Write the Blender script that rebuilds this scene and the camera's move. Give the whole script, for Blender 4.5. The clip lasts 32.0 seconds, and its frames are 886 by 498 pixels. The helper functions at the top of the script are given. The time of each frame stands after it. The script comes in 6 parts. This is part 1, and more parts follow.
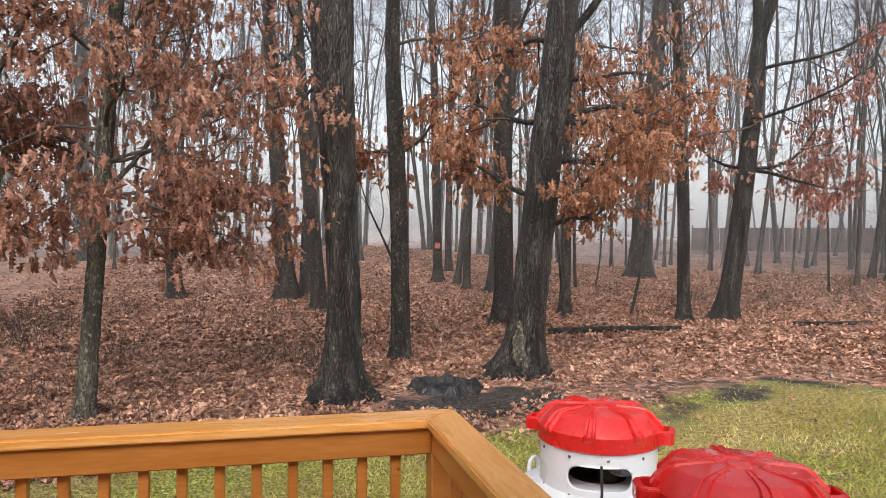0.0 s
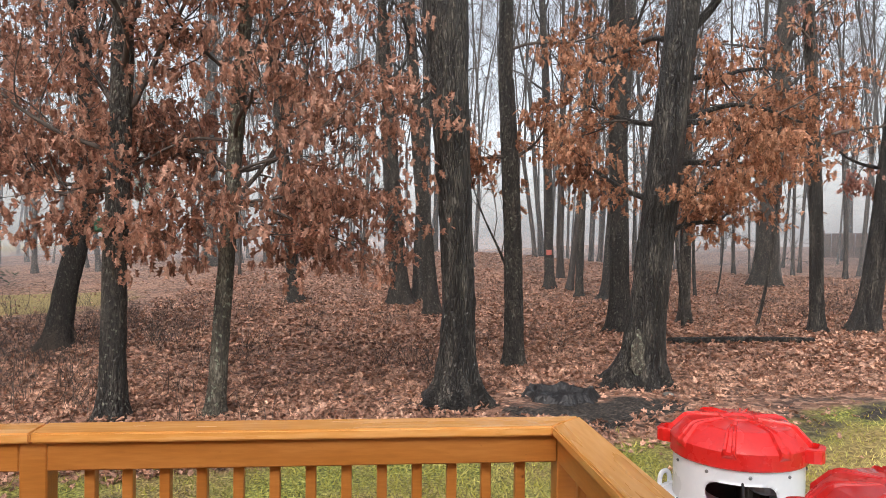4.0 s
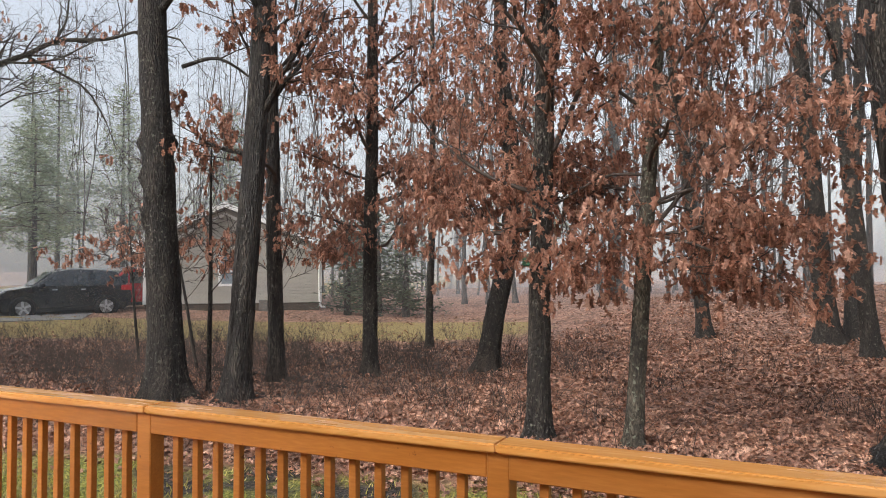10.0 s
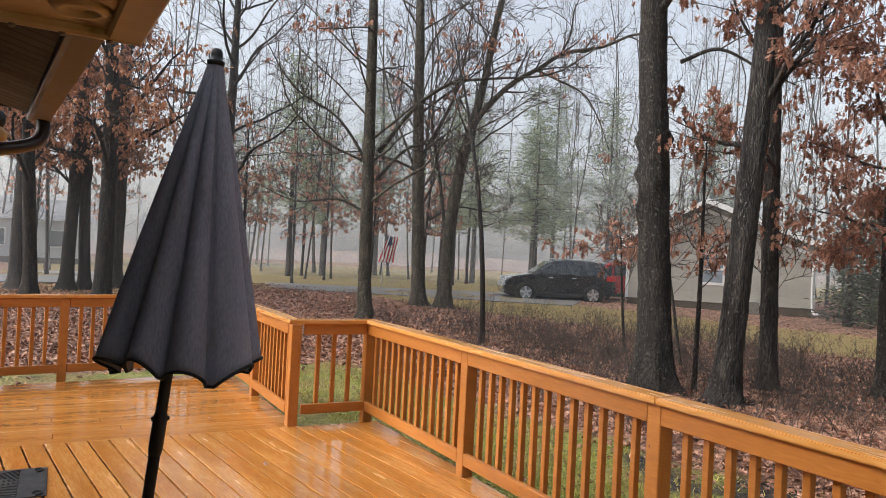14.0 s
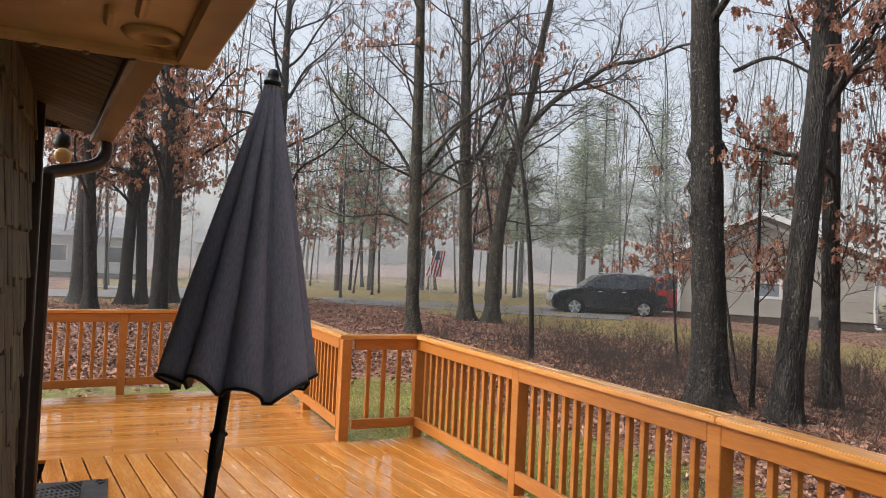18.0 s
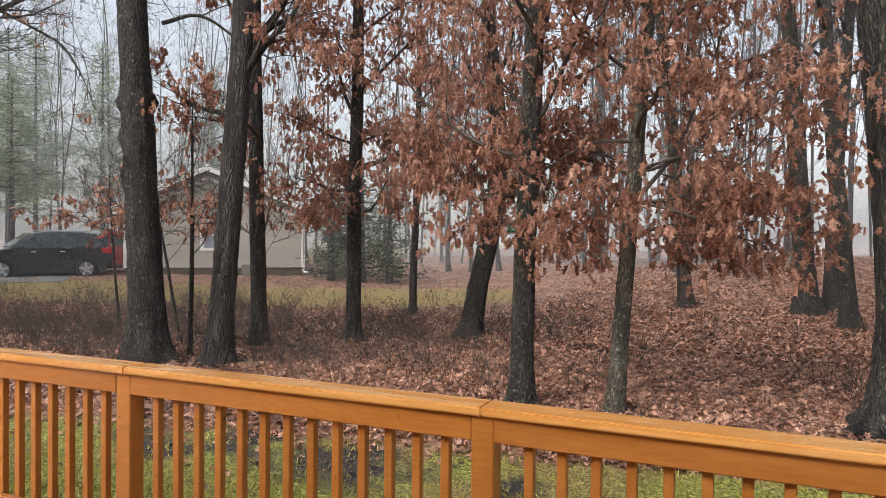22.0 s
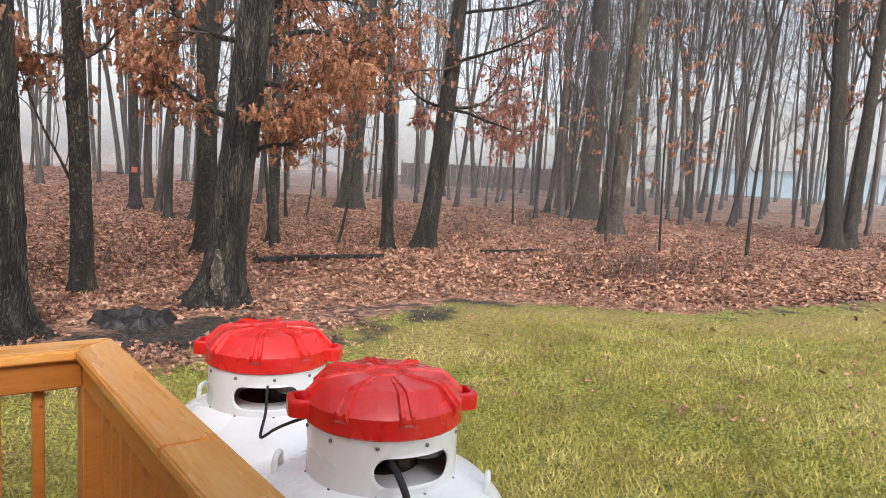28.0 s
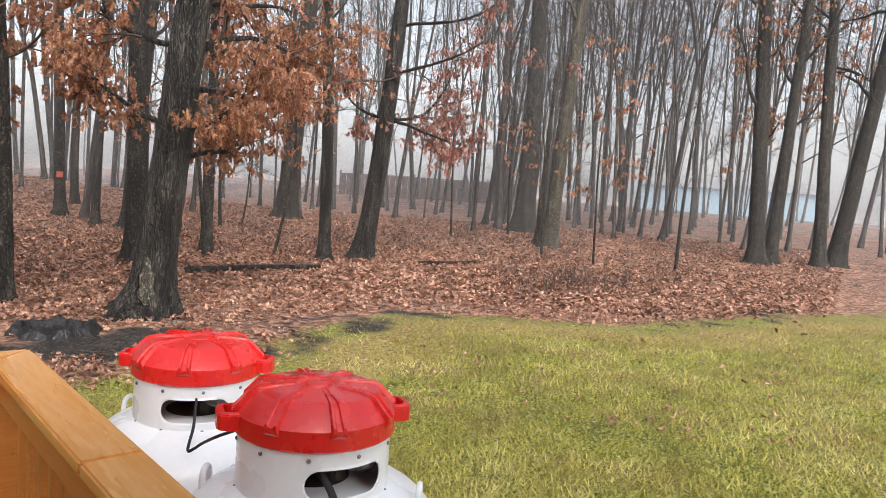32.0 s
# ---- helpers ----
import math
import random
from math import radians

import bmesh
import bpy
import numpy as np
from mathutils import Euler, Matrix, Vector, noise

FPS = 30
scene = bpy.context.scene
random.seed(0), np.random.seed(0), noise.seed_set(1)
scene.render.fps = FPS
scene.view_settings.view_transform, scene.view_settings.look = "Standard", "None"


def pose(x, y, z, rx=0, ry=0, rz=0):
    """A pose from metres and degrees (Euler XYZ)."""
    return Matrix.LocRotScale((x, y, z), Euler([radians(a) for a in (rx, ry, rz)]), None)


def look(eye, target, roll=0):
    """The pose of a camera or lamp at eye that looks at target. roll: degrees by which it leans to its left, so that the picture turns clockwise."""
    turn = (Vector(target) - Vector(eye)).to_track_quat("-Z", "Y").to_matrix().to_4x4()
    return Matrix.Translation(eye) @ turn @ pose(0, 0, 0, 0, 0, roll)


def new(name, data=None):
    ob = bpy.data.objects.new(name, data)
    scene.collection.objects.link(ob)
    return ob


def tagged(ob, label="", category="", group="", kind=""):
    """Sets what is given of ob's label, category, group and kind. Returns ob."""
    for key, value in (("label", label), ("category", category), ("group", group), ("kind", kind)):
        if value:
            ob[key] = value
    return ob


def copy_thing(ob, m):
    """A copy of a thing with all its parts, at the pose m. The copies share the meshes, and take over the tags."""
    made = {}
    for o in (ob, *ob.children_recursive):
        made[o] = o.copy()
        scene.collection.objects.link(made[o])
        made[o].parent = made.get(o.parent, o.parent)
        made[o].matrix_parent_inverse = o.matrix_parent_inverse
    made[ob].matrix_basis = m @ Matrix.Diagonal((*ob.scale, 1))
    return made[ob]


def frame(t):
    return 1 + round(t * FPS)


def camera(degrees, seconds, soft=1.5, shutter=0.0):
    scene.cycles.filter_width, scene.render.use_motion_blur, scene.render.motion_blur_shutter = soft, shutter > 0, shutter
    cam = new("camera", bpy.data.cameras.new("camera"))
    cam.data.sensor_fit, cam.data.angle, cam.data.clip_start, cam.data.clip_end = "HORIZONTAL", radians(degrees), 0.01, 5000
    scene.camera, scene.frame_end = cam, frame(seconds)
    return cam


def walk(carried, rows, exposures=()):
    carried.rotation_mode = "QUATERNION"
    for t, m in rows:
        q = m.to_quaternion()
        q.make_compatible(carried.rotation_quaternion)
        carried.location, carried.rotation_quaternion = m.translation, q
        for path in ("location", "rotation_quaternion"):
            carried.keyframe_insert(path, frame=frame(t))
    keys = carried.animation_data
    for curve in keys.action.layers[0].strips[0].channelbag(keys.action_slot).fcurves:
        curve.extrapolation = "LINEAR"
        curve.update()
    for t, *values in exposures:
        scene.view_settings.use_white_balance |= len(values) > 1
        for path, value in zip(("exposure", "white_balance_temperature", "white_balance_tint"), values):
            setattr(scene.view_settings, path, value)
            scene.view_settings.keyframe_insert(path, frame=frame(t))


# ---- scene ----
cam = camera(63.4, 32.0, soft=0.5)

# Deck frame: x runs along the long railing, y out of the house, z up from the deck boards.
PATH = [
    (0, -0.754, -2.651, 1.608, -14.83, -1.36, 0.76),
    (0.5, -0.763, -2.651, 1.608, -14.38, -1.57, 0.87),
    (1, -0.769, -2.645, 1.603, -13.76, -1.89, 0.85),
    (1.5, -0.777, -2.641, 1.600, -13.11, -2.10, 0.95),
    (2, -0.779, -2.641, 1.600, -12.35, -2.10, 1.07),
    (2.5, -0.781, -2.636, 1.598, -11.31, -1.99, 0.94),
    (3, -0.784, -2.625, 1.594, -9.78, -1.72, 0.72),
    (3.5, -0.791, -2.605, 1.590, -7.88, -1.28, 0.65),
    (5.5, -0.814, -2.597, 1.584, -1.32, -0.10, 0.09),
    (6, -0.821, -2.593, 1.580, 0.44, 0.15, -0.17),
    (6.5, -0.837, -2.587, 1.576, 2.20, 0.46, -0.33),
    (7, -0.837, -2.586, 1.576, 4.01, 0.67, -0.34),
    (7.5, -0.854, -2.590, 1.577, 5.88, 0.79, -0.28),
    (8, -0.870, -2.582, 1.574, 8.02, 1.07, -0.39),
    (8.5, -0.884, -2.589, 1.576, 10.50, 1.41, -0.53),
    (9, -0.902, -2.590, 1.576, 13.57, 1.65, -0.44),
    (9.5, -0.922, -2.617, 1.584, 18.17, 1.71, -0.39),
    (10, -0.935, -2.636, 1.580, 25.01, 1.65, -0.12),
    (10.5, -0.950, -2.659, 1.574, 33.66, 1.87, 0.54),
    (11, -1.009, -2.689, 1.581, 41.95, 1.75, 1.58),
    (11.5, -1.062, -2.702, 1.578, 48.47, 1.46, 2.33),
    (12, -1.106, -2.695, 1.571, 53.10, 1.12, 2.71),
    (12.5, -1.119, -2.676, 1.570, 56.25, 0.96, 2.90),
    (13, -1.125, -2.672, 1.571, 58.52, 0.80, 2.99),
    (13.5, -1.134, -2.679, 1.565, 60.32, 0.57, 3.03),
    (14, -1.142, -2.687, 1.564, 61.74, 0.49, 2.91),
    (14.5, -1.147, -2.691, 1.564, 62.82, 0.59, 2.92),
    (16.5, -1.164, -2.701, 1.568, 64.98, 1.14, 3.07),
    (17, -1.163, -2.698, 1.573, 65.41, 1.28, 3.07),
    (17.5, -1.159, -2.703, 1.572, 65.68, 1.45, 2.84),
    (18, -1.165, -2.702, 1.571, 65.52, 1.43, 2.67),
    (18.5, -1.157, -2.698, 1.568, 64.13, 1.16, 2.49),
    (19, -1.145, -2.686, 1.564, 60.79, 0.86, 2.28),
    (19.5, -1.120, -2.664, 1.565, 55.61, 0.64, 1.94),
    (20, -1.092, -2.652, 1.564, 49.11, 0.20, 1.57),
    (20.5, -1.061, -2.632, 1.559, 42.13, -0.10, 1.21),
    (21, -1.030, -2.620, 1.557, 35.40, -0.16, 0.91),
    (21.5, -1.006, -2.605, 1.560, 29.19, -0.52, 0.68),
    (22, -0.969, -2.590, 1.555, 23.71, -0.92, 0.64),
    (22.5, -0.938, -2.583, 1.557, 18.73, -0.72, 0.37),
    (23, -0.902, -2.558, 1.560, 14.06, -0.54, -0.04),
    (23.5, -0.871, -2.556, 1.560, 9.01, -0.63, -0.25),
    (24, -0.828, -2.554, 1.557, 3.51, -1.03, -0.06),
    (24.5, -0.781, -2.552, 1.557, -2.32, -1.35, 0.38),
    (25, -0.745, -2.571, 1.560, -8.23, -1.70, 0.79),
    (25.5, -0.709, -2.590, 1.561, -14.25, -2.21, 0.95),
    (26, -0.667, -2.610, 1.563, -20.62, -2.77, 0.94),
    (26.5, -0.618, -2.643, 1.558, -26.66, -3.48, 1.02),
    (28.5, -0.594, -2.691, 1.576, -38.88, -6.48, 3.69),
    (29, -0.596, -2.691, 1.575, -39.70, -6.48, 3.85),
    (29.5, -0.597, -2.695, 1.575, -40.35, -6.38, 3.81),
    (30, -0.596, -2.702, 1.575, -40.75, -6.13, 3.78),
    (30.5, -0.597, -2.705, 1.576, -41.20, -5.85, 3.93),
    (31, -0.596, -2.705, 1.575, -41.63, -5.58, 4.00),
    (31.5, -0.595, -2.698, 1.574, -42.05, -5.20, 4.20),
    (32, -0.594, -2.707, 1.576, -42.26, -4.88, 4.18),
]
walk(cam, [(t, look((x, y, z), (x - math.sin(radians(yaw)) * math.cos(radians(pitch)),
                                y + math.cos(radians(yaw)) * math.cos(radians(pitch)),
                                z + math.sin(radians(pitch))), roll)) for t, x, y, z, yaw, pitch, roll in PATH],
     [(0.0, 0.12), (6.0, 0.12), (9.0, 0.10), (10.0, 0.0), (11.2, -0.2), (12.5, -0.1), (15.0, 0.02), (19.0, 0.0), (21.0, 0.02), (23.0, 0.08), (26.0, 0.18), (29.0, 0.22), (32.0, 0.2)])

# ---------------------------------------------------------------- world and light
SUN_EL, SUN_ROT = radians(38), radians(200)
world = bpy.data.worlds.new("overcast_sky")
scene.world = world
world.use_nodes = True
wn = world.node_tree
wn.nodes.clear()
w_out = wn.nodes.new("ShaderNodeOutputWorld")
w_bg = wn.nodes.new("ShaderNodeBackground")
w_sky = wn.nodes.new("ShaderNodeTexSky")
w_sky.sky_type = "NISHITA"
w_sky.sun_disc = False
w_sky.sun_elevation, w_sky.sun_rotation = SUN_EL, SUN_ROT
w_sky.air_density, w_sky.dust_density, w_sky.ozone_density = 1.0, 4.0, 1.0
w_hsv = wn.nodes.new("ShaderNodeHueSaturation")
w_hsv.inputs["Saturation"].default_value = 0.42
wn.links.new(w_sky.outputs[0], w_hsv.inputs["Color"])
wn.links.new(w_hsv.outputs[0], w_bg.inputs["Color"])
w_bg.inputs["Strength"].default_value = 0.275
wn.links.new(w_bg.outputs[0], w_out.inputs["Surface"])
sun_data = bpy.data.lights.new("sun", "SUN")
sun_data.energy, sun_data.angle, sun_data.color = 0.6, radians(40), (1.0, 0.98, 0.95)
sun = new("sun", sun_data)
sun.rotation_euler = Euler((math.pi / 2 - SUN_EL, 0, math.pi - SUN_ROT))


# ---------------------------------------------------------------- materials
def S(r, g, b):
    """Linear colour from 0 to 255 display values."""
    return tuple((c / 255 / 12.92 if c / 255 < 0.04045 else ((c / 255 + 0.055) / 1.055) ** 2.4) for c in (r, g, b))


def mat(name, cols, big=2.0, fine=30.0, stretch=(1, 1, 1), rough=0.7, rough_var=0.1, bump=0.2, dist=0.01,
        metal=0.0, coat=0.0, rand=None, vary=0.25, spots=None, spot_scale=8.0, spot_at=0.62, world_space=False, detail=6.0,
        transmit=0.0, crack=0.0):
    """A surface of two or more colours mixed by noise at two scales, with grain relief, uneven gloss and optional blotches."""
    m = bpy.data.materials.new(name)
    m.use_nodes = True
    nt = m.node_tree
    bs = nt.nodes["Principled BSDF"]
    N, L = nt.nodes.new, nt.links.new
    if world_space:
        src = N("ShaderNodeNewGeometry").outputs["Position"]
    else:
        src = N("ShaderNodeTexCoord").outputs["Object"]
    off = src
    if rand == "object":
        info = N("ShaderNodeObjectInfo")
        mul = N("ShaderNodeVectorMath")
        mul.operation = "SCALE"
        mul.inputs[0].default_value = (7.3, 3.1, 5.7)
        L(info.outputs["Random"], mul.inputs["Scale"])
        add = N("ShaderNodeVectorMath")
        L(src, add.inputs[0])
        L(mul.outputs[0], add.inputs[1])
        off = add.outputs[0]
    mp = N("ShaderNodeMapping")
    mp.inputs["Scale"].default_value = stretch
    L(off, mp.inputs[0])
    n1 = N("ShaderNodeTexNoise")
    n1.inputs["Scale"].default_value, n1.inputs["Detail"].default_value = big, detail
    n2 = N("ShaderNodeTexNoise")
    n2.inputs["Scale"].default_value, n2.inputs["Detail"].default_value = fine, 4
    L(mp.outputs[0], n1.inputs["Vector"])
    L(mp.outputs[0], n2.inputs["Vector"])
    mix = N("ShaderNodeMath")
    mix.operation = "MULTIPLY_ADD"
    mix.inputs[1].default_value, mix.inputs[2].default_value = 0.45, 0.0
    L(n2.outputs["Fac"], mix.inputs[0])
    add2 = N("ShaderNodeMath")
    add2.operation = "MULTIPLY_ADD"
    add2.inputs[1].default_value = 0.55
    L(n1.outputs["Fac"], add2.inputs[0])
    L(mix.outputs[0], add2.inputs[2])
    ramp = N("ShaderNodeValToRGB")
    el = ramp.color_ramp.elements
    lo, hi = 0.36, 0.64
    for i, c in enumerate(cols):
        p = lo + (hi - lo) * i / max(1, len(cols) - 1)
        e = el[i] if i < 2 else el.new(p)
        e.position, e.color = p, (*c, 1)
    L(add2.outputs[0], ramp.inputs[0])
    col = ramp.outputs[0]
    height = add2.outputs[0]
    if crack:
        vo = N("ShaderNodeTexVoronoi")
        vo.feature = "DISTANCE_TO_EDGE"
        vo.inputs["Scale"].default_value = crack
        wp = N("ShaderNodeVectorMath")
        wp.operation = "MULTIPLY_ADD"
        wp.inputs[1].default_value = (0.13, 0.13, 0.13)
        L(n1.outputs["Color"], wp.inputs[0])
        L(mp.outputs[0], wp.inputs[2])
        L(wp.outputs[0], vo.inputs["Vector"])
        cr = N("ShaderNodeMapRange")
        cr.inputs["From Max"].default_value = 0.22
        cr.inputs["To Min"].default_value, cr.inputs["To Max"].default_value = 0.45, 1.0
        L(vo.outputs["Distance"], cr.inputs["Value"])
        sc = N("ShaderNodeVectorMath")
        sc.operation = "SCALE"
        L(col, sc.inputs[0])
        L(cr.outputs[0], sc.inputs["Scale"])
        col = sc.outputs[0]
        hm = N("ShaderNodeMath")
        hm.operation = "MULTIPLY_ADD"
        hm.inputs[1].default_value = 0.6
        L(cr.outputs[0], hm.inputs[0])
        L(add2.outputs[0], hm.inputs[2])
        height = hm.outputs[0]
    if spots:
        n3 = N("ShaderNodeTexNoise")
        n3.inputs["Scale"].default_value, n3.inputs["Detail"].default_value = spot_scale, 8
        L(off, n3.inputs["Vector"])
        r3 = N("ShaderNodeValToRGB")
        r3.color_ramp.elements[0].position, r3.color_ramp.elements[1].position = spot_at, spot_at + 0.07
        L(n3.outputs["Fac"], r3.inputs[0])
        mx = N("ShaderNodeMix")
        mx.data_type = "RGBA"
        mx.inputs["B"].default_value = (*spots, 1)
        L(r3.outputs[0], mx.inputs["Factor"])
        L(col, mx.inputs["A"])
        col = mx.outputs["Result"]
    if rand:
        if rand == "object":
            rv = N("ShaderNodeObjectInfo").outputs["Random"]
        else:
            rv = N("ShaderNodeNewGeometry").outputs["Random Per Island"]
        mr = N("ShaderNodeMapRange")
        mr.inputs["To Min"].default_value, mr.inputs["To Max"].default_value = 1 - vary, 1 + vary
        L(rv, mr.inputs["Value"])
        hs = N("ShaderNodeHueSaturation")
        L(mr.outputs[0], hs.inputs["Value"])
        L(col, hs.inputs["Color"])
        col = hs.outputs[0]
    L(col, bs.inputs["Base Color"])
    rr = N("ShaderNodeMapRange")
    rr.inputs["To Min"].default_value, rr.inputs["To Max"].default_value = max(0.02, rough - rough_var), min(1, rough + rough_var)
    rr.inputs["From Min"].default_value, rr.inputs["From Max"].default_value = 0.3, 0.7
    L(n1.outputs["Fac"], rr.inputs["Value"])
    L(rr.outputs[0], bs.inputs["Roughness"])
    bs.inputs["Metallic"].default_value = metal
    bs.inputs["Coat Weight"].default_value = coat
    bs.inputs["Coat Roughness"].default_value = 0.08
    if bump:
        b = N("ShaderNodeBump")
        b.inputs["Strength"].default_value, b.inputs["Distance"].default_value = bump, dist
        L(height, b.inputs["Height"])
        L(b.outputs[0], bs.inputs["Normal"])
    if transmit:
        tr = N("ShaderNodeBsdfTranslucent")
        L(col, tr.inputs["Color"])
        ms = N("ShaderNodeMixShader")
        ms.inputs[0].default_value = transmit
        L(bs.outputs[0], ms.inputs[1])
        L(tr.outputs[0], ms.inputs[2])
        L(ms.outputs[0], nt.nodes["Material Output"].inputs["Surface"])
    return m


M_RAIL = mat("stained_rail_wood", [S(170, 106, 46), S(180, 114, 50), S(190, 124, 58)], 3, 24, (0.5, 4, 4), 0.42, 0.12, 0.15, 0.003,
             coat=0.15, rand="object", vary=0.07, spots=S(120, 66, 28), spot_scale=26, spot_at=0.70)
# Paler than M_RAIL: sky highlights on the wet cap are put into its colour.
M_CAP = mat("wet_skylit_cap_wood", [S(208, 142, 72), S(218, 154, 82), S(229, 172, 106)], 3, 20, (0.4, 4, 4), 0.26, 0.12, 0.12, 0.003,
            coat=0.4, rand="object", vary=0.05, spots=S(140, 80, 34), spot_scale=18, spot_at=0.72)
M_DECK = mat("wet_deck_board", [S(178, 114, 50), S(196, 130, 58), S(212, 154, 84)], 2.2, 26, (0.5, 4, 4), 0.17, 0.12, 0.12, 0.003,
             coat=0.5, rand="object", vary=0.1, spots=S(212, 170, 120), spot_scale=5, spot_at=0.68)
# Joist wood with the shade under the deck put into its colour.
M_SHADED_WOOD = mat("shaded_joist_wood", [S(70, 45, 25), S(96, 62, 34)], 3, 20, (0.4, 5, 5), 0.8)
M_BARK = mat("wet_oak_bark", [S(26, 23, 21), S(52, 47, 43), S(88, 82, 75)], 9, 60, (1, 1, 0.3), 0.75, 0.15, 1.0, 0.05, crack=34,
             rand="object", vary=0.2, spots=S(98, 98, 88), spot_scale=26, spot_at=0.60)
M_BARK_DARK = mat("rain_black_bark", [S(19, 16, 15), S(37, 33, 30), S(94, 88, 80)], 9, 60, (1, 1, 0.2), 0.55, 0.2, 1.0, 0.05, crack=36,
                  rand="object", vary=0.1, spots=S(84, 82, 74), spot_scale=24, spot_at=0.62)
M_BARK_PALE = mat("lichened_bark", [S(50, 45, 39), S(82, 76, 66), S(122, 115, 101)], 9, 60, (1, 1, 0.32), 0.8, 0.1, 0.9, 0.03, crack=38,
                  rand="object", vary=0.15, spots=S(118, 122, 106), spot_scale=26, spot_at=0.59)
M_BARK_FAR = mat("distant_bark", [S(44, 39, 37), S(66, 60, 57), S(90, 84, 80)], 5, 22, (1, 1, 0.2), 0.85, 0.1, 0.5, 0.03,
                 rand="object", vary=0.25)
M_TWIG = mat("twig_bark", [S(52, 44, 40), S(84, 74, 68)], 6, 30, (1, 1, 0.5), 0.8, 0.1, 0.3)


def leaf_mat(name, cols, transmit=0.45):
    return mat(name, cols, 3.0, 40, (1, 1, 1), 0.62, 0.15, 0.15, 0.004, rand="island", vary=0.5, transmit=transmit)


M_LEAF_RUST = leaf_mat("rust_oak_leaf", [S(116, 81, 66), S(167, 122, 102), S(211, 170, 149)], 0.6)
M_LEAF_ORANGE = leaf_mat("orange_oak_leaf", [S(120, 82, 62), S(170, 121, 94), S(211, 166, 135)], 0.6)
M_LEAF_RED = leaf_mat("dull_red_oak_leaf", [S(128, 86, 76), S(162, 114, 100), S(192, 148, 132)], 0.5)
M_LITTER = leaf_mat("fallen_oak_leaf", [S(96, 68, 55), S(154, 113, 93), S(204, 164, 140)], 0.0)
# Far pine green, raised paler: the mist's haze is put into the colour.
M_NEEDLE = mat("haze_paled_needles", [S(134, 148, 116), S(166, 176, 142)], 3, 30, rough=0.7, rand="island", vary=0.3, transmit=0.4)
M_NEEDLE_DARK = mat("dark_evergreen_needles", [S(78, 88, 72), S(104, 112, 94)], 3, 30, rough=0.7, rand="island", vary=0.35, transmit=0.2)
M_GRASS = mat("grass_blade", [S(114, 112, 50), S(162, 155, 74), S(200, 188, 120)], 0.6, 3.0, rough=0.6, bump=0.0, rand="island", vary=0.35,
              world_space=True, transmit=0.25)
M_WHITE = mat("white_tank_paint", [S(238, 241, 244), S(244, 246, 248)], 2, 60, rough=0.3, rough_var=0.08, bump=0.03, dist=0.002, coat=0.25)
M_RED = mat("red_lid_plastic", [S(212, 34, 32), S(226, 44, 40)], 9, 70, rough=0.26, rough_var=0.16, bump=0.16, dist=0.002, coat=0.35)
M_BLACK = mat("black_rubber", [S(18, 18, 19), S(32, 32, 34)], 8, 60, rough=0.5)
M_DARKMETAL = mat("valve_brass_dark", [S(48, 42, 38), S(84, 76, 66)], 8, 60, rough=0.4, metal=0.6)
M_STEEL = mat("dull_steel", [S(110, 112, 114), S(150, 152, 154)], 8, 60, rough=0.35, metal=0.9)
M_CANVAS = mat("charcoal_canvas", [S(110, 112, 124), S(128, 130, 142), S(145, 147, 160)], 5, 180, (1, 1, 0.3), 0.75, 0.1, 0.15, 0.002)
M_TRIM_BLACK = mat("black_binding", [S(16, 16, 18), S(28, 28, 30)], 8, 80, rough=0.7)
M_SHAKE = mat("weathered_cedar_shake", [S(58, 56, 46), S(88, 86, 72), S(120, 116, 100)], 5, 30, (7, 7, 0.7), 0.85, 0.1, 0.7, 0.01,
              rand="object", vary=0.25, spots=S(96, 104, 72), spot_scale=6, spot_at=0.58)
M_BROWN = mat("dark_brown_metal", [S(34, 26, 22), S(48, 37, 31)], 4, 50, rough=0.4, rough_var=0.1, bump=0.05, coat=0.2)
M_GUTTER = mat("brown_gutter_metal", [S(104, 84, 62), S(124, 102, 76)], 3, 40, rough=0.5, rough_var=0.1, bump=0.05)
M_SOFFIT = mat("brown_vented_soffit", [S(58, 49, 40), S(74, 63, 52)], 3, 40, rough=0.6, rand="object", vary=0.08)
M_TAN = mat("tan_pressed_steel", [S(196, 172, 134), S(212, 190, 152), S(226, 206, 172)], 3, 18, metal=0.2, rough=0.38, rough_var=0.15, bump=0.08, dist=0.003,
            spots=S(150, 112, 70), spot_scale=9, spot_at=0.64)
M_STUMP = mat("rotted_black_stump", [S(16, 15, 16), S(32, 30, 31), S(58, 56, 57)], 7, 40, (1, 1, 0.4), 0.5, 0.2, 1.0, 0.04)
M_ASPHALT = mat("wet_asphalt", [S(104, 103, 102), S(122, 120, 118), S(140, 137, 134)], 1.5, 50, rough=0.6, rough_var=0.15, bump=0.2, world_space=True)
M_SIDING = mat("tan_vinyl_siding", [S(154, 150, 141), S(166, 162, 153)], 2, 30, rough=0.6, rand="object", vary=0.04)
M_TRIM = mat("white_house_trim", [S(212, 212, 210), S(224, 224, 222)], 3, 30, rough=0.55, rand="object", vary=0.03)
M_ROOF = mat("grey_shingle_roof", [S(120, 120, 122), S(146, 146, 148), S(170, 170, 172)], 6, 40, rough=0.9, bump=0.5)
M_FOUND = mat("dark_foundation", [S(70, 62, 54), S(88, 78, 68)], 4, 30, rough=0.9)
M_GLASS = mat("dark_window_glass", [S(60, 68, 76), S(84, 92, 100)], 1, 6, rough=0.08, rough_var=0.03, bump=0.0, coat=0.3)
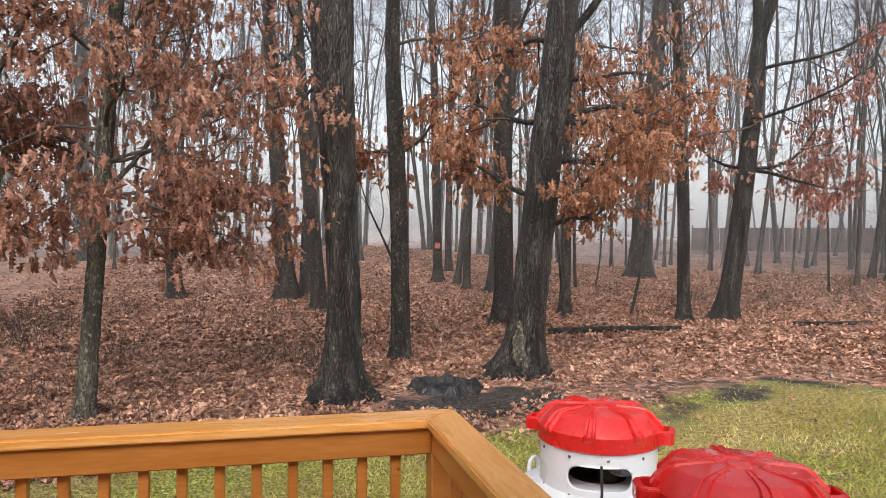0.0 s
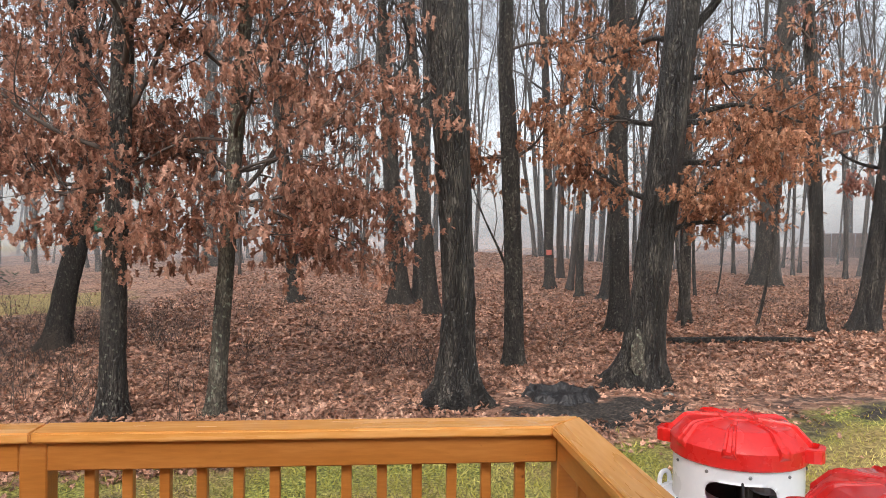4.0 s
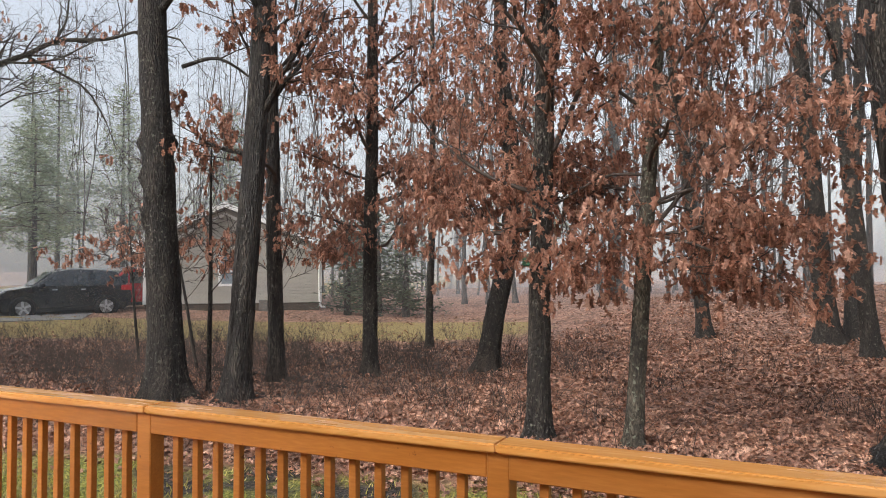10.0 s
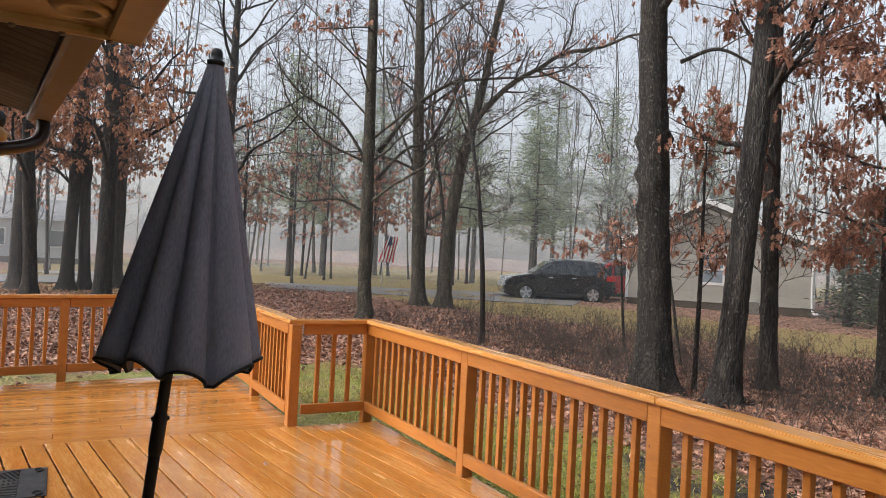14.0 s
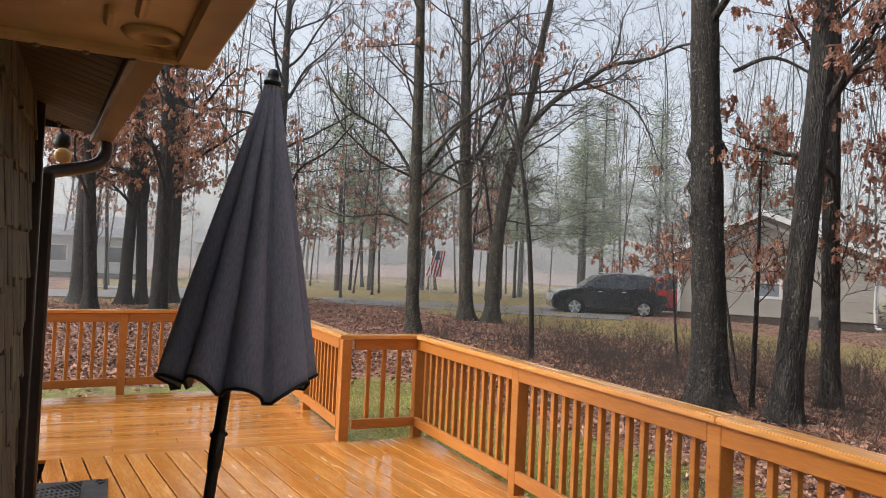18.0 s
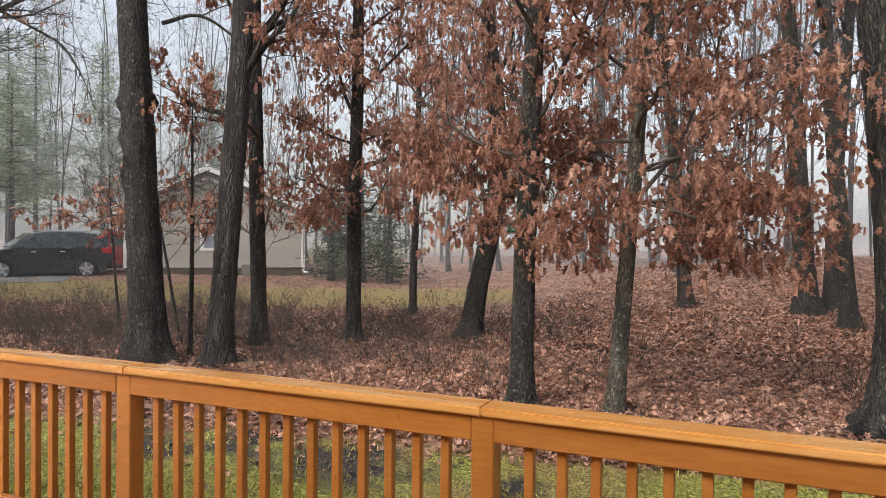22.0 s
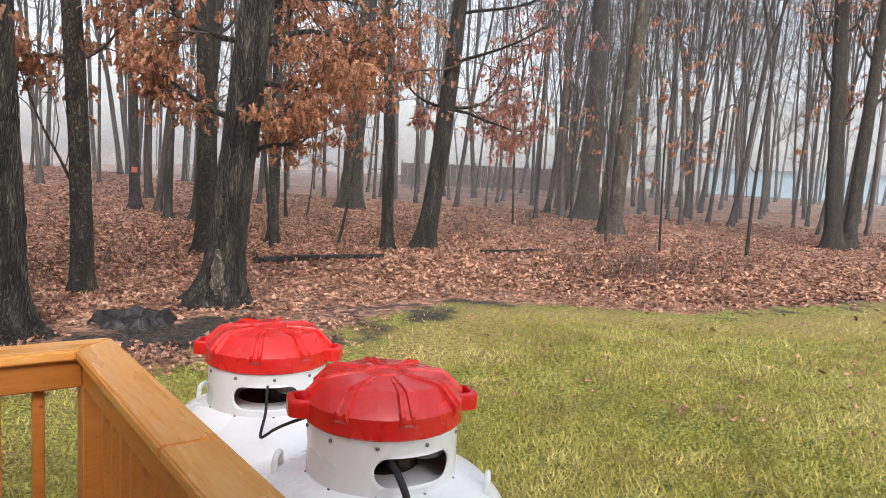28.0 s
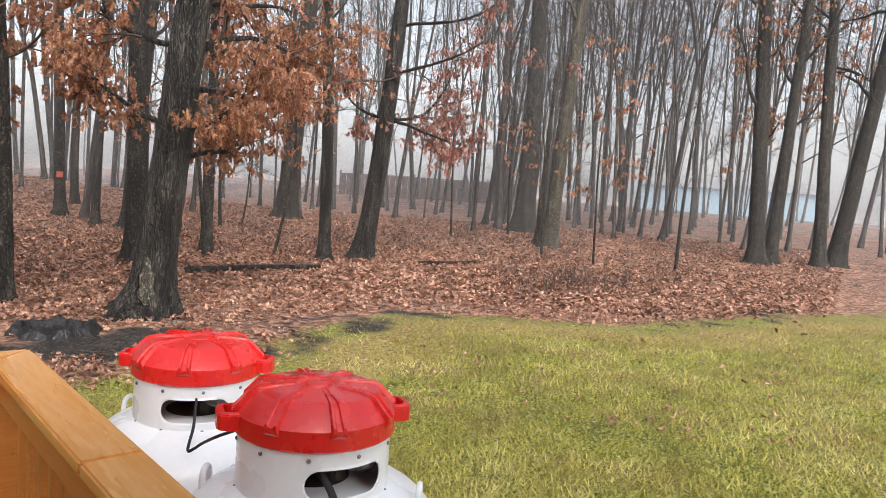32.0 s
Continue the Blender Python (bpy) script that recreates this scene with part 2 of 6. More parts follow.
# Glass tone lightened: the sky's reflection is put into the pane colour.
M_SKY_PANE = mat("sky_paled_window_glass", [S(120, 130, 138), S(148, 158, 166)], 1, 6, rough=0.08, rough_var=0.03, bump=0.0, coat=0.3)
M_CARBLACK = mat("dark_grey_car_paint", [S(26, 29, 33), S(34, 37, 42)], 3, 80, rough=0.25, rough_var=0.05, bump=0.0, coat=1.0)
M_CARRED = mat("red_car_paint", [S(150, 26, 34), S(168, 32, 40)], 3, 80, rough=0.25, bump=0.0, coat=1.0)
M_CARGLASS = mat("car_window_glass", [S(30, 34, 38), S(44, 50, 54)], 3, 10, rough=0.06, rough_var=0.02, bump=0.0, coat=0.6)
M_TYRE = mat("tyre_rubber", [S(20, 20, 21), S(30, 30, 31)], 8, 60, rough=0.8)
M_ALLOY = mat("alloy_rim", [S(170, 174, 178), S(196, 200, 204)], 8, 60, rough=0.35, metal=0.2)
M_TAIL = mat("red_tail_lamp", [S(170, 30, 36), S(190, 44, 48)], 8, 60, rough=0.2, coat=0.8)
M_GREEN = mat("green_plastic", [S(26, 66, 44), S(36, 84, 58)], 6, 50, rough=0.5)
M_BLUEWALL = mat("pale_blue_siding", [S(150, 184, 206), S(164, 196, 216)], 2, 30, rough=0.7)
M_GREYWALL = mat("pale_grey_siding", [S(176, 180, 182), S(192, 195, 196)], 2, 30, rough=0.7)
M_FENCE = mat("brown_board_fence", [S(86, 68, 62), S(104, 84, 76)], 3, 20, rough=0.85, rand="object", vary=0.1)
M_FLAGRED = mat("faded_red_cloth", [S(160, 46, 52), S(176, 60, 64)], 5, 60, rough=0.85)
M_FLAGWHITE = mat("white_cloth", [S(204, 202, 204), S(216, 214, 216)], 5, 60, rough=0.85)
M_FLAGBLUE = mat("navy_cloth", [S(44, 50, 84), S(54, 60, 96)], 5, 60, rough=0.85)
M_AMBER = mat("amber_lamp_glass", [S(196, 152, 84), S(214, 172, 104)], 12, 50, rough=0.35, coat=0.4)
M_ROCK = mat("grey_field_stone", [S(90, 86, 82), S(120, 116, 110)], 8, 40, rough=0.85, bump=0.5)
M_PINK = mat("pink_marker_tape", [S(150, 74, 62), S(168, 88, 74)], 5, 50, rough=0.6)


def ground_material():
    """Leaf litter, lawn, bare soil and dry grass, chosen by masks stored on the sheet and broken up by noise."""
    m = bpy.data.materials.new("forest_floor_and_lawn")
    m.use_nodes = True
    nt = m.node_tree
    N, L = nt.nodes.new, nt.links.new
    bs = nt.nodes["Principled BSDF"]
    pos = N("ShaderNodeNewGeometry").outputs["Position"]

    def noise_tex(scale, detail=6.0):
        n = N("ShaderNodeTexNoise")
        n.inputs["Scale"].default_value, n.inputs["Detail"].default_value = scale, detail
        L(pos, n.inputs["Vector"])
        return n.outputs["Fac"]

    def ramp(fac, cols, lo=0.35, hi=0.65):
        r = N("ShaderNodeValToRGB")
        for i, c in enumerate(cols):
            p = lo + (hi - lo) * i / (len(cols) - 1)
            e = r.color_ramp.elements[i] if i < 2 else r.color_ramp.elements.new(p)
            e.position, e.color = p, (*c, 1)
        L(fac, r.inputs[0])
        return r.outputs[0]

    def mixc(fac, a, b):
        x = N("ShaderNodeMix")
        x.data_type = "RGBA"
        L(fac, x.inputs["Factor"])
        L(a, x.inputs["A"])
        L(b, x.inputs["B"])
        return x.outputs["Result"]

    def mask(name, spread=0.5, scale=1.6):
        a = N("ShaderNodeAttribute")
        a.attribute_name = name
        ad = N("ShaderNodeMath")
        ad.operation = "MULTIPLY_ADD"
        ad.inputs[1].default_value = spread
        L(noise_tex(scale, 8), ad.inputs[0])
        L(a.outputs["Fac"], ad.inputs[2])
        r = N("ShaderNodeMapRange")
        r.inputs["From Min"].default_value, r.inputs["From Max"].default_value = 0.47 + spread / 2 - 0.05, 0.53 + spread / 2 + 0.05
        L(ad.outputs[0], r.inputs["Value"])
        return r.outputs[0]

    v = N("ShaderNodeTexVoronoi")
    v.inputs["Scale"].default_value = 15
    L(pos, v.inputs["Vector"])
    sep = N("ShaderNodeSeparateColor")
    L(v.outputs["Color"], sep.inputs[0])
    litter = ramp(sep.outputs[0], [S(58, 42, 34), S(120, 86, 69), S(172, 128, 105), S(206, 166, 142)], 0.05, 0.95)
    patch = ramp(noise_tex(0.7), [S(94, 66, 55), S(158, 116, 95)], 0.4, 0.6)
    half = N("ShaderNodeValue")
    half.outputs[0].default_value = 0.4
    litter = mixc(half.outputs[0], litter, patch)
    lawn = mixc(ramp(noise_tex(1.4), [(0, 0, 0), (1, 1, 1)], 0.36, 0.6), ramp(noise_tex(60), [S(70, 60, 36), S(132, 114, 66), S(178, 158, 102)]),
                ramp(noise_tex(45), [S(62, 66, 30), S(124, 128, 54), S(176, 172, 90)]))
    dry = ramp(noise_tex(25), [S(110, 94, 54), S(146, 126, 74), S(174, 154, 100)])
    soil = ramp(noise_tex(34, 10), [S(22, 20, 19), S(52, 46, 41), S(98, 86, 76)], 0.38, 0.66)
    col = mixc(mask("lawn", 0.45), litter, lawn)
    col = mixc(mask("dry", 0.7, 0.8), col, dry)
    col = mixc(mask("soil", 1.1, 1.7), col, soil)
    L(col, bs.inputs["Base Color"])
    bs.inputs["Roughness"].default_value = 0.72
    b = N("ShaderNodeBump")
    b.inputs["Strength"].default_value, b.inputs["Distance"].default_value = 0.8, 0.04
    hm = N("ShaderNodeMath")
    hm.operation = "ADD"
    L(v.outputs["Distance"], hm.inputs[0])
    L(noise_tex(30), hm.inputs[1])
    L(hm.outputs[0], b.inputs["Height"])
    L(b.outputs[0], bs.inputs["Normal"])
    return m


M_GROUND = ground_material()


# Pale see-through sheet: distance haze painted on surfaces instead of a volume.
def mist_material():
    m = bpy.data.materials.new("mist_haze_sheet")
    m.use_nodes = True
    nt = m.node_tree
    N, L = nt.nodes.new, nt.links.new
    nt.nodes.remove(nt.nodes["Principled BSDF"])
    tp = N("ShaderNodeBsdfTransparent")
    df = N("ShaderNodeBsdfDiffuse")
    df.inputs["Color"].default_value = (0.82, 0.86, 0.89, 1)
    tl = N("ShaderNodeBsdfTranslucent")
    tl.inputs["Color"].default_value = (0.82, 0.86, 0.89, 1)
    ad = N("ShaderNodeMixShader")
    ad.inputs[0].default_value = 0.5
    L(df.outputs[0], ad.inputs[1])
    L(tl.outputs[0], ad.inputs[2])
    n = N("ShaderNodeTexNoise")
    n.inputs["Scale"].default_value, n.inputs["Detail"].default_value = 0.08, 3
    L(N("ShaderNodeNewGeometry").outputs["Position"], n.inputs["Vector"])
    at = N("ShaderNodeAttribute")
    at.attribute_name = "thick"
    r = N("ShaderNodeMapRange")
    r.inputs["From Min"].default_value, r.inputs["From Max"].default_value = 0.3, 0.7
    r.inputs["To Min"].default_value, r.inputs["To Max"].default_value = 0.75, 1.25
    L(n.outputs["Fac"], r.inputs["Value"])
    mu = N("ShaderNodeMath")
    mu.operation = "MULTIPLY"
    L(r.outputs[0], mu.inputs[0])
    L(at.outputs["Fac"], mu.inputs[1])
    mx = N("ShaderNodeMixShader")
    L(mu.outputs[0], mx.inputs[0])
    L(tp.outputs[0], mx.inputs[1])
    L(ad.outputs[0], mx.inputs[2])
    L(mx.outputs[0], nt.nodes["Material Output"].inputs["Surface"])
    return m


M_MIST_HAZE = mist_material()


# ---------------------------------------------------------------- building helpers
def thing(name, label, category, group="", kind="", at=(0, 0, 0), turn=0.0):
    ob = new(name)
    ob.matrix_basis = pose(*at, 0, 0, turn)
    return tagged(ob, label, category, group, kind)


def link_mesh(name, me, material, parent=None, label="", at=None):
    if material is not None and not me.materials:
        me.materials.append(material)
    ob = new(name, me)
    if parent is not None:
        ob.parent = parent
    if at is not None:
        ob.matrix_basis = at
    if label:
        ob["label"] = label
    return ob


def part(name, bm, material, parent=None, label="", at=None, smooth=False):
    me = bpy.data.meshes.new(name)
    bm.to_mesh(me)
    bm.free()
    if smooth:
        me.polygons.foreach_set("use_smooth", [True] * len(me.polygons))
    return link_mesh(name, me, material, parent, label, at)


def raw_mesh(name, verts, faces, smooth=False):
    """A mesh from numpy vertices and an array of equal-sided faces (or a list of such arrays)."""
    me = bpy.data.meshes.new(name)
    verts = np.asarray(verts, np.float32)
    groups = faces if isinstance(faces, list) else [faces]
    groups = [np.asarray(g, np.int32) for g in groups if len(g)]
    me.vertices.add(len(verts))
    me.vertices.foreach_set("co", verts.ravel())
    sizes = np.concatenate([np.full(len(g), g.shape[1], np.int32) for g in groups])
    loops = np.concatenate([g.ravel() for g in groups])
    starts = np.concatenate([[0], np.cumsum(sizes)[:-1]]).astype(np.int32)
    me.loops.add(len(loops))
    me.loops.foreach_set("vertex_index", loops)
    me.polygons.add(len(sizes))
    me.polygons.foreach_set("loop_start", starts)
    if smooth:
        me.polygons.foreach_set("use_smooth", np.ones(len(sizes), bool))
    me.update(calc_edges=True)
    me.validate()
    return me


def box_bm(sx, sy, sz, bevel=0.004, centre=(0, 0, 0), seg=1):
    bm = bmesh.new()
    bmesh.ops.create_cube(bm, size=1.0)
    bmesh.ops.scale(bm, vec=(sx, sy, sz), verts=bm.verts)
    bmesh.ops.translate(bm, vec=centre, verts=bm.verts)
    if bevel:
        bmesh.ops.bevel(bm, geom=bm.edges[:], offset=bevel, segments=seg, affect="EDGES", profile=0.6)
    return bm


def span_bm(x0, x1, y0, y1, z0, z1, bevel=0.004):
    return box_bm(x1 - x0, y1 - y0, z1 - z0, bevel, ((x0 + x1) / 2, (y0 + y1) / 2, (z0 + z1) / 2))


def lathe_bm(profile, sides=48, wob=None):
    """A solid of revolution about z from (radius, height) pairs, open ends capped."""
    bm = bmesh.new()
    rings = []
    for r, h in profile:
        rings.append([bm.verts.new((r * math.cos(2 * math.pi * k / sides), r * math.sin(2 * math.pi * k / sides), h)) for k in range(sides)])
    for a, b in zip(rings, rings[1:]):
        for k in range(sides):
            bm.faces.new((a[k], a[(k + 1) % sides], b[(k + 1) % sides], b[k]))
    if profile[0][0] > 1e-4:
        bm.faces.new(rings[0][::-1])
    if profile[-1][0] > 1e-4:
        bm.faces.new(rings[-1])
    bmesh.ops.remove_doubles(bm, verts=bm.verts, dist=1e-5)
    return bm


def tube_arrays(pts, radii, sides):
    """Vertices and quads of a tapered tube along a line."""
    pts = np.asarray(pts, float)
    n = len(pts)
    tan = np.gradient(pts, axis=0)
    tan /= np.linalg.norm(tan, axis=1)[:, None] + 1e-9
    ref = np.array([1.0, 0.03, 0]) if abs(tan.mean(0)[0]) < 0.8 else np.array([0, 1.0, 0.03])
    u = np.cross(tan, ref)
    u /= np.linalg.norm(u, axis=1)[:, None] + 1e-9
    w = np.cross(tan, u)
    a = 2 * np.pi * np.arange(sides) / sides
    v = pts[:, None] + np.asarray(radii, float)[:, None, None] * (np.cos(a)[None, :, None] * u[:, None] + np.sin(a)[None, :, None] * w[:, None])
    i = np.arange(n - 1)[:, None] * sides
    k = np.arange(sides)[None]
    q = np.stack([i + k, i + (k + 1) % sides, i + sides + (k + 1) % sides, i + sides + k], -1).reshape(-1, 4)
    return v.reshape(-1, 3), q


class Buf:
    """Collects tubes and leaves into one mesh."""

    def __init__(self):
        self.v, self.f, self.n = [], [], 0

    def add(self, v, f):
        self.v.append(v)
        self.f.append(f + self.n)
        self.n += len(v)

    def tube(self, pts, radii, sides):
        self.add(*tube_arrays(pts, radii, sides))

    def mesh(self, name, smooth=True):
        kinds = {}
        for f in self.f:
            kinds.setdefault(f.shape[1], []).append(f)
        return raw_mesh(name, np.concatenate(self.v), [np.concatenate(g) for g in kinds.values()], smooth)


def tube_part(name, pts, radius, sides, material, parent=None, label=""):
    pts = np.asarray(pts, float)
    r = np.full(len(pts), radius) if np.isscalar(radius) else np.asarray(radius)
    v, q = tube_arrays(pts, r, sides)
    n = len(v)
    caps = [np.arange(sides)[::-1][None], (n - sides + np.arange(sides))[None]]
    me = raw_mesh(name, v, [q, *caps], True)
    return link_mesh(name, me, material, parent, label)


def smooth_line(pts, n):
    """A rounded line through a few points."""
    pts = np.asarray(pts, float)
    ext = np.vstack([2 * pts[0] - pts[1], pts, 2 * pts[-1] - pts[-2]])
    out = []
    for i in range(len(pts) - 1):
        p0, p1, p2, p3 = ext[i:i + 4]
        for s in np.linspace(0, 1, n, endpoint=False):
            out.append(0.5 * (2 * p1 + (p2 - p0) * s + (2 * p0 - 5 * p1 + 4 * p2 - p3) * s * s + (3 * p1 - p0 - 3 * p2 + p3) * s ** 3))
    return np.array(out + [pts[-1]])


# ---------------------------------------------------------------- ground
def smoothstep(a, b, v):
    u = np.clip((np.asarray(v, float) - a) / (b - a), 0, 1)
    return u * u * (3 - 2 * u)


def ground_z(x, y):
    x, y = np.asarray(x, float), np.asarray(y, float)
    z = -0.34 + 0.26 * smoothstep(0.3, 4.0, np.maximum(x * 0.8, y))
    z = z + 0.75 * np.exp(-((x - 3) / 7) ** 2 - ((y - 27) / 6) ** 2)
    z = z + 0.35 * smoothstep(12, 32, np.hypot(x + 1, y + 2.6)) * smoothstep(-4, 6, x + 0.6 * y - 4)
    z = z + 0.15 * smoothstep(14, 26, -x)
    z = z + 0.75 * smoothstep(30, 50, np.hypot(x, y)) * smoothstep(12, 28, x)
    return z


def lawn_edge(x):
    return np.interp(x, [-14, -9, -4, 0, 2.2, 3.4, 5.2, 6.4, 7.6, 10.8, 13, 18, 30], [1.4, 1.9, 2.6, 3.1, 3.3, 3.9, 4.5, 3.7, 2.7, 2.2, 1.4, 0.4, -2])


def in_lawn(x, y):
    """Signed metres inside the lawn."""
    return np.minimum(lawn_edge(x) - y, np.asarray(x, float) + 12.4)


def build_ground():
    def axis(a, b, step, far):
        near = np.arange(a, b + step / 2, step)
        out = np.geomspace(1, far, 26)
        return np.concatenate([a - out[::-1], near, b + out])
    xs, ys = axis(-26, 26, 0.3, 800), axis(-6, 30, 0.3, 800)
    X, Y = np.meshgrid(xs, ys, indexing="ij")
    near = smoothstep(60, 20, np.hypot(X, Y))
    rng = np.random.default_rng(3)
    Z = ground_z(X, Y) + near * 0.015 * rng.standard_normal(X.shape) * (in_lawn(X, Y) < 0)
    nx, ny = X.shape
    i = np.arange(nx - 1)[:, None] * ny
    j = np.arange(ny - 1)[None]
    q = np.stack([i + j, i + ny + j, i + ny + j + 1, i + j + 1], -1).reshape(-1, 4)
    me = raw_mesh("ground", np.stack([X, Y, Z], -1).reshape(-1, 3), q, True)
    lawn = np.clip(0.5 + in_lawn(X, Y) / 1.4, 0, 1)
    edge = np.exp(-((in_lawn(X, Y) - 0.35) / 0.55) ** 2)
    soil = 0.42 * edge * (smoothstep(1.5, 3, X) + 0.8 * smoothstep(2, -1, X)) + 0.85 * np.exp(-((X - 1.4) / 1.45) ** 2 - ((Y - 4.15) / 0.75) ** 2)
    soil = np.maximum(soil, 0.62 * np.exp(-((X + 4) / 4) ** 2 - ((Y - 2.2) / 0.6) ** 2))
    soil = np.maximum(soil, 0.56 * np.exp(-((X - 4.6) / 2.2) ** 2 - ((Y - 4.35) / 0.55) ** 2))
    soil = np.maximum(soil, 0.62 * np.exp(-((X - 11.5) / 3) ** 2 - ((Y - 2.3) / 0.35) ** 2))
    # Under the deck the dark soil also stands in for shade between boards.
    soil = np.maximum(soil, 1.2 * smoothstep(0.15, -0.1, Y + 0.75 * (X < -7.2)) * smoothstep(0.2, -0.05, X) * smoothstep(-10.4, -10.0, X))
    soil = np.maximum(soil, 0.47 * smoothstep(-4.5, -7.5, X) * smoothstep(-20, -16, X) * smoothstep(3.4, 5.0, Y) * smoothstep(14.4, 13.0, Y - 0.35 * X))
    dry = np.clip(0.95 * np.exp(-(np.abs(Y - 0.35 * X - 18.2) / 3.6) ** 4) * smoothstep(-4, -10, X), 0, 1)
    dry = np.maximum(dry, 0.68 * np.exp(-((in_lawn(X, Y) - 1.1) / 0.85) ** 2) * smoothstep(1.2, 3, X))
    dry = np.maximum(dry, 0.9 * np.exp(-((X + 28) / 3.0) ** 2 - ((Y - 9) / 6) ** 2))
    dry = np.maximum(dry, 0.85 * smoothstep(-24, -28, X) * smoothstep(-8, -2, Y) * smoothstep(-75, -60, X))
    for name, val in (("lawn", lawn), ("soil", soil), ("dry", dry)):
        a = me.attributes.new(name, "FLOAT", "POINT")
        a.data.foreach_set("value", val.ravel().astype(np.float32))
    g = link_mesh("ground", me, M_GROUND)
    tagged(g, "forest floor of wet brown oak leaves meeting a yellowing lawn", "ground", kind="structure")


build_ground()

# ---------------------------------------------------------------- deck floor and railings
CAP_Z, CAP_T, CAP_W, POST = 0.928, 0.036, 0.14, 0.09
BAY = 1.83
deck = thing("deck_floor", "orange-stained wooden deck boards, wet with rain", "deck", kind="structure")


rng = np.random.default_rng(11)


def clip_plan(poly, region):
    """The part of a convex plan that lies inside a convex region, both counter-clockwise."""
    out = list(poly)
    for (ax, ay), (bx, by) in zip(region, region[1:] + region[:1]):
        def side(p):
            return (bx - ax) * (p[1] - ay) - (by - ay) * (p[0] - ax)
        nxt = []
        for p, q in zip(out, out[1:] + out[:1]):
            sp, sq = side(p), side(q)
            if sp >= 0:
                nxt.append(p)
            if sp * sq < 0:
                k = sp / (sp - sq)
                nxt.append((p[0] + (q[0] - p[0]) * k, p[1] + (q[1] - p[1]) * k))
        out = nxt
        if len(out) < 3:
            return []
    return out


def plan_board(poly, turn, dz):
    """A deck board over a plan, its grain along the given turn."""
    if len(poly) < 3:
        return
    cx, cy = sum(p[0] for p in poly) / len(poly), sum(p[1] for p in poly) / len(poly)
    c, sn = math.cos(radians(-turn)), math.sin(radians(-turn))
    loc = [((x - cx) * c - (y - cy) * sn, (x - cx) * sn + (y - cy) * c) for x, y in poly]
    bm = bmesh.new()
    lo = [bm.verts.new((x, y, -0.028)) for x, y in loc]
    hi = [bm.verts.new((x, y, 0.0)) for x, y in loc]
    n = len(loc)
    bm.faces.new(lo[::-1])
    bm.faces.new(hi)
    for k in range(n):
        bm.faces.new((lo[k], lo[(k + 1) % n], hi[(k + 1) % n], hi[k]))
    bmesh.ops.bevel(bm, geom=[e for e in bm.edges if abs(e.verts[0].co.z) < 1e-6 and abs(e.verts[1].co.z) < 1e-6], offset=0.002, segments=1, affect="EDGES")
    part("board", bm, M_DECK, deck, at=pose(cx, cy, dz, 0, 0, turn))


BOARD_TURN = 7.6
wide_part = [(-7.255, -3.09), (-0.005, -3.09), (-0.005, -0.005), (-7.255, -0.005)]
ca, sa = math.cos(radians(BOARD_TURN)), math.sin(radians(BOARD_TURN))
for k in range(-8, 30):
    v0, v1 = -k * 0.147 - 0.0667, -k * 0.147 + 0.0667
    cut = -3.2 + rng.choice([-0.9, 0.0, 0.8])
    for u0, u1 in ((-12, cut - 0.003), (cut + 0.003, 5)):
        quad = [(u * ca - v * sa, u * sa + v * ca) for u, v in ((u0, v0 - 0.03), (u1, v0 - 0.03), (u1, v1 - 0.03), (u0, v1 - 0.03))]
        plan_board(clip_plan(quad, wide_part), BOARD_TURN, rng.normal(0, 0.0007))
for k in range(17):
    f0, f1 = k / 17 + 0.0009, (k + 1) / 17 - 0.0009

    def far_x(f, yy):
        return -7.262 * (1 - f) + f * (-9.83 - 0.13 * (yy + 2.55))
    joint = rng.uniform(-2.9, -1.2) if k % 3 else -4.4
    for y0, y1 in ((-5.5, joint - 0.002), (joint + 0.002, -0.75)):
        quad = [(far_x(f0, y0), y0), (far_x(f1, y0), y0), (far_x(f1, y1), y1), (far_x(f0, y1), y1)][::-1]
        plan_board(quad, 90, -0.001 + rng.normal(0, 0.0008))
# rim boards and joists that carry the deck
part("rim_board", span_bm(-7.3, 0.0, -0.036, 0.0, -0.27, -0.031), M_RAIL, deck)
part("rim_board", span_bm(-0.0, 0.036, -3.1, 0.0, -0.27, -0.031), M_RAIL, deck)
part("rim_board", span_bm(-7.3, -7.262, -0.78, -0.04, -0.27, -0.031), M_RAIL, deck)
part("rim_board", span_bm(-9.99, -7.3, -0.775, -0.738, -0.27, -0.031), M_RAIL, deck)
part("rim_board", box_bm(4.9, 0.038, 0.24, 0.004), M_RAIL, deck, at=pose(-9.93, -3.1, -0.155, 0, 0, 97.4))
for jx in np.arange(-9.7, 0, 0.4):
    part("joist", span_bm(jx, jx + 0.038, -3.08, -0.8 if jx < -7.3 else -0.05, -0.25, -0.033, 0), M_SHADED_WOOD, deck)

baluster_me = bpy.data.meshes.new("baluster")
bm = box_bm(0.036, 0.036, 0.72, 0.003)
bm.to_mesh(baluster_me)
bm.free()
baluster_me.materials.append(M_RAIL)


def post_part(parent, x, y, z0=-0.25, label=""):
    part("post", box_bm(POST, POST, CAP_Z - CAP_T - z0, 0.005, (0, 0, (CAP_Z - CAP_T + z0) / 2)), M_RAIL, parent, label, at=pose(x, y, 0))


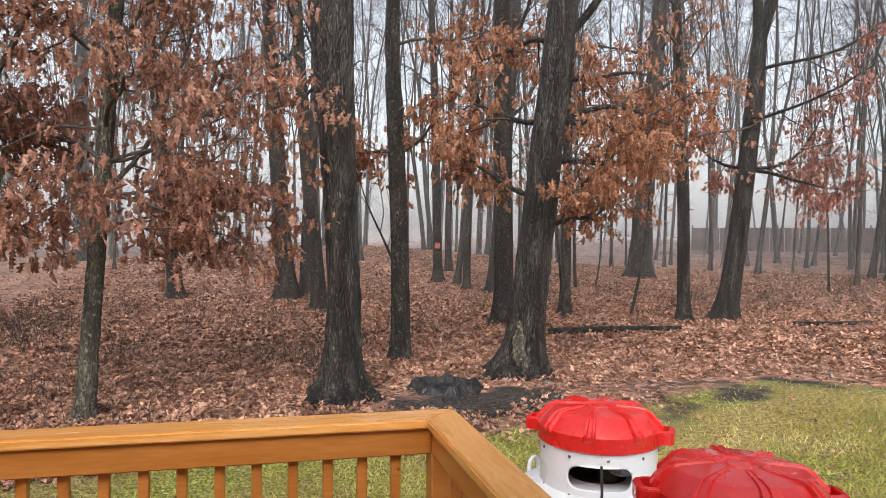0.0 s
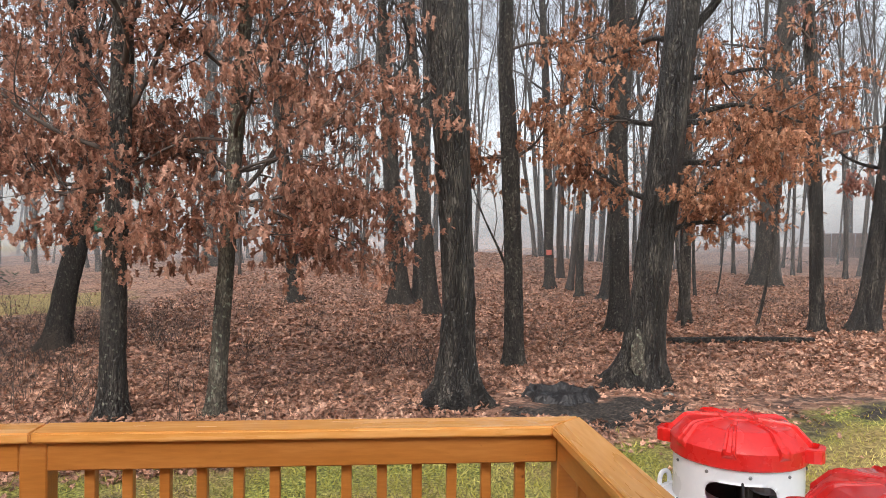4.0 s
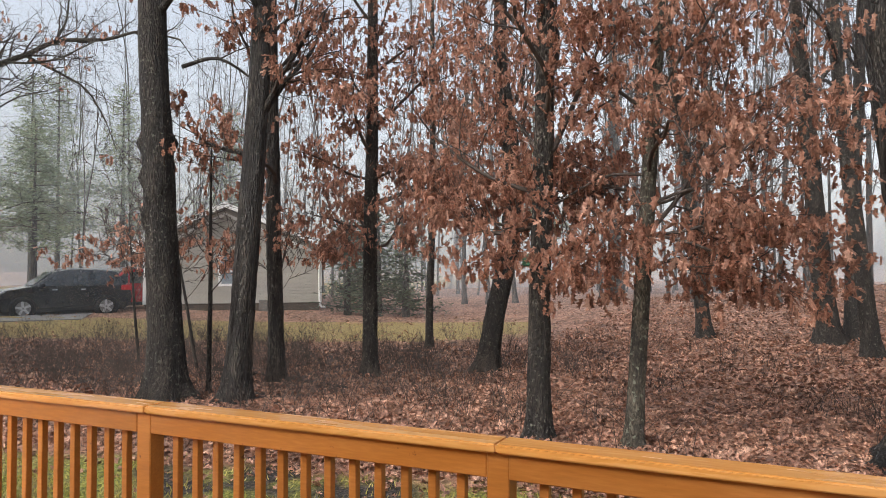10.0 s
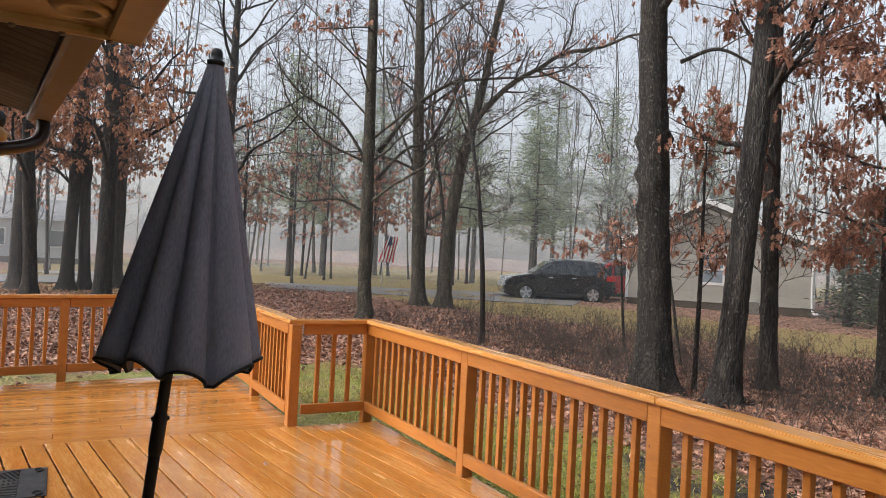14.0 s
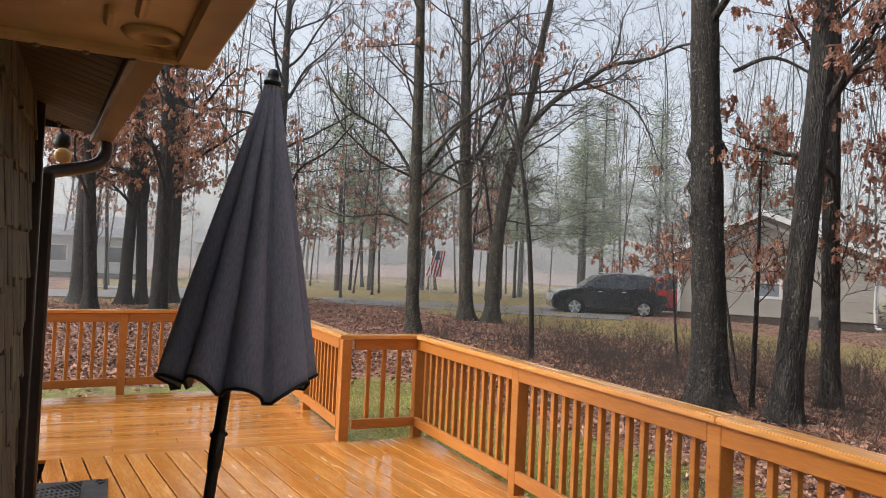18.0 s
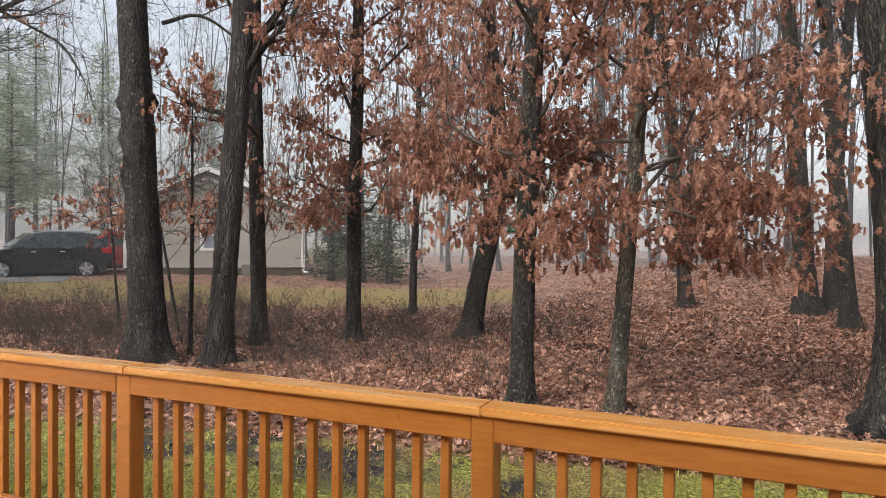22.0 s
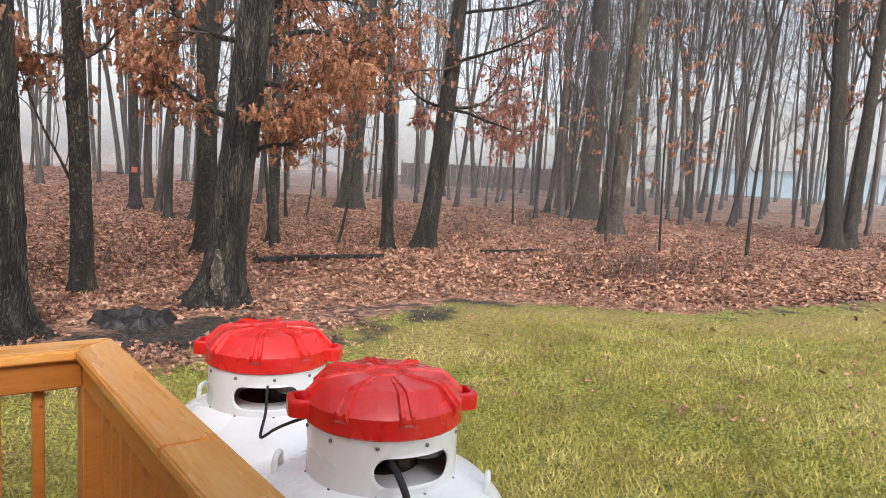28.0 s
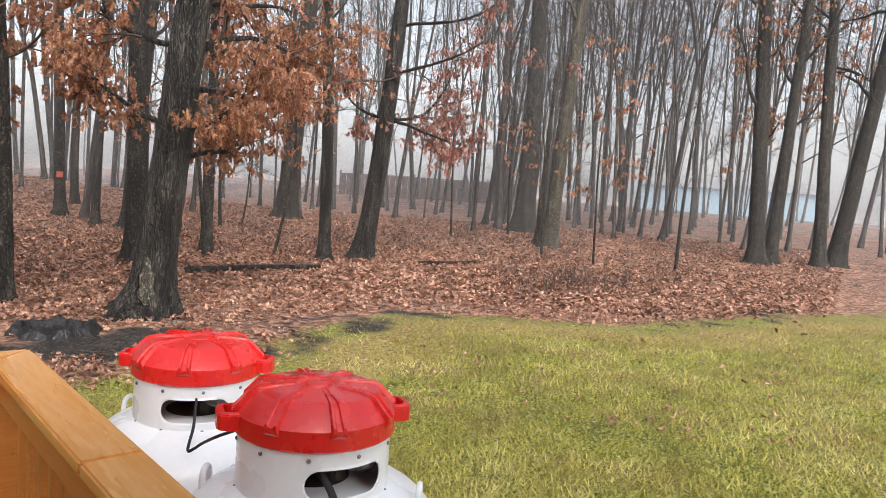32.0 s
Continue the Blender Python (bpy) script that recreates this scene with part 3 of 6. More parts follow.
def rail_run(parent, a, b, count, skip_cap=False):
    """Top rail, bottom rail and balusters between two posts; a and b are post centres."""
    a, b = Vector((*a, 0)), Vector((*b, 0))
    d = (b - a)
    length = d.length
    turn = math.degrees(math.atan2(d.y, d.x))
    mid = (a + b) / 2
    inner = length - POST
    part("top_rail", box_bm(inner, 0.038, 0.098, 0.004), M_RAIL, parent, at=pose(mid.x, mid.y, CAP_Z - CAP_T - 0.05, 0, 0, turn) @ pose(0, RAIL_IN, 0))
    part("bottom_rail", box_bm(inner, 0.038, 0.086, 0.004), M_RAIL, parent, at=pose(mid.x, mid.y, 0.128, 0, 0, turn) @ pose(0, RAIL_IN, 0))
    for k in range(count):
        s = -inner / 2 + inner * (k + 1) / (count + 1)
        link_mesh("baluster", baluster_me, None, parent, at=pose(mid.x, mid.y, 0.47, 0, 0, turn) @ pose(s, RAIL_IN - math.copysign(0.036, RAIL_IN), 0))


def cap_part(parent, quad, name="cap_board"):
    """A cap board over a four-cornered plan."""
    bm = bmesh.new()
    lo = [bm.verts.new((x, y, CAP_Z - CAP_T)) for x, y in quad]
    hi = [bm.verts.new((x, y, CAP_Z)) for x, y in quad]
    bm.faces.new(lo[::-1])
    bm.faces.new(hi)
    for k in range(4):
        bm.faces.new((lo[k], lo[(k + 1) % 4], hi[(k + 1) % 4], hi[k]))
    bmesh.ops.recalc_face_normals(bm, faces=bm.faces)
    bmesh.ops.bevel(bm, geom=bm.edges[:], offset=0.006, segments=2, affect="EDGES")
    cx = sum(q[0] for q in quad) / 4
    cy = sum(q[1] for q in quad) / 4
    turned = max(q[0] for q in quad) - min(q[0] for q in quad) < max(q[1] for q in quad) - min(q[1] for q in quad)
    bmesh.ops.translate(bm, vec=(-cx, -cy, -CAP_Z), verts=bm.verts)
    if turned:
        bmesh.ops.rotate(bm, verts=bm.verts, matrix=Matrix.Rotation(-math.pi / 2, 3, "Z"))
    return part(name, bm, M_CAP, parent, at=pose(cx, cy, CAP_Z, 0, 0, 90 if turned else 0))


CY = -0.07
RAIL_IN = -0.026
back_rail = thing("railing", "orange-stained wooden deck railing with square balusters and a wet cap", "railing", "deck railings")
LINE = [(-0.07, CY), (-0.07 - BAY, CY + 0.03), (-0.07 - 2 * BAY, CY + 0.035), (-0.07 - 3 * BAY, CY + 0.02), (-7.375, CY)]
for a, b in zip(LINE, LINE[1:]):
    rail_run(back_rail, b, a, 13)
for p in LINE:
    post_part(back_rail, *p)
cap_part(back_rail, [(-3.70, -CAP_W + 0.035), (-1.9, -CAP_W + 0.03), (-1.9, 0.03), (-3.70, 0.035)])
cap_part(back_rail, [(-1.8985, -CAP_W + 0.03), (-CAP_W, -CAP_W), (0, 0), (-1.8985, 0.03)])
cap_part(back_rail, [(-7.43 + CAP_W, -CAP_W), (-3.703, -CAP_W + 0.035), (-3.703, 0.035), (-7.43, 0)])

side_rail = thing("railing", "orange-stained deck railing with wet cap beside the gas tanks", "railing", "deck railings")
RAIL_IN = 0.026
rail_run(side_rail, (-0.07, -1.60), (-0.07, -0.07), 11)
rail_run(side_rail, (-0.07, -3.04), (-0.07, -1.60), 10)
RAIL_IN = -0.026
for yy in (-1.60, -3.04):
    post_part(side_rail, -0.07, yy)
cap_part(side_rail, [(-CAP_W, -1.088), (0, -1.088), (0, 0), (-CAP_W, -CAP_W)])
cap_part(side_rail, [(-CAP_W, -3.1), (0, -3.1), (0, -1.091), (-CAP_W, -1.091)])

jog_rail = thing("railing", "short return of orange-stained railing where the deck steps in", "railing", "deck railings")
rail_run(jog_rail, (-7.375, -0.755), (-7.375, -0.07), 3)
RAIL_IN = -0.026
post_part(jog_rail, -7.32, -0.80, -0.02)
cap_part(jog_rail, [(-7.43, -0.72), (-7.43 + CAP_W, -0.86), (-7.43 + CAP_W, -CAP_W), (-7.43, 0)])

far_side = thing("railing", "orange-stained railing along the narrower end of the deck", "railing", "deck railings")
rail_run(far_side, (-8.68, -0.79), (-7.375, -0.79), 9)
rail_run(far_side, (-10.28, -0.79), (-8.68, -0.79), 11)
for x in (-8.68, -10.28):
    post_part(far_side, x, -0.79)
cap_part(far_side, [(-10.35 + CAP_W, -0.86), (-7.43 + CAP_W, -0.862), (-7.432, -0.72), (-10.35, -0.72)])

end_rail = thing("railing", "orange-stained railing closing the far end of the deck", "railing", "deck railings")
RAIL_IN = 0.026
END = [(-10.28, -0.79), (-9.96, -2.58), (-9.63, -4.42)]
for a, b in zip(END, END[1:]):
    rail_run(end_rail, a, b, 13)
for p in END[1:]:
    post_part(end_rail, *p)
for (ax, ay), (bx, by) in zip(END, END[1:]):
    cap_part(end_rail, [(ax + 0.07, ay - 0.07 if ay > -1 else ay), (bx + 0.07, by + 0.003), (bx - 0.07, by + 0.003), (ax - 0.07, ay + 0.07 if ay > -1 else ay)])

# ---------------------------------------------------------------- own house
WALL_Y, WALL_X = -3.10, -5.35
house = thing("house", "weathered shingled house wall with a brown eave", "house", kind="structure")
house.matrix_basis = Matrix.Translation((WALL_X, WALL_Y, 0)) @ pose(0, 0, 0, 0, 0, 1.6) @ Matrix.Translation((-WALL_X, -WALL_Y, 0))
EAVE = Matrix.Translation((-5.78, -2.8, 0)) @ pose(0, 0, 0, 0, 0, 3.2) @ Matrix.Translation((5.78, 2.8, 0))
part("wall", span_bm(WALL_X, 0.2, -7.0, WALL_Y - 0.03, -0.34, 2.55, 0), M_SHADED_WOOD, house)
shake_rng = np.random.default_rng(5)
shake_mes = []
for w in (0.09, 0.12, 0.15, 0.18):
    bm = box_bm(w - 0.006, 0.018, 0.30, 0.003)
    me = bpy.data.meshes.new("shingle")
    bm.to_mesh(me)
    bm.free()
    me.materials.append(M_SHAKE)
    shake_mes.append((w, me))
for row in range(11):
    x = WALL_X + 0.02
    while x < -2.35:
        w, me = shake_mes[shake_rng.integers(4)]
        z = 0.06 + row * 0.235 + shake_rng.normal(0, 0.012)
        link_mesh("shingle", me, None, house, at=pose(x + w / 2, WALL_Y - 0.012 + shake_rng.uniform(0, 0.006), z + 0.1, 3.5 + shake_rng.normal(0, 0.8), shake_rng.normal(0, 0.5), 0))
        x += w
part("corner_board", span_bm(WALL_X - 0.02, WALL_X + 0.06, WALL_Y - 0.04, WALL_Y + 0.035, -0.3, 2.36), M_BROWN, house)
# eave: sloped vented soffit strips, fascia, roof, gutter and downspout
EAVE_X0, EAVE_X1 = -5.78, 0.5
slat = bpy.data.meshes.new("soffit_strip")
bm = box_bm(0.096, 0.40, 0.012, 0.002)
bm.to_mesh(slat)
bm.free()
slat.materials.append(M_SOFFIT)
x = EAVE_X0 + 0.05
while x < -1.0:
    link_mesh("soffit_strip", slat, None, house, at=EAVE @ pose(x, -3.03, 2.29, -15, 0, 0))
    x += 0.1
part("soffit", span_bm(-1.0, EAVE_X1, -3.2, -2.85, 2.28, 2.30, 0), M_SOFFIT, house, at=EAVE)
part("fascia", span_bm(EAVE_X0, EAVE_X1, -2.86, -2.835, 2.20, 2.36), M_BROWN, house, at=EAVE)
part("rake_board", span_bm(EAVE_X0 - 0.03, EAVE_X0, -5.2, -2.84, 2.26, 2.36), M_BROWN, house, at=EAVE)
bm = bmesh.new()
for yy, zz in ((-2.80, 2.36), (-5.2, 3.25)):
    for xx in (EAVE_X0, EAVE_X1):
        bm.verts.new((xx, yy, zz))
        bm.verts.new((xx, yy, zz + 0.05))
bmesh.ops.convex_hull(bm, input=bm.verts)
part("roof", bm, M_ROOF, house, at=EAVE)
prof = [(-2.832, 2.33), (-2.832, 2.215), (-2.76, 2.205), (-2.735, 2.25), (-2.72, 2.335), (-2.71, 2.335), (-2.726, 2.245), (-2.752, 2.193), (-2.84, 2.203), (-2.84, 2.33)]
bm = bmesh.new()
ends = [[bm.verts.new((xx, a, b)) for a, b in prof] for xx in (EAVE_X0 - 0.02, EAVE_X1)]
for k in range(len(prof)):
    bm.faces.new((ends[0][k], ends[0][(k + 1) % len(prof)], ends[1][(k + 1) % len(prof)], ends[1][k]))
bm.faces.new([bm.verts.new((EAVE_X0 - 0.021, a, b)) for a, b in prof[:5]])
bmesh.ops.recalc_face_normals(bm, faces=bm.faces)
part("gutter", bm, M_GUTTER, house, "tan gutter with dark drip edge", at=EAVE)
tube_part("downspout_elbow", smooth_line([(-5.70, -2.78, 2.23), (-5.70, -2.78, 2.12), (-5.66, -2.84, 2.05), (-5.50, -3.03, 1.98), (-5.42, -3.06, 1.94)], 6), 0.036, 10, M_BROWN, house)
part("downspout", span_bm(-5.46, -5.39, -3.075, -3.01, -0.3, 1.97, 0.012), M_BROWN, house)

flood = thing("flood_lamp", "amber flood lamp in a dark socket under the eave corner", "lamp", at=(-6.05, -3.03, 2.2))
part("socket", lathe_bm([(0.03, 0.07), (0.045, 0.05), (0.045, 0.0), (0.03, -0.03)], 20), M_BLACK, flood, at=pose(0, 0, 0, 0, 0, 0), smooth=True)
part("lens", lathe_bm([(0.0, 0.022), (0.03, 0.020), (0.046, 0.012), (0.05, 0.0), (0.036, -0.04), (0.025, -0.05)], 24), M_AMBER, flood, at=pose(0.04, 0.01, -0.07, 0, 80, 12), smooth=True)
part("bracket", span_bm(-0.05, 0.35, -0.008, 0.008, 0.065, 0.085), M_BROWN, flood)


def air_conditioner():
    ac = thing("air_conditioner", "tan metal window air conditioner with an embossed base pan", "air conditioner", at=(-1.878, -2.848, 1.822), turn=2.2)
    pan = span_bm(-0.30, 0.30, -0.26, 0.26, 0.012, 0.03, 0.003)
    part("base_pan", pan, M_TAN, ac)
    part("case", span_bm(-0.298, 0.298, -0.258, 0.258, 0.032, 0.40, 0.01), M_TAN, ac)
    for x0, x1, y0, y1 in ((-0.30, -0.285, -0.26, 0.26), (0.285, 0.30, -0.26, 0.26), (-0.285, 0.285, 0.215, 0.26), (-0.284, 0.284, -0.26, -0.245)):
        part("pan_flange", span_bm(x0, x1, y0, y1, 0.0, 0.03, 0.004), M_TAN, ac)
    for cx, cy in ((-0.205, 0.180), (0.12, 0.16)):
        part("embossed_ring", lathe_bm([(0.016, 0.013), (0.021, 0.005), (0.029, 0.005), (0.036, 0.013)], 28), M_TAN, ac, at=pose(cx, cy, 0), smooth=True)
    for x0, x1, y0, y1 in ((-0.185, -0.125, 0.126, 0.140), (-0.135, -0.06, 0.156, 0.168), (-0.072, -0.06, 0.130, 0.154), (-0.14, -0.10, 0.06, 0.09), (0.02, 0.2, -0.05, -0.03), (-0.24, -0.16, -0.09, -0.07)):
        part("embossed_rib", span_bm(x0, x1, y0, y1, 0.004, 0.016, 0.004), M_TAN, ac)
    for k in range(9):
        part("rivet", lathe_bm([(0.004, 0.0), (0.005, -0.002), (0.003, -0.004), (0, -0.0045)], 8), M_STEEL, ac, at=pose(-0.293, -0.22 + k * 0.055, 0.0))


air_conditioner()

mat_thing = thing("door_mat", "black rubber door mat with a lattice centre and scrolled corners", "mat", at=(-6.32, -3.05, 0.004))
part("border", span_bm(-0.30, 0.30, -0.38, 0.38, 0, 0.006, 0.002), M_BLACK, mat_thing)
for k in range(-5, 6):
    part("lattice_bar", box_bm(0.012, 0.50, 0.006, 0.001), M_BLACK, mat_thing, at=pose(k * 0.03, 0, 0.009, 0, 0, 28))
    part("lattice_bar", box_bm(0.012, 0.50, 0.006, 0.001), M_BLACK, mat_thing, at=pose(k * 0.03, 0, 0.0095, 0, 0, -28))
for sx in (-0.24, 0.24):
    for sy in (-0.32, 0.32):
        pts = [(sx + 0.05 * (1 - s / 3) * math.cos(s * 2.2), sy + 0.05 * (1 - s / 3) * math.sin(s * 2.2), 0.01) for s in np.linspace(0, 2.7, 18)]
        tube_part("scroll", pts, 0.006, 6, M_BLACK, mat_thing)


def umbrella():
    um = thing("patio_umbrella", "closed charcoal canvas patio umbrella on a black pole", "umbrella", at=(-3.402, -2.409, 0))
    top = np.array([0.02, 0.118, 2.126])
    foot = np.array([-0.045, -0.075, 0.03])
    up = (top - foot) / np.linalg.norm(top - foot)
    tube_part("pole", [foot, foot + up * 1.0, top], 0.017, 16, M_BLACK, um)
    tube_part("pole_sleeve", [foot + up * 0.90, foot + up * 0.92, foot + up * 1.01, foot + up * 1.03], [0.0175, 0.021, 0.021, 0.0175], 16, M_BLACK, um)
    part("pole_clamp", box_bm(0.012, 0.052, 0.014, 0.003), M_BLACK, um, at=pose(*(foot + up * 1.01)))
    base = lathe_bm([(0.24, 0.0), (0.25, 0.02), (0.22, 0.045), (0.06, 0.07), (0.035, 0.075), (0.03, 0.25), (0.0, 0.25)], 36)
    part("base", base, M_BLACK, um, at=pose(foot[0], foot[1], 0.0), smooth=True)
    # canopy: pleated cone with folds that deepen towards a scalloped hem
    sides, rows = 160, 40
    v = []
    for i in range(rows + 1):
        s = i / rows
        for k in range(sides):
            a = 2 * math.pi * k / sides
            turn_ = a + 0.10 * math.sin(2 * a + 0.6) + 0.05 * math.sin(3 * a + 2 * s)
            ridge = abs(math.cos(4.0 * turn_)) ** 0.75
            deep = (1.2, 0.55, 1.3, 0.7, 1.1, 0.6, 1.25, 0.8)[int(4 * turn_ / math.pi + 0.5) % 8]
            fold = 2 * (1 - deep * (1 - ridge)) - 1 + 0.25 * math.sin(3 * a + 1.3)
            rad = 0.016 + 0.172 * s ** 1.04
            rad *= 1 + (0.21 - 0.05 * s * s) * fold * min(1, 0.35 + s * 2)
            hem = 0.05 * (1 - ridge) * s ** 8 + 0.015 * math.sin(3 * a + 1) * s ** 4
            z = -0.91 * s - hem
            v.append((rad * math.cos(a) * 0.85, rad * math.sin(a) * 1.10, z))
    v = np.array(v)
    i = np.arange(rows)[:, None] * sides
    k = np.arange(sides)[None]
    q = np.stack([i + k, i + sides + k, i + sides + (k + 1) % sides, i + (k + 1) % sides], -1).reshape(-1, 4)
    rot = Vector((0, 0, 1)).rotation_difference(Vector(up)).to_matrix().to_4x4()
    drape = Vector((0.013, 0.054, 0.998)).normalized()
    rot = Vector((0, 0, 1)).rotation_difference(drape).to_matrix().to_4x4()
    can = link_mesh("canopy", raw_mesh("canopy", v, q, True), M_CANVAS, um, at=Matrix.Translation(top) @ rot)
    sol = can.modifiers.new("thickness", "SOLIDIFY")
    sol.thickness = 0.003
    hemv = v[-sides:]
    tube_part("hem_binding", np.vstack([hemv, hemv[:1]]), 0.005, 6, M_TRIM_BLACK, can)
    # inner folds seen under the hem
    inner = lathe_bm([(0.03, -0.55), (0.09, -0.78), (0.12, -0.905), (0.115, -0.915), (0.08, -0.78), (0.02, -0.55)], 40)
    part("inner_lining", inner, M_TRIM_BLACK, um, at=Matrix.Translation(top) @ rot, smooth=True)
    fin = lathe_bm([(0.024, -0.026), (0.027, -0.016), (0.026, -0.012), (0.0175, -0.010), (0.018, 0.004), (0.0165, 0.018), (0.011, 0.025), (0, 0.027)], 20)
    part("finial", fin, M_BLACK, um, at=Matrix.Translation(top) @ rot, smooth=True)


umbrella()


# ---------------------------------------------------------------- gas tanks
def gas_tank(at, turn, label):
    base_z = float(ground_z(at[0], at[1]))
    LIFT = at[2]
    tk = thing("gas_tank", label, "gas tank", "gas tanks", at=(at[0], at[1], LIFT), turn=turn)
    base_z -= LIFT
    R = 0.385
    pr = [(R * 0.9, base_z + 0.06), (R, base_z + 0.16)]
    for k in range(0, 13):
        a = k / 12 * math.pi / 2
        pr.append((R * max(0.0, math.cos(a)) ** 0.62, 0.44 + 0.215 * math.sin(a)))
    pr[-1] = (0.0, 0.656)
    part("shell", lathe_bm(pr, 64), M_WHITE, tk, smooth=True)
    part("foot_ring", lathe_bm([(0.25, base_z - 0.03), (0.27, base_z + 0.1), (0.25, base_z + 0.1), (0.24, base_z - 0.03)], 40), M_WHITE, tk)
    # collar with slots cut through
    Rc, z0, z1, n = 0.212, 0.60, 0.80, 168
    slots = [(-115, 62, 0.665, 0.742)]
    nz = 30
    vs, keep = [], []
    for sft in (Rc, Rc - 0.004):
        for i in range(nz + 1):
            z = z0 + (z1 - z0) * i / nz
            for k in range(n):
                a, zz = 2 * math.pi * k / n, z
                for c, w, lo, hi in slots:
                    # grid points close to a slot's rim lie on it
                    da = ((math.degrees(a) - c + 180) % 360 - 180) * math.pi / 180 * Rc
                    r, mid = (hi - lo) / 2, (lo + hi) / 2
                    span_ = w / 2 * math.pi / 180 * Rc - r
                    ox = max(-span_, min(span_, da))
                    dd = math.hypot(da - ox, z - mid)
                    if abs(dd - r) < 0.0055:
                        a += (ox + (da - ox) * r / dd - da) / Rc
                        zz = mid + (z - mid) * r / dd
                vs.append((sft * math.cos(a), sft * math.sin(a), zz))

    def solid(k, i):
        a = (360 * (k + 0.5) / n + 180) % 360 - 180
        z = z0 + (z1 - z0) * (i + 0.5) / nz
        for c, w, lo, hi in slots:
            da = ((a - c + 180) % 360 - 180) * math.pi / 180 * Rc
            half = w / 2 * math.pi / 180 * Rc
            r = (hi - lo) / 2
            dx = max(0, abs(da) - (half - r))
            if math.hypot(dx, z - (lo + hi) / 2) < r:
                return False
        return True
    fs = []
    one = (nz + 1) * n
    for i in range(nz):
        for k in range(n):
            if not solid(k, i):
                continue
            k2 = (k + 1) % n
            a, b, c, d = i * n + k, i * n + k2, (i + 1) * n + k2, (i + 1) * n + k
            fs.append((a, b, c, d))
            fs.append((one + d, one + c, one + b, one + a))
            for (ii, kk), (p, q) in (((i, k - 1), (d, a)), ((i, k + 1), (b, c)), ((i - 1, k), (a, b)), ((i + 1, k), (c, d))):
                if ii < 0 or ii >= nz or not solid(kk % n, ii):
                    fs.append((q, p, one + p, one + q))
    part_me = raw_mesh("collar", np.array(vs), np.array(fs), False)
    link_mesh("collar", part_me, M_WHITE, tk)
    part("collar_floor", lathe_bm([(0.201, 0.61), (0.1, 0.655), (0, 0.657)], 32), M_DARKMETAL, tk)
    for deg in range(0, 360, 36):
        for z in (0.635, 0.77):
            part("bolt", lathe_bm([(0.006, 0), (0.006, 0.003), (0.003, 0.005), (0, 0.0055)], 8), M_STEEL, tk,
                 at=pose(0.213 * math.cos(radians(deg)), 0.213 * math.sin(radians(deg)), z, 0, 90, deg))
    part("valve_body", lathe_bm([(0.05, 0.655), (0.05, 0.70), (0.03, 0.71), (0.03, 0.74), (0.06, 0.745), (0.06, 0.765), (0.0, 0.77)], 20), M_DARKMETAL, tk, at=pose(0.02, -0.05, 0), smooth=False)
    part("regulator", lathe_bm([(0.045, 0.0), (0.055, 0.01), (0.055, 0.03), (0.03, 0.045), (0.0, 0.05)], 20), M_STEEL, tk, at=pose(0.03, -0.13, 0.70))
    part("gauge_tab", box_bm(0.015, 0.06, 0.02, 0.003), M_WHITE, tk, at=pose(0.12, -0.1, 0.715, 0, 20, 30))
    # red lid: faceted dome with radial ribs and two handles
    prof = [(0.219, 0.790), (0.224, 0.795), (0.2225, 0.846), (0.217, 0.853), (0.2145, 0.856), (0.176, 0.897), (0.168, 0.903), (0.15, 0.907), (0.06, 0.914), (0.052, 0.911), (0.048, 0.907), (0.034, 0.907), (0.03, 0.912), (0.0, 0.914)]
    lid = part("lid", lathe_bm(prof, 80), M_RED, tk, "wet red plastic lid", smooth=False)
    lid.data.polygons.foreach_set("use_smooth", [True] * len(lid.data.polygons))
    lid.data.set_sharp_from_angle(angle=radians(20))
    for k in range(8):
        # a grooved rib: two ridges with a channel between, flaring onto the skirt
        bm = bmesh.new()
        sec = [(0.064, 0.9135), (0.150, 0.907), (0.170, 0.902), (0.179, 0.894), (0.2145, 0.857), (0.2235, 0.848), (0.2245, 0.836)]
        prev = None
        for r, z in sec:
            w = 0.006 + 0.012 * (r - 0.06) / 0.16
            tall = 0.003 + 0.006 * min(1, max(0, (r - 0.12) / 0.06))
            out_ = 0.7 * tall if r > 0.175 else 0.0
            ring = [bm.verts.new((r + out_ * (h > 0), s_ * w, z + tall * h)) for s_, h in ((-1.25, -0.9), (-0.95, 1), (-0.55, 1), (-0.35, 0.15), (0.35, 0.15), (0.55, 1), (0.95, 1), (1.25, -0.9))]
            if prev:
                for j in range(7):
                    bm.faces.new((prev[j], prev[j + 1], ring[j + 1], ring[j]))
            prev = ring
        bm.faces.new(prev)
        part("rib", bm, M_RED, lid, at=pose(0, 0, 0, 0, 0, k * 45 + 10))
    for a in (-38, 142):
        # open loop handle, rounded at its corners
        outer = [(0.205, -0.058), (0.24, -0.056), (0.262, -0.046), (0.27, -0.028), (0.27, 0.028), (0.262, 0.046), (0.24, 0.056), (0.205, 0.058)]
        inner = [(0.205, -0.036), (0.232, -0.035), (0.246, -0.030), (0.25, -0.020), (0.25, 0.020), (0.246, 0.030), (0.232, 0.035), (0.205, 0.036)]
        bm = bmesh.new()
        rows = [[bm.verts.new((x, y, z)) for x, y in line] for line, z in ((outer, 0.806), (outer, 0.848), (inner, 0.852), (inner, 0.82))]
        for p, q in zip(rows, rows[1:]):
            for j in range(7):
                bm.faces.new((p[j], p[j + 1], q[j + 1], q[j]))
        bm.faces.new(rows[3])
        bm.faces.new(rows[0][::-1])
        bmesh.ops.recalc_face_normals(bm, faces=bm.faces)
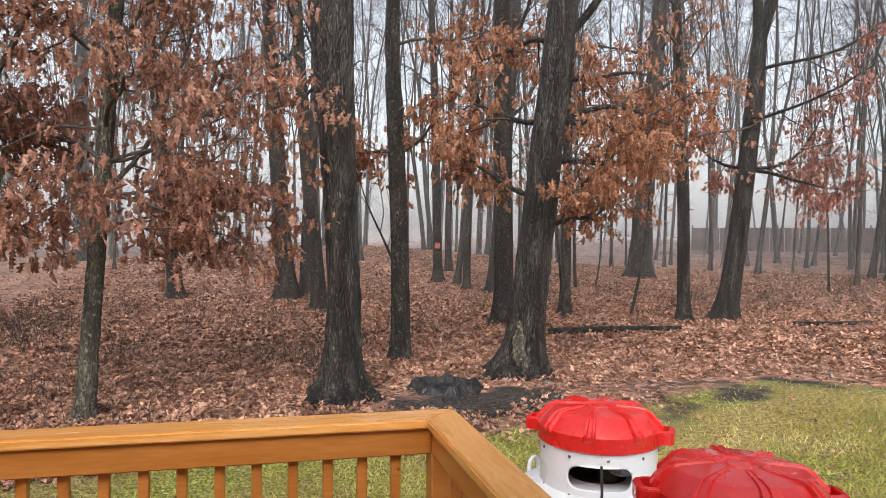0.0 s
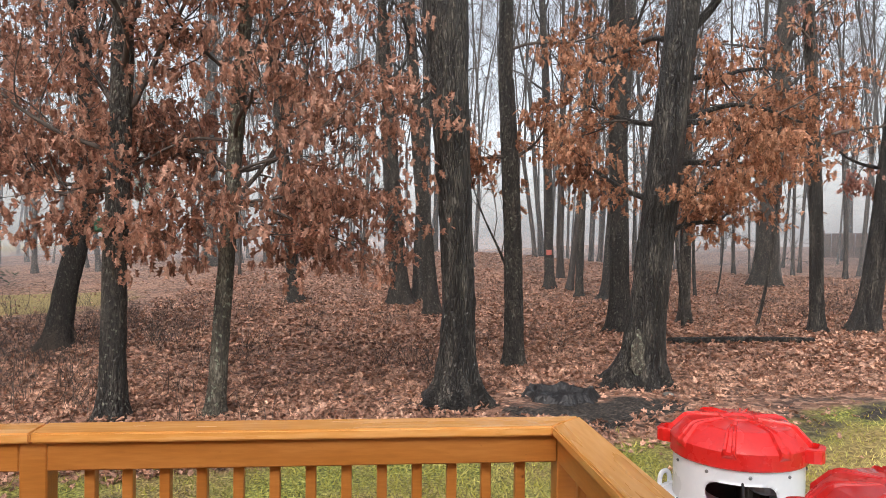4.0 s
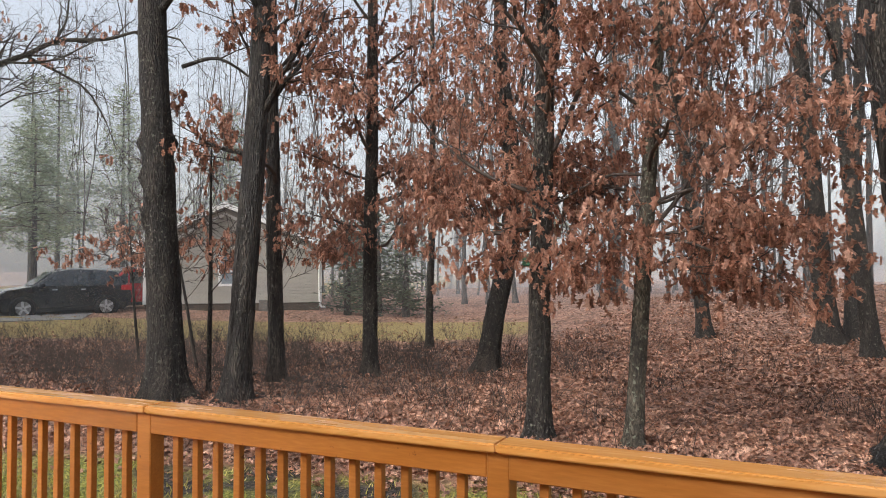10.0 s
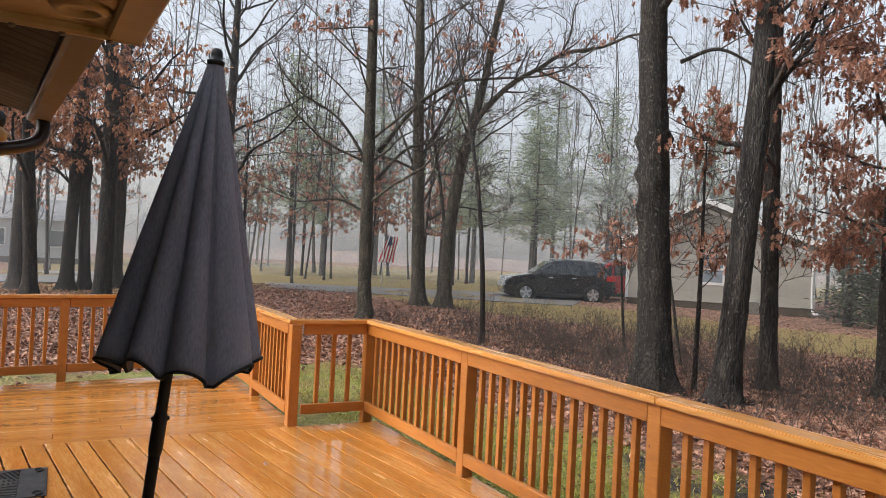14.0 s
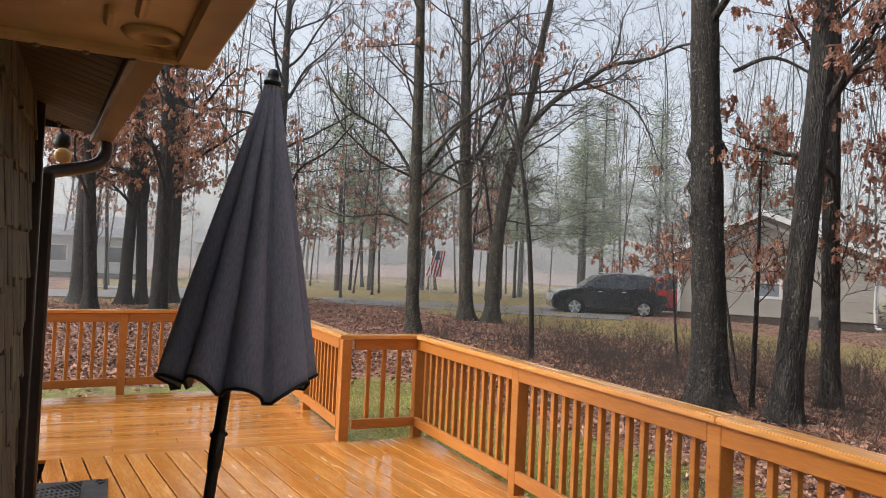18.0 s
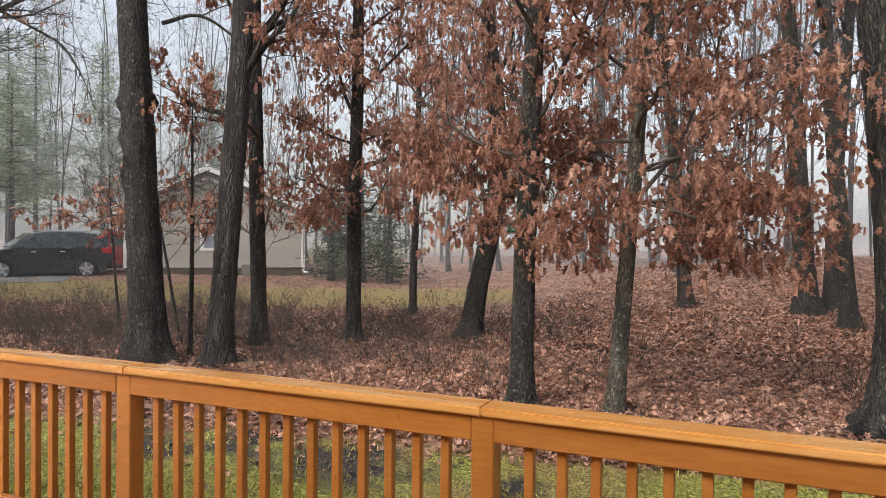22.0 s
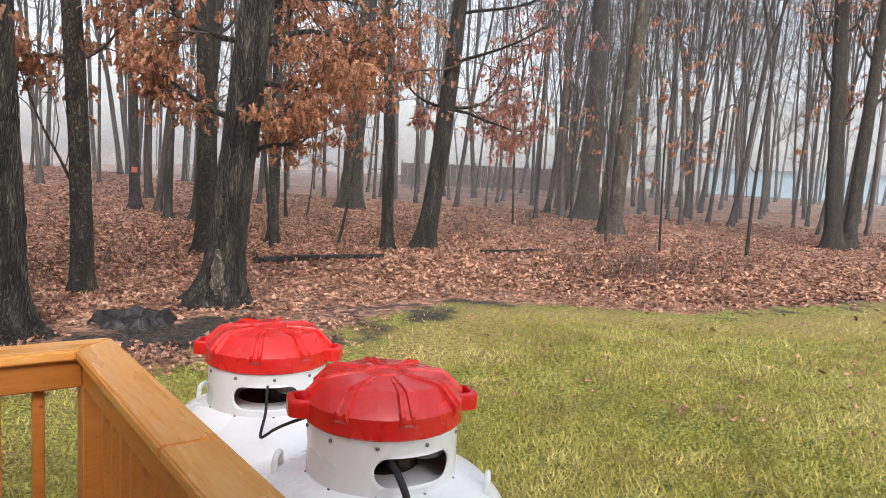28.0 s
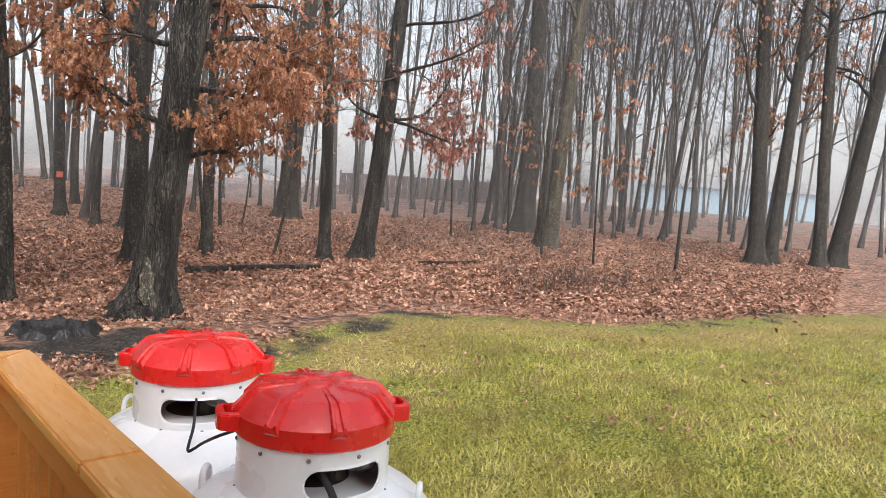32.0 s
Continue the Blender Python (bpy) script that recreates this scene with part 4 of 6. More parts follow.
        bmesh.ops.bevel(bm, geom=[e for e in bm.edges if abs(e.verts[0].co.z - e.verts[1].co.z) < 0.006 and e.verts[0].co.z > 0.84], offset=0.003, segments=2, affect="EDGES")
        part("lid_handle", bm, M_RED, lid, at=pose(0, 0, 0, 0, 0, a))
    for a in (-62, 118):
        pts = [(0.305, -0.028, 0.555), (0.305, -0.028, 0.615), (0.305, -0.014, 0.64), (0.305, 0.014, 0.64), (0.305, 0.028, 0.615), (0.305, 0.028, 0.555)]
        ca, sa = math.cos(radians(a)), math.sin(radians(a))
        pts = [(x * ca - y * sa, x * sa + y * ca, z) for x, y, z in smooth_line(pts, 5)]
        tube_part("lifting_eye", pts, 0.009, 10, M_WHITE, tk)
    return tk


gas_tank((0.484, -0.254, 0.066), 0, "white gas tank with wet red lid beside the deck")
gas_tank((0.490, -1.035, 0.096), 18, "white gas tank with wet red lid and black hose")
hose = thing("gas_hose", "thin black gas hose looping between the tank collars", "hose")
tube_part("hose", smooth_line([(0.44, -0.30, 0.80), (0.407, -0.424, 0.820), (0.375, -0.494, 0.782), (0.346, -0.553, 0.756), (0.304, -0.616, 0.713), (0.308, -0.657, 0.731), (0.308, -0.705, 0.761), (0.319, -0.811, 0.819), (0.40, -0.90, 0.87)], 8), 0.0048, 8, M_BLACK, hose)
hose_b = thing("gas_hose", "black gas hose leaving the tank collar slot", "hose")
tube_part("hose", smooth_line([(0.48, -1.08, 0.79), (0.411, -1.179, 0.827), (0.403, -1.241, 0.808), (0.400, -1.282, 0.779), (0.401, -1.301, 0.749), (0.399, -1.317, 0.720), (0.404, -1.377, 0.62), (0.409, -1.417, 0.3), (0.409, -1.437, -0.33)], 8), 0.010, 10, M_BLACK, hose_b)


# ---------------------------------------------------------------- trees
def lobed_leaf(body, lobes):
    """A pointed oak leaf, flat but for its raised lobes: a narrow blade and pairs of lobes on it."""
    verts, faces = [(0, 0, 0), (0, 1.05, -0.06)], []
    for s in (1, -1):
        k = len(verts)
        verts.append((s * body, 0.5, 0.03))
        faces.append((0, k, 1) if s > 0 else (0, 1, k))
        for lobe in lobes:
            k = len(verts)
            verts += [(s * x, y, z) for x, y, z in lobe]
            faces.append((k, k + 1, k + 2) if s > 0 else (k, k + 2, k + 1))
    return np.array(verts), np.array(faces)


LEAF, LEAF_F = lobed_leaf(0.13, [[(0.03, 0.12, 0.0), (0.24, 0.25, 0.11), (0.11, 0.44, 0.03)], [(0.11, 0.40, 0.03), (0.30, 0.64, 0.14), (0.09, 0.70, 0.02)],
                                 [(0.10, 0.64, 0.02), (0.20, 0.93, 0.07), (0.03, 0.88, -0.02)]])
FLATLEAF, FLAT_F = lobed_leaf(0.20, [[(0.05, 0.15, 0.02), (0.34, 0.30, 0.16), (0.17, 0.52, 0.05)], [(0.17, 0.48, 0.05), (0.36, 0.76, 0.15), (0.06, 0.86, 0.0)]])
SMALLLEAF = np.array([(0, 0, 0), (0.27, 0.36, 0.16), (0.20, 0.78, 0.12), (0, 1.0, -0.04), (-0.20, 0.76, 0.14), (-0.27, 0.34, 0.16)])
SMALL_F = np.array([(0, 1, 2), (0, 2, 3), (0, 3, 4), (0, 4, 5)])


def rot_mats(yaw, pitch, roll):
    """Rotations Rz(yaw) Rx(pitch) Ry(roll), one each."""
    cy, sy, cp, sp, cr, sr = np.cos(yaw), np.sin(yaw), np.cos(pitch), np.sin(pitch), np.cos(roll), np.sin(roll)
    z, o = np.zeros_like(yaw), np.ones_like(yaw)
    rz = np.stack([cy, -sy, z, sy, cy, z, z, z, o], -1).reshape(-1, 3, 3)
    rx = np.stack([o, z, z, z, cp, -sp, z, sp, cp], -1).reshape(-1, 3, 3)
    ry = np.stack([cr, z, sr, z, o, z, -sr, z, cr], -1).reshape(-1, 3, 3)
    return rz @ rx @ ry


def leaf_arrays(pos, rng, size, droop=True, template=None):
    t, f = template if template is not None else (LEAF, LEAF_F)
    n = len(pos)
    yaw = rng.uniform(0, 2 * np.pi, n)
    pitch = rng.normal(-1.05, 0.5, n) if droop else rng.normal(0.05, 0.38, n)
    roll = rng.normal(0, 0.6, n) if droop else rng.normal(0, 0.4, n)
    s = size * rng.uniform(0.65, 1.25, n)
    curl = rng.uniform(-1.0, 2.4, n)
    tv = np.repeat(t[None], n, 0)
    tv[:, :, 2] *= curl[:, None]
    v = np.einsum("nij,nkj->nki", rot_mats(yaw, pitch, roll), tv) * s[:, None, None] + pos[:, None]
    ff = (f[None] + (np.arange(n) * len(t))[:, None, None]).reshape(-1, 3)
    return v.reshape(-1, 3), ff


def wander(start, direction, length, n, rng, wob, lift):
    """A sinuous line that bends towards lift (its upward pull)."""
    p, d = np.array(start, float), np.array(direction, float)
    d /= np.linalg.norm(d)
    pts = [p.copy()]
    drift = rng.normal(0, wob * 0.3, 3)
    for _ in range(n):
        drift = 0.45 * drift + rng.normal(0, wob * 0.8, 3)
        d = d + drift + np.array([0, 0, lift])
        d /= np.linalg.norm(d)
        p = p + d * length / n
        pts.append(p.copy())
    return np.array(pts)


def grow(buf, start, direction, length, radius, level, rng, tips, twig=3, lift=0.05, wob=0.13, thin=0.35, coarse=False, fine=None, depth=2, least=0.0032, path=None):
    """A limb and what it carries; path gives the limb's own line."""
    n = ((5, 2, 1) if coarse else (9, 5, 3, 2))[level]
    pts = wander(start, direction, length, n, rng, wob, lift) if path is None else path
    n = len(pts) - 1
    radii = np.maximum(radius * np.linspace(1, thin, n + 1), least)
    if level and fine is not None:
        buf = fine
    if level == depth or coarse and level == 2:
        radii[-1] *= 0.4
    if coarse and level == 2:
        ring, _ = tube_arrays(pts, radii, 3)
        buf.add(np.vstack([ring[:3], pts[-1:]]), np.array([(0, 1, 3), (1, 2, 3), (2, 0, 3)]))
    else:
        buf.tube(pts, radii, 3 if coarse and level else (7 if level == 0 else (4 if level == 1 else 3)))
    if level == depth or level == 2:
        tips.append(pts)
    if level == depth:
        return
    count = twig + 2 if level < 2 else 3
    if path is not None:
        count = max(count, int(length * 3.0))
    for k in range(count):
        s = 0.2 + 0.8 * (k + rng.uniform(0, 1)) / count
        i = min(int(s * n), n - 1)
        q = pts[i] + (pts[i + 1] - pts[i]) * (s * n - i)
        d = pts[min(i + 1, n)] - pts[i]
        d = d / np.linalg.norm(d)
        side = rng.normal(0, 1, 3)
        side -= side @ d * d
        side /= np.linalg.norm(side)
        ln = length * rng.uniform(0.32, 0.6) if path is None else rng.uniform(0.7, 1.6)
        grow(buf, q, d * 0.75 + side * 0.8, ln, max(0.008 if coarse else least, radius * (1 - 0.5 * s) * 0.45), level + 1, rng, tips, twig, lift, wob * 1.15, thin, coarse, fine, depth, least)


def trunk_mesh(buf, line, radii, sides=14, flare=0.0, rng=None, knobs=0):
    v, q = tube_arrays(line, radii, sides)
    v = v.reshape(len(line), sides, 3)
    a = 2 * np.pi * np.arange(sides) / sides
    h = line[:, 2] - line[0, 2]
    c = line[:, None]
    side_on = radii[len(radii) // 4]
    lob = 1 + 0.25 * np.cos(5 * a + rng.uniform(0, 6)) + 0.15 * np.cos(3 * a + rng.uniform(0, 6))
    grow_ = 1 + flare * (0.8 * np.exp(-h / (side_on * 0.9)) + 0.35 * np.exp(-h / (side_on * 2.6)))[:, None] * lob[None]
    ridg = 1 + 0.02 * rng.standard_normal((len(line), sides))
    if sides > 20:
        walk_ = np.cumsum(rng.normal(0, 0.35, (len(line), sides)), axis=0) + rng.normal(0, 1, sides)
        ridg = ridg + 0.03 * np.sin(walk_ * 2.2)
    for _ in range(knobs):
        i, k = rng.integers(len(line) // 4, len(line)), rng.integers(sides)
        ridg[i, k] += 0.35
    v = c + (v - c) * (grow_ * ridg)[:, :, None]
    buf.add(v.reshape(-1, 3), q)


def tree(name, x, y, dia, lean=(0, 0), height=11.0, fork=0.0, limbs=(3.0, 10), limb_len=1.8, bark=None, flare=0.9, seed=0, leaves=None,
         twig=3, bend=0.0, label="", group="trees in the wood", knobs=0, spread=0.24, aim=(), apart=True, depth=2,
         sway=(), girth=(), boughs=(), stout=1.0):
    """One tree: flared trunk, optional fork, crooked limbs with twigs, and oak leaves still hanging where asked.
    leaves: (material, low, high, leaf count, reach, leaf size, keep) ; aim: extra limbs as (height, yaw, length, rise).
    sway: the trunk's offsets across the view from the deck as (height, metres); girth: (height, factor on its width);
    boughs: long limbs as (radius, ((across, away, height), ...))."""
    rng = np.random.default_rng(seed + 100)
    z0 = float(ground_z(x, y)) - 0.05
    bark = bark or M_BARK
    root = thing(name, label, "tree", group, at=(x, y, z0))
    n = 26 if apart else 15
    hs = np.linspace(0, 1, n) ** 1.35 * height
    crook = 0.009 if apart else 0.030
    wobx = np.cumsum(np.cumsum(rng.normal(0, crook, n))) * height / 30
    woby = np.cumsum(np.cumsum(rng.normal(0, crook, n))) * height / 30
    away = np.array([x + 0.9, y + 2.62, 0.0])
    away /= np.linalg.norm(away)
    across = np.array([away[1], -away[0], 0.0])
    line = np.stack([lean[0] * hs + bend * np.sin(hs / height * 3.2) + wobx, lean[1] * hs + woby, hs], -1)
    if sway:
        off = np.interp(hs, [p[0] for p in sway], [p[1] for p in sway])
        line = np.outer(off, across) + np.stack([0.2 * wobx, 0.2 * woby, hs], -1)
    r = dia / 2
    radii = r * (1 - 0.75 * (hs / height) ** (1.7 if apart else 1.2))
    if girth:
        radii = r * np.interp(hs, [p[0] for p in girth], [p[1] for p in girth])
    span = math.hypot(x + 0.9, y + 2.62)
    least = max(0.003, 0.00032 * span)
    cut = n
    if fork:
        cut = int(np.searchsorted(hs, fork)) + 1
    tb, bb, tips = Buf(), Buf(), []
    close = math.hypot(x + 0.8, y + 2.6) < 13 and apart
    if close:
        t_old, t_new = np.arange(n), np.linspace(0, n - 1, 3 * n)
        fine_line = np.stack([np.interp(t_new, t_old, line[:, k]) for k in range(3)], -1)
        fine_r = np.interp(t_new, t_old, radii)
        trunk_mesh(tb, fine_line[:3 * cut], fine_r[:3 * cut], 40 if dia > 0.14 else 14, flare, rng, knobs * 3)
    else:
        trunk_mesh(tb, line[:cut], radii[:cut], (16 if dia > 0.2 else 10) if apart else 9, flare, rng, knobs)
    leaders = []
    if fork:
        p, d = line[cut - 1], line[cut - 1] - line[cut - 3]
        d = d / np.linalg.norm(d)
        side = rng.uniform(0, 6.28)
        for sgn in (1, -1):
            dd = d + sgn * (0.16 if apart else 0.26) * np.array([math.cos(side), math.sin(side), 0])
            w = wander(p - d * 0.12, dd, height - fork, 12, rng, 0.05, 0.05)
            rr = radii[cut - 1] * (0.74 if sgn > 0 else 0.62) * (1 - 0.75 * np.linspace(0, 1, 13))
            tb.tube(w, rr, 12)
            leaders.append((w, rr))
    else:
        leaders.append((line, radii))
    total = limbs[1]
    for k in range(total):
        w, rr = leaders[k % len(leaders)]
        lo = max(limbs[0], w[0][2])
        h = lo + (height * 0.97 - lo) * ((k + rng.uniform(0, 1)) / total)
        i = int(np.clip(np.searchsorted(w[:, 2], h), 1, len(w) - 1))
        a = k * 2.4 + rng.uniform(-0.5, 0.5)
        up = rng.uniform(0.25, 0.9) + 0.5 * h / height if apart else rng.uniform(0.5, 1.7)
        ln = limb_len * rng.uniform(0.6, 1.3) * (1.15 - 0.6 * h / height)
        lb, tw = (Buf(), Buf()) if apart else (bb, None)
        grow(lb, w[i], (math.cos(a), math.sin(a), up), ln, stout * min(rr[i] * spread * 1.4, 0.06) if apart else min(rr[i] * spread, 0.04), 0, rng, tips, twig, wob=0.14 if apart else 0.17, coarse=not apart, fine=tw, depth=depth, least=least)
        if apart:
            limb = link_mesh("limb", lb.mesh("limb"), bark if dia > 0.25 else M_TWIG, root)
            tagged(link_mesh("twigwork", tw.mesh("twigwork"), M_TWIG, limb), kind="stuff")
    for h, yaw, ln, rise in aim:
        w, rr = leaders[0] if h <= leaders[0][0][-1][2] else leaders[-1]
        i = int(np.clip(np.searchsorted(line[:, 2], h), 1, n - 1))
        lb, tw = (Buf(), Buf()) if apart else (bb, None)
        grow(lb, line[i], (-math.sin(radians(yaw)), math.cos(radians(yaw)), rise), ln, min(radii[i] * 0.25, 0.04), 0, rng, tips, twig, wob=0.13, fine=tw, depth=depth, least=least)
        if apart:
            limb = link_mesh("limb", lb.mesh("limb"), bark if dia > 0.25 else M_TWIG, root)
            tagged(link_mesh("twigwork", tw.mesh("twigwork"), M_TWIG, limb), kind="stuff")
    for r0, pts in boughs:
        pts = smooth_line([across * a + away * b + np.array([0, 0, h]) for a, b, h in pts], 4)
        lb, tw = Buf(), Buf()
        grow(lb, pts[0], (0, 0, 1), float(np.linalg.norm(np.diff(pts, axis=0), axis=1).sum()), r0 * (0.6 + 0.4 * stout), 0, rng, tips, twig, wob=0.15, thin=0.25, fine=tw, depth=depth, least=least, path=pts)
        limb = link_mesh("limb", lb.mesh("limb"), bark, root)
        tagged(link_mesh("twigwork", tw.mesh("twigwork"), M_TWIG, limb), kind="stuff")
    me = tb.mesh("trunk")
    link_mesh("trunk", me, bark, root)
    if bb.v:
        tagged(link_mesh("branchwork", bb.mesh("branchwork"), bark if dia > 0.25 else M_TWIG, root), kind="stuff")
    if leaves:
        lm, lo, hi, count, reach, size, keep = leaves
        tb2 = Buf()
        cand = np.concatenate([t[1:] for t in tips]) if tips else line
        ok = (cand[:, 2] > lo) & (cand[:, 2] < hi)
        cand = cand[ok]
        if keep:
            far = np.array([keep(p[0] + x, p[1] + y, p[2] + z0) for p in cand])
            cand = cand[far]
        cand = cand[rng.uniform(0, 1, len(cand)) < 1.25 - 0.95 * (cand[:, 2] - lo) / (hi - lo)]
        if len(cand):
            clumps = max(1, count // 6)
            base = cand[rng.integers(0, len(cand), clumps)] + rng.normal(0, 1, (clumps, 3)) * (reach, reach, reach * 0.55)
            pos = np.repeat(base, 6, 0)
            pos = pos + rng.normal(0, 1, pos.shape) * (0.06, 0.06, 0.045)
            tb2.add(*leaf_arrays(pos, rng, size, True))
            link_mesh("crown", tb2.mesh("crown", False), lm, root, "dry oak leaves still hanging")
    return root


OAK = "oak trunk with wet furrowed bark"
LEAFY = "young oak still holding dry rust-brown leaves"
# the near trees, each where it stands
tree("oak_tree", 0.10, 4.55, 0.33, (-0.016, 0.002), 12, fork=4.6, limbs=(5.0, 12), bark=M_BARK_DARK, flare=1.5, seed=1, label="large forked oak, rain-blackened bark with pale streaks", limb_len=2.2,
     sway=((0, 0), (1, 0.04), (2, 0.0), (3, -0.07), (4.2, -0.14), (12, -0.6)), girth=((0, 1.06), (1, 0.95), (2, 0.98), (3, 1.14), (4.2, 1.4), (5, 1.2), (12, 0.3)))
tree("oak_tree", 2.29, 5.32, 0.40, (0.066, -0.027), 12, limbs=(3.6, 10), bark=M_BARK_DARK, flare=1.25, seed=2, limb_len=1.9,
     leaves=(M_LEAF_ORANGE, 1.5, 5.2, 4600, 0.15, 0.108, None), aim=((1.7, -60, 1.2, 0.0), (1.75, 60, 1.0, 0.0), (2.2, -95, 1.5, 0.12), (2.7, -80, 1.7, 0.25), (3.0, -100, 2.0, 0.2), (2.6, 70, 1.3, 0.2), (3.3, -70, 1.9, 0.3), (2.0, -150, 1.1, 0.0), (3.6, 40, 1.5, 0.3)),
     label="leaning oak with a hollow at its foot and orange-brown leaves")
tree("oak_tree", 1.14, 6.66, 0.24, (-0.012, 0.005), 11, fork=3.25, limbs=(3.6, 10), bark=M_BARK, flare=0.7, seed=3, label="slim forked oak with mottled bark",
     leaves=(M_LEAF_ORANGE, 2.2, 4.6, 520, 0.14, 0.13, None), aim=((2.7, -110, 0.7, 0.1), (2.75, 120, 0.7, 0.1)),
     boughs=((0.022, ((0, 0, 1.1), (-0.22, -0.05, 1.6), (-0.43, -0.1, 2.05), (-0.62, -0.1, 2.6))),))
tree("oak_sapling", -2.18, 4.20, 0.16, (0.044, 0.009), 7.0, limbs=(1.9, 20), limb_len=1.9, bark=M_BARK_PALE, flare=1.0, seed=4, twig=4,
     leaves=(M_LEAF_RUST, 1.35, 5.2, 7000, 0.18, 0.108, lambda a, b, c: a + 0.75 < 0.10 * (b + 2.65)), label=LEAFY,
     aim=((1.9, -75, 1.5, 0.02), (2.1, -60, 1.6, 0.1), (2.3, -110, 1.5, 0.1), (1.8, 60, 1.2, 0.0), (1.9, -100, 1.3, -0.1), (2.2, 40, 1.5, 0.0), (2.4, 90, 1.6, 0.0), (1.7, -85, 1.0, -0.25), (1.7, -50, 1.1, -0.2)))
tree("oak_sapling", -3.09, 4.18, 0.22, (-0.024, 0.0), 8.5, limbs=(2.3, 18), limb_len=1.8, bark=M_BARK, flare=0.9, seed=5, twig=4,
     leaves=(M_LEAF_RUST, 1.5, 5.6, 4300, 0.2, 0.108, None), label="young oak with rust-brown leaves and a green bird feeder",
     aim=((2.0, 80, 1.5, 0.0), (2.2, 110, 1.7, 0.1), (1.9, 50, 1.2, -0.05), (1.8, -120, 1.0, -0.1)))
tree("oak_tree", -5.29, 8.35, 0.32, (0.13, 0.05), 9.5, limbs=(2.8, 13), flare=0.9, seed=6, leaves=(M_LEAF_RUST, 3.2, 7.0, 700, 0.2, 0.11, None), label="leaning oak with scaly bark",
     sway=((0, 0), (1, 0.15), (2, 0.38), (3, 0.46), (4, 0.4), (5, 0.25), (9.5, 0.3)))
tree("oak_sapling", -6.77, 7.15, 0.23, (0.008, 0.004), 9.5, limbs=(2.2, 16), limb_len=1.6, seed=7, leaves=(M_LEAF_RUST, 1.7, 6.0, 4600, 0.16, 0.108, None), label=LEAFY,
     aim=((1.9, 90, 1.1, 0.0), (2.0, -90, 1.2, 0.0), (2.3, 60, 1.3, 0.1), (2.5, -60, 1.3, 0.1), (2.2, 150, 1.2, 0.0), (2.8, 120, 1.2, 0.1), (3.0, -110, 1.2, 0.1)))
tree("oak_tree", -7.76, 6.07, 0.23, (-0.045, -0.045), 10, limbs=(2.6, 12), seed=8, leaves=(M_LEAF_RUST, 2.4, 8, 900, 0.15, 0.13, None), label=OAK, bark=M_BARK_DARK,
     boughs=((0.045, ((-0.05, 0, 4.6), (0.3, 0.1, 4.9), (0.6, 0.2, 5.05), (0.9, 0.2, 5.5))),))
tree("oak_tree", -7.19, 4.52, 0.31, (0.033, 0.027), 11, limbs=(3.2, 12), seed=9, bark=M_BARK_DARK, label="leaning oak with a high side limb", aim=((3.0, 100, 1.2, 0.3),),
     leaves=(M_LEAF_RUST, 3.2, 8, 700, 0.15, 0.13, None), boughs=((0.05, ((0.34, 0, 3.75), (0.6, 0.0, 4.15), (0.95, 0.0, 4.6), (1.15, 0.1, 5.2))),))
tree("oak_tree", -8.14, 4.33, 0.42, (-0.052, -0.06), 12, limbs=(4.4, 11), seed=10, knobs=5, bark=M_BARK, label="stout oak with burls on its trunk", limb_len=2.0,
     leaves=(M_LEAF_RUST, 3.0, 8, 900, 0.16, 0.13, None), boughs=((0.03, ((0.15, 0, 4.4), (0.6, -0.2, 4.5), (1.1, -0.3, 4.2), (1.5, -0.3, 4.0))),))
tree("sapling", -8.01, 4.94, 0.07, (0.012, 0.011), 3.4, limbs=(1.2, 9), limb_len=0.9, seed=12, label="thin crooked sapling with a few leaves", leaves=(M_LEAF_RUST, 1.2, 3, 160, 0.1, 0.12, None))
tree("sapling", -7.65, 11.04, 0.16, (-0.011, -0.005), 9, limbs=(2.4, 10), seed=13, label="thin dark sapling with few leaves", leaves=(M_LEAF_RUST, 2.0, 6, 900, 0.15, 0.13, None))
tree("sapling", -12.78, 4.53, 0.10, (-0.09, -0.10), 6.0, limbs=(2.2, 12), limb_len=1.0, seed=15, bend=0.35, label="thin curved sapling, nearly black", bark=M_BARK_DARK, aim=((2.0, 0, 1.2, 0.6),))
tree("oak_tree", -17.35, 3.96, 0.31, (0.02, 0.012), 13, limbs=(2.4, 22), limb_len=3.2, seed=16, bark=M_BARK_PALE, stout=0.7, label="tall straight oak, bare", leaves=(M_LEAF_RUST, 6.5, 9.5, 500, 0.25, 0.14, None), depth=3, twig=2,
     boughs=((0.07, ((0.15, 0, 4.1), (1.0, 0.2, 5.3), (1.9, 0.4, 6.0), (3.0, 0.8, 6.3), (4.6, 1.0, 6.6), (5.8, 1.2, 7.4))), (0.05, ((0.1, 0, 3.4), (0.9, 0.3, 4.3), (2.0, 0.5, 4.6), (3.4, 0.7, 5.4), (4.4, 0.8, 6.2))),
             (0.05, ((-0.1, 0, 3.8), (-0.9, 0.2, 4.9), (-2.0, 0.3, 5.6), (-2.8, 0.4, 6.8))), (0.04, ((-0.1, 0, 2.6), (-0.8, 0.1, 2.9), (-1.8, 0.2, 2.8), (-2.8, 0.3, 3.2)))))
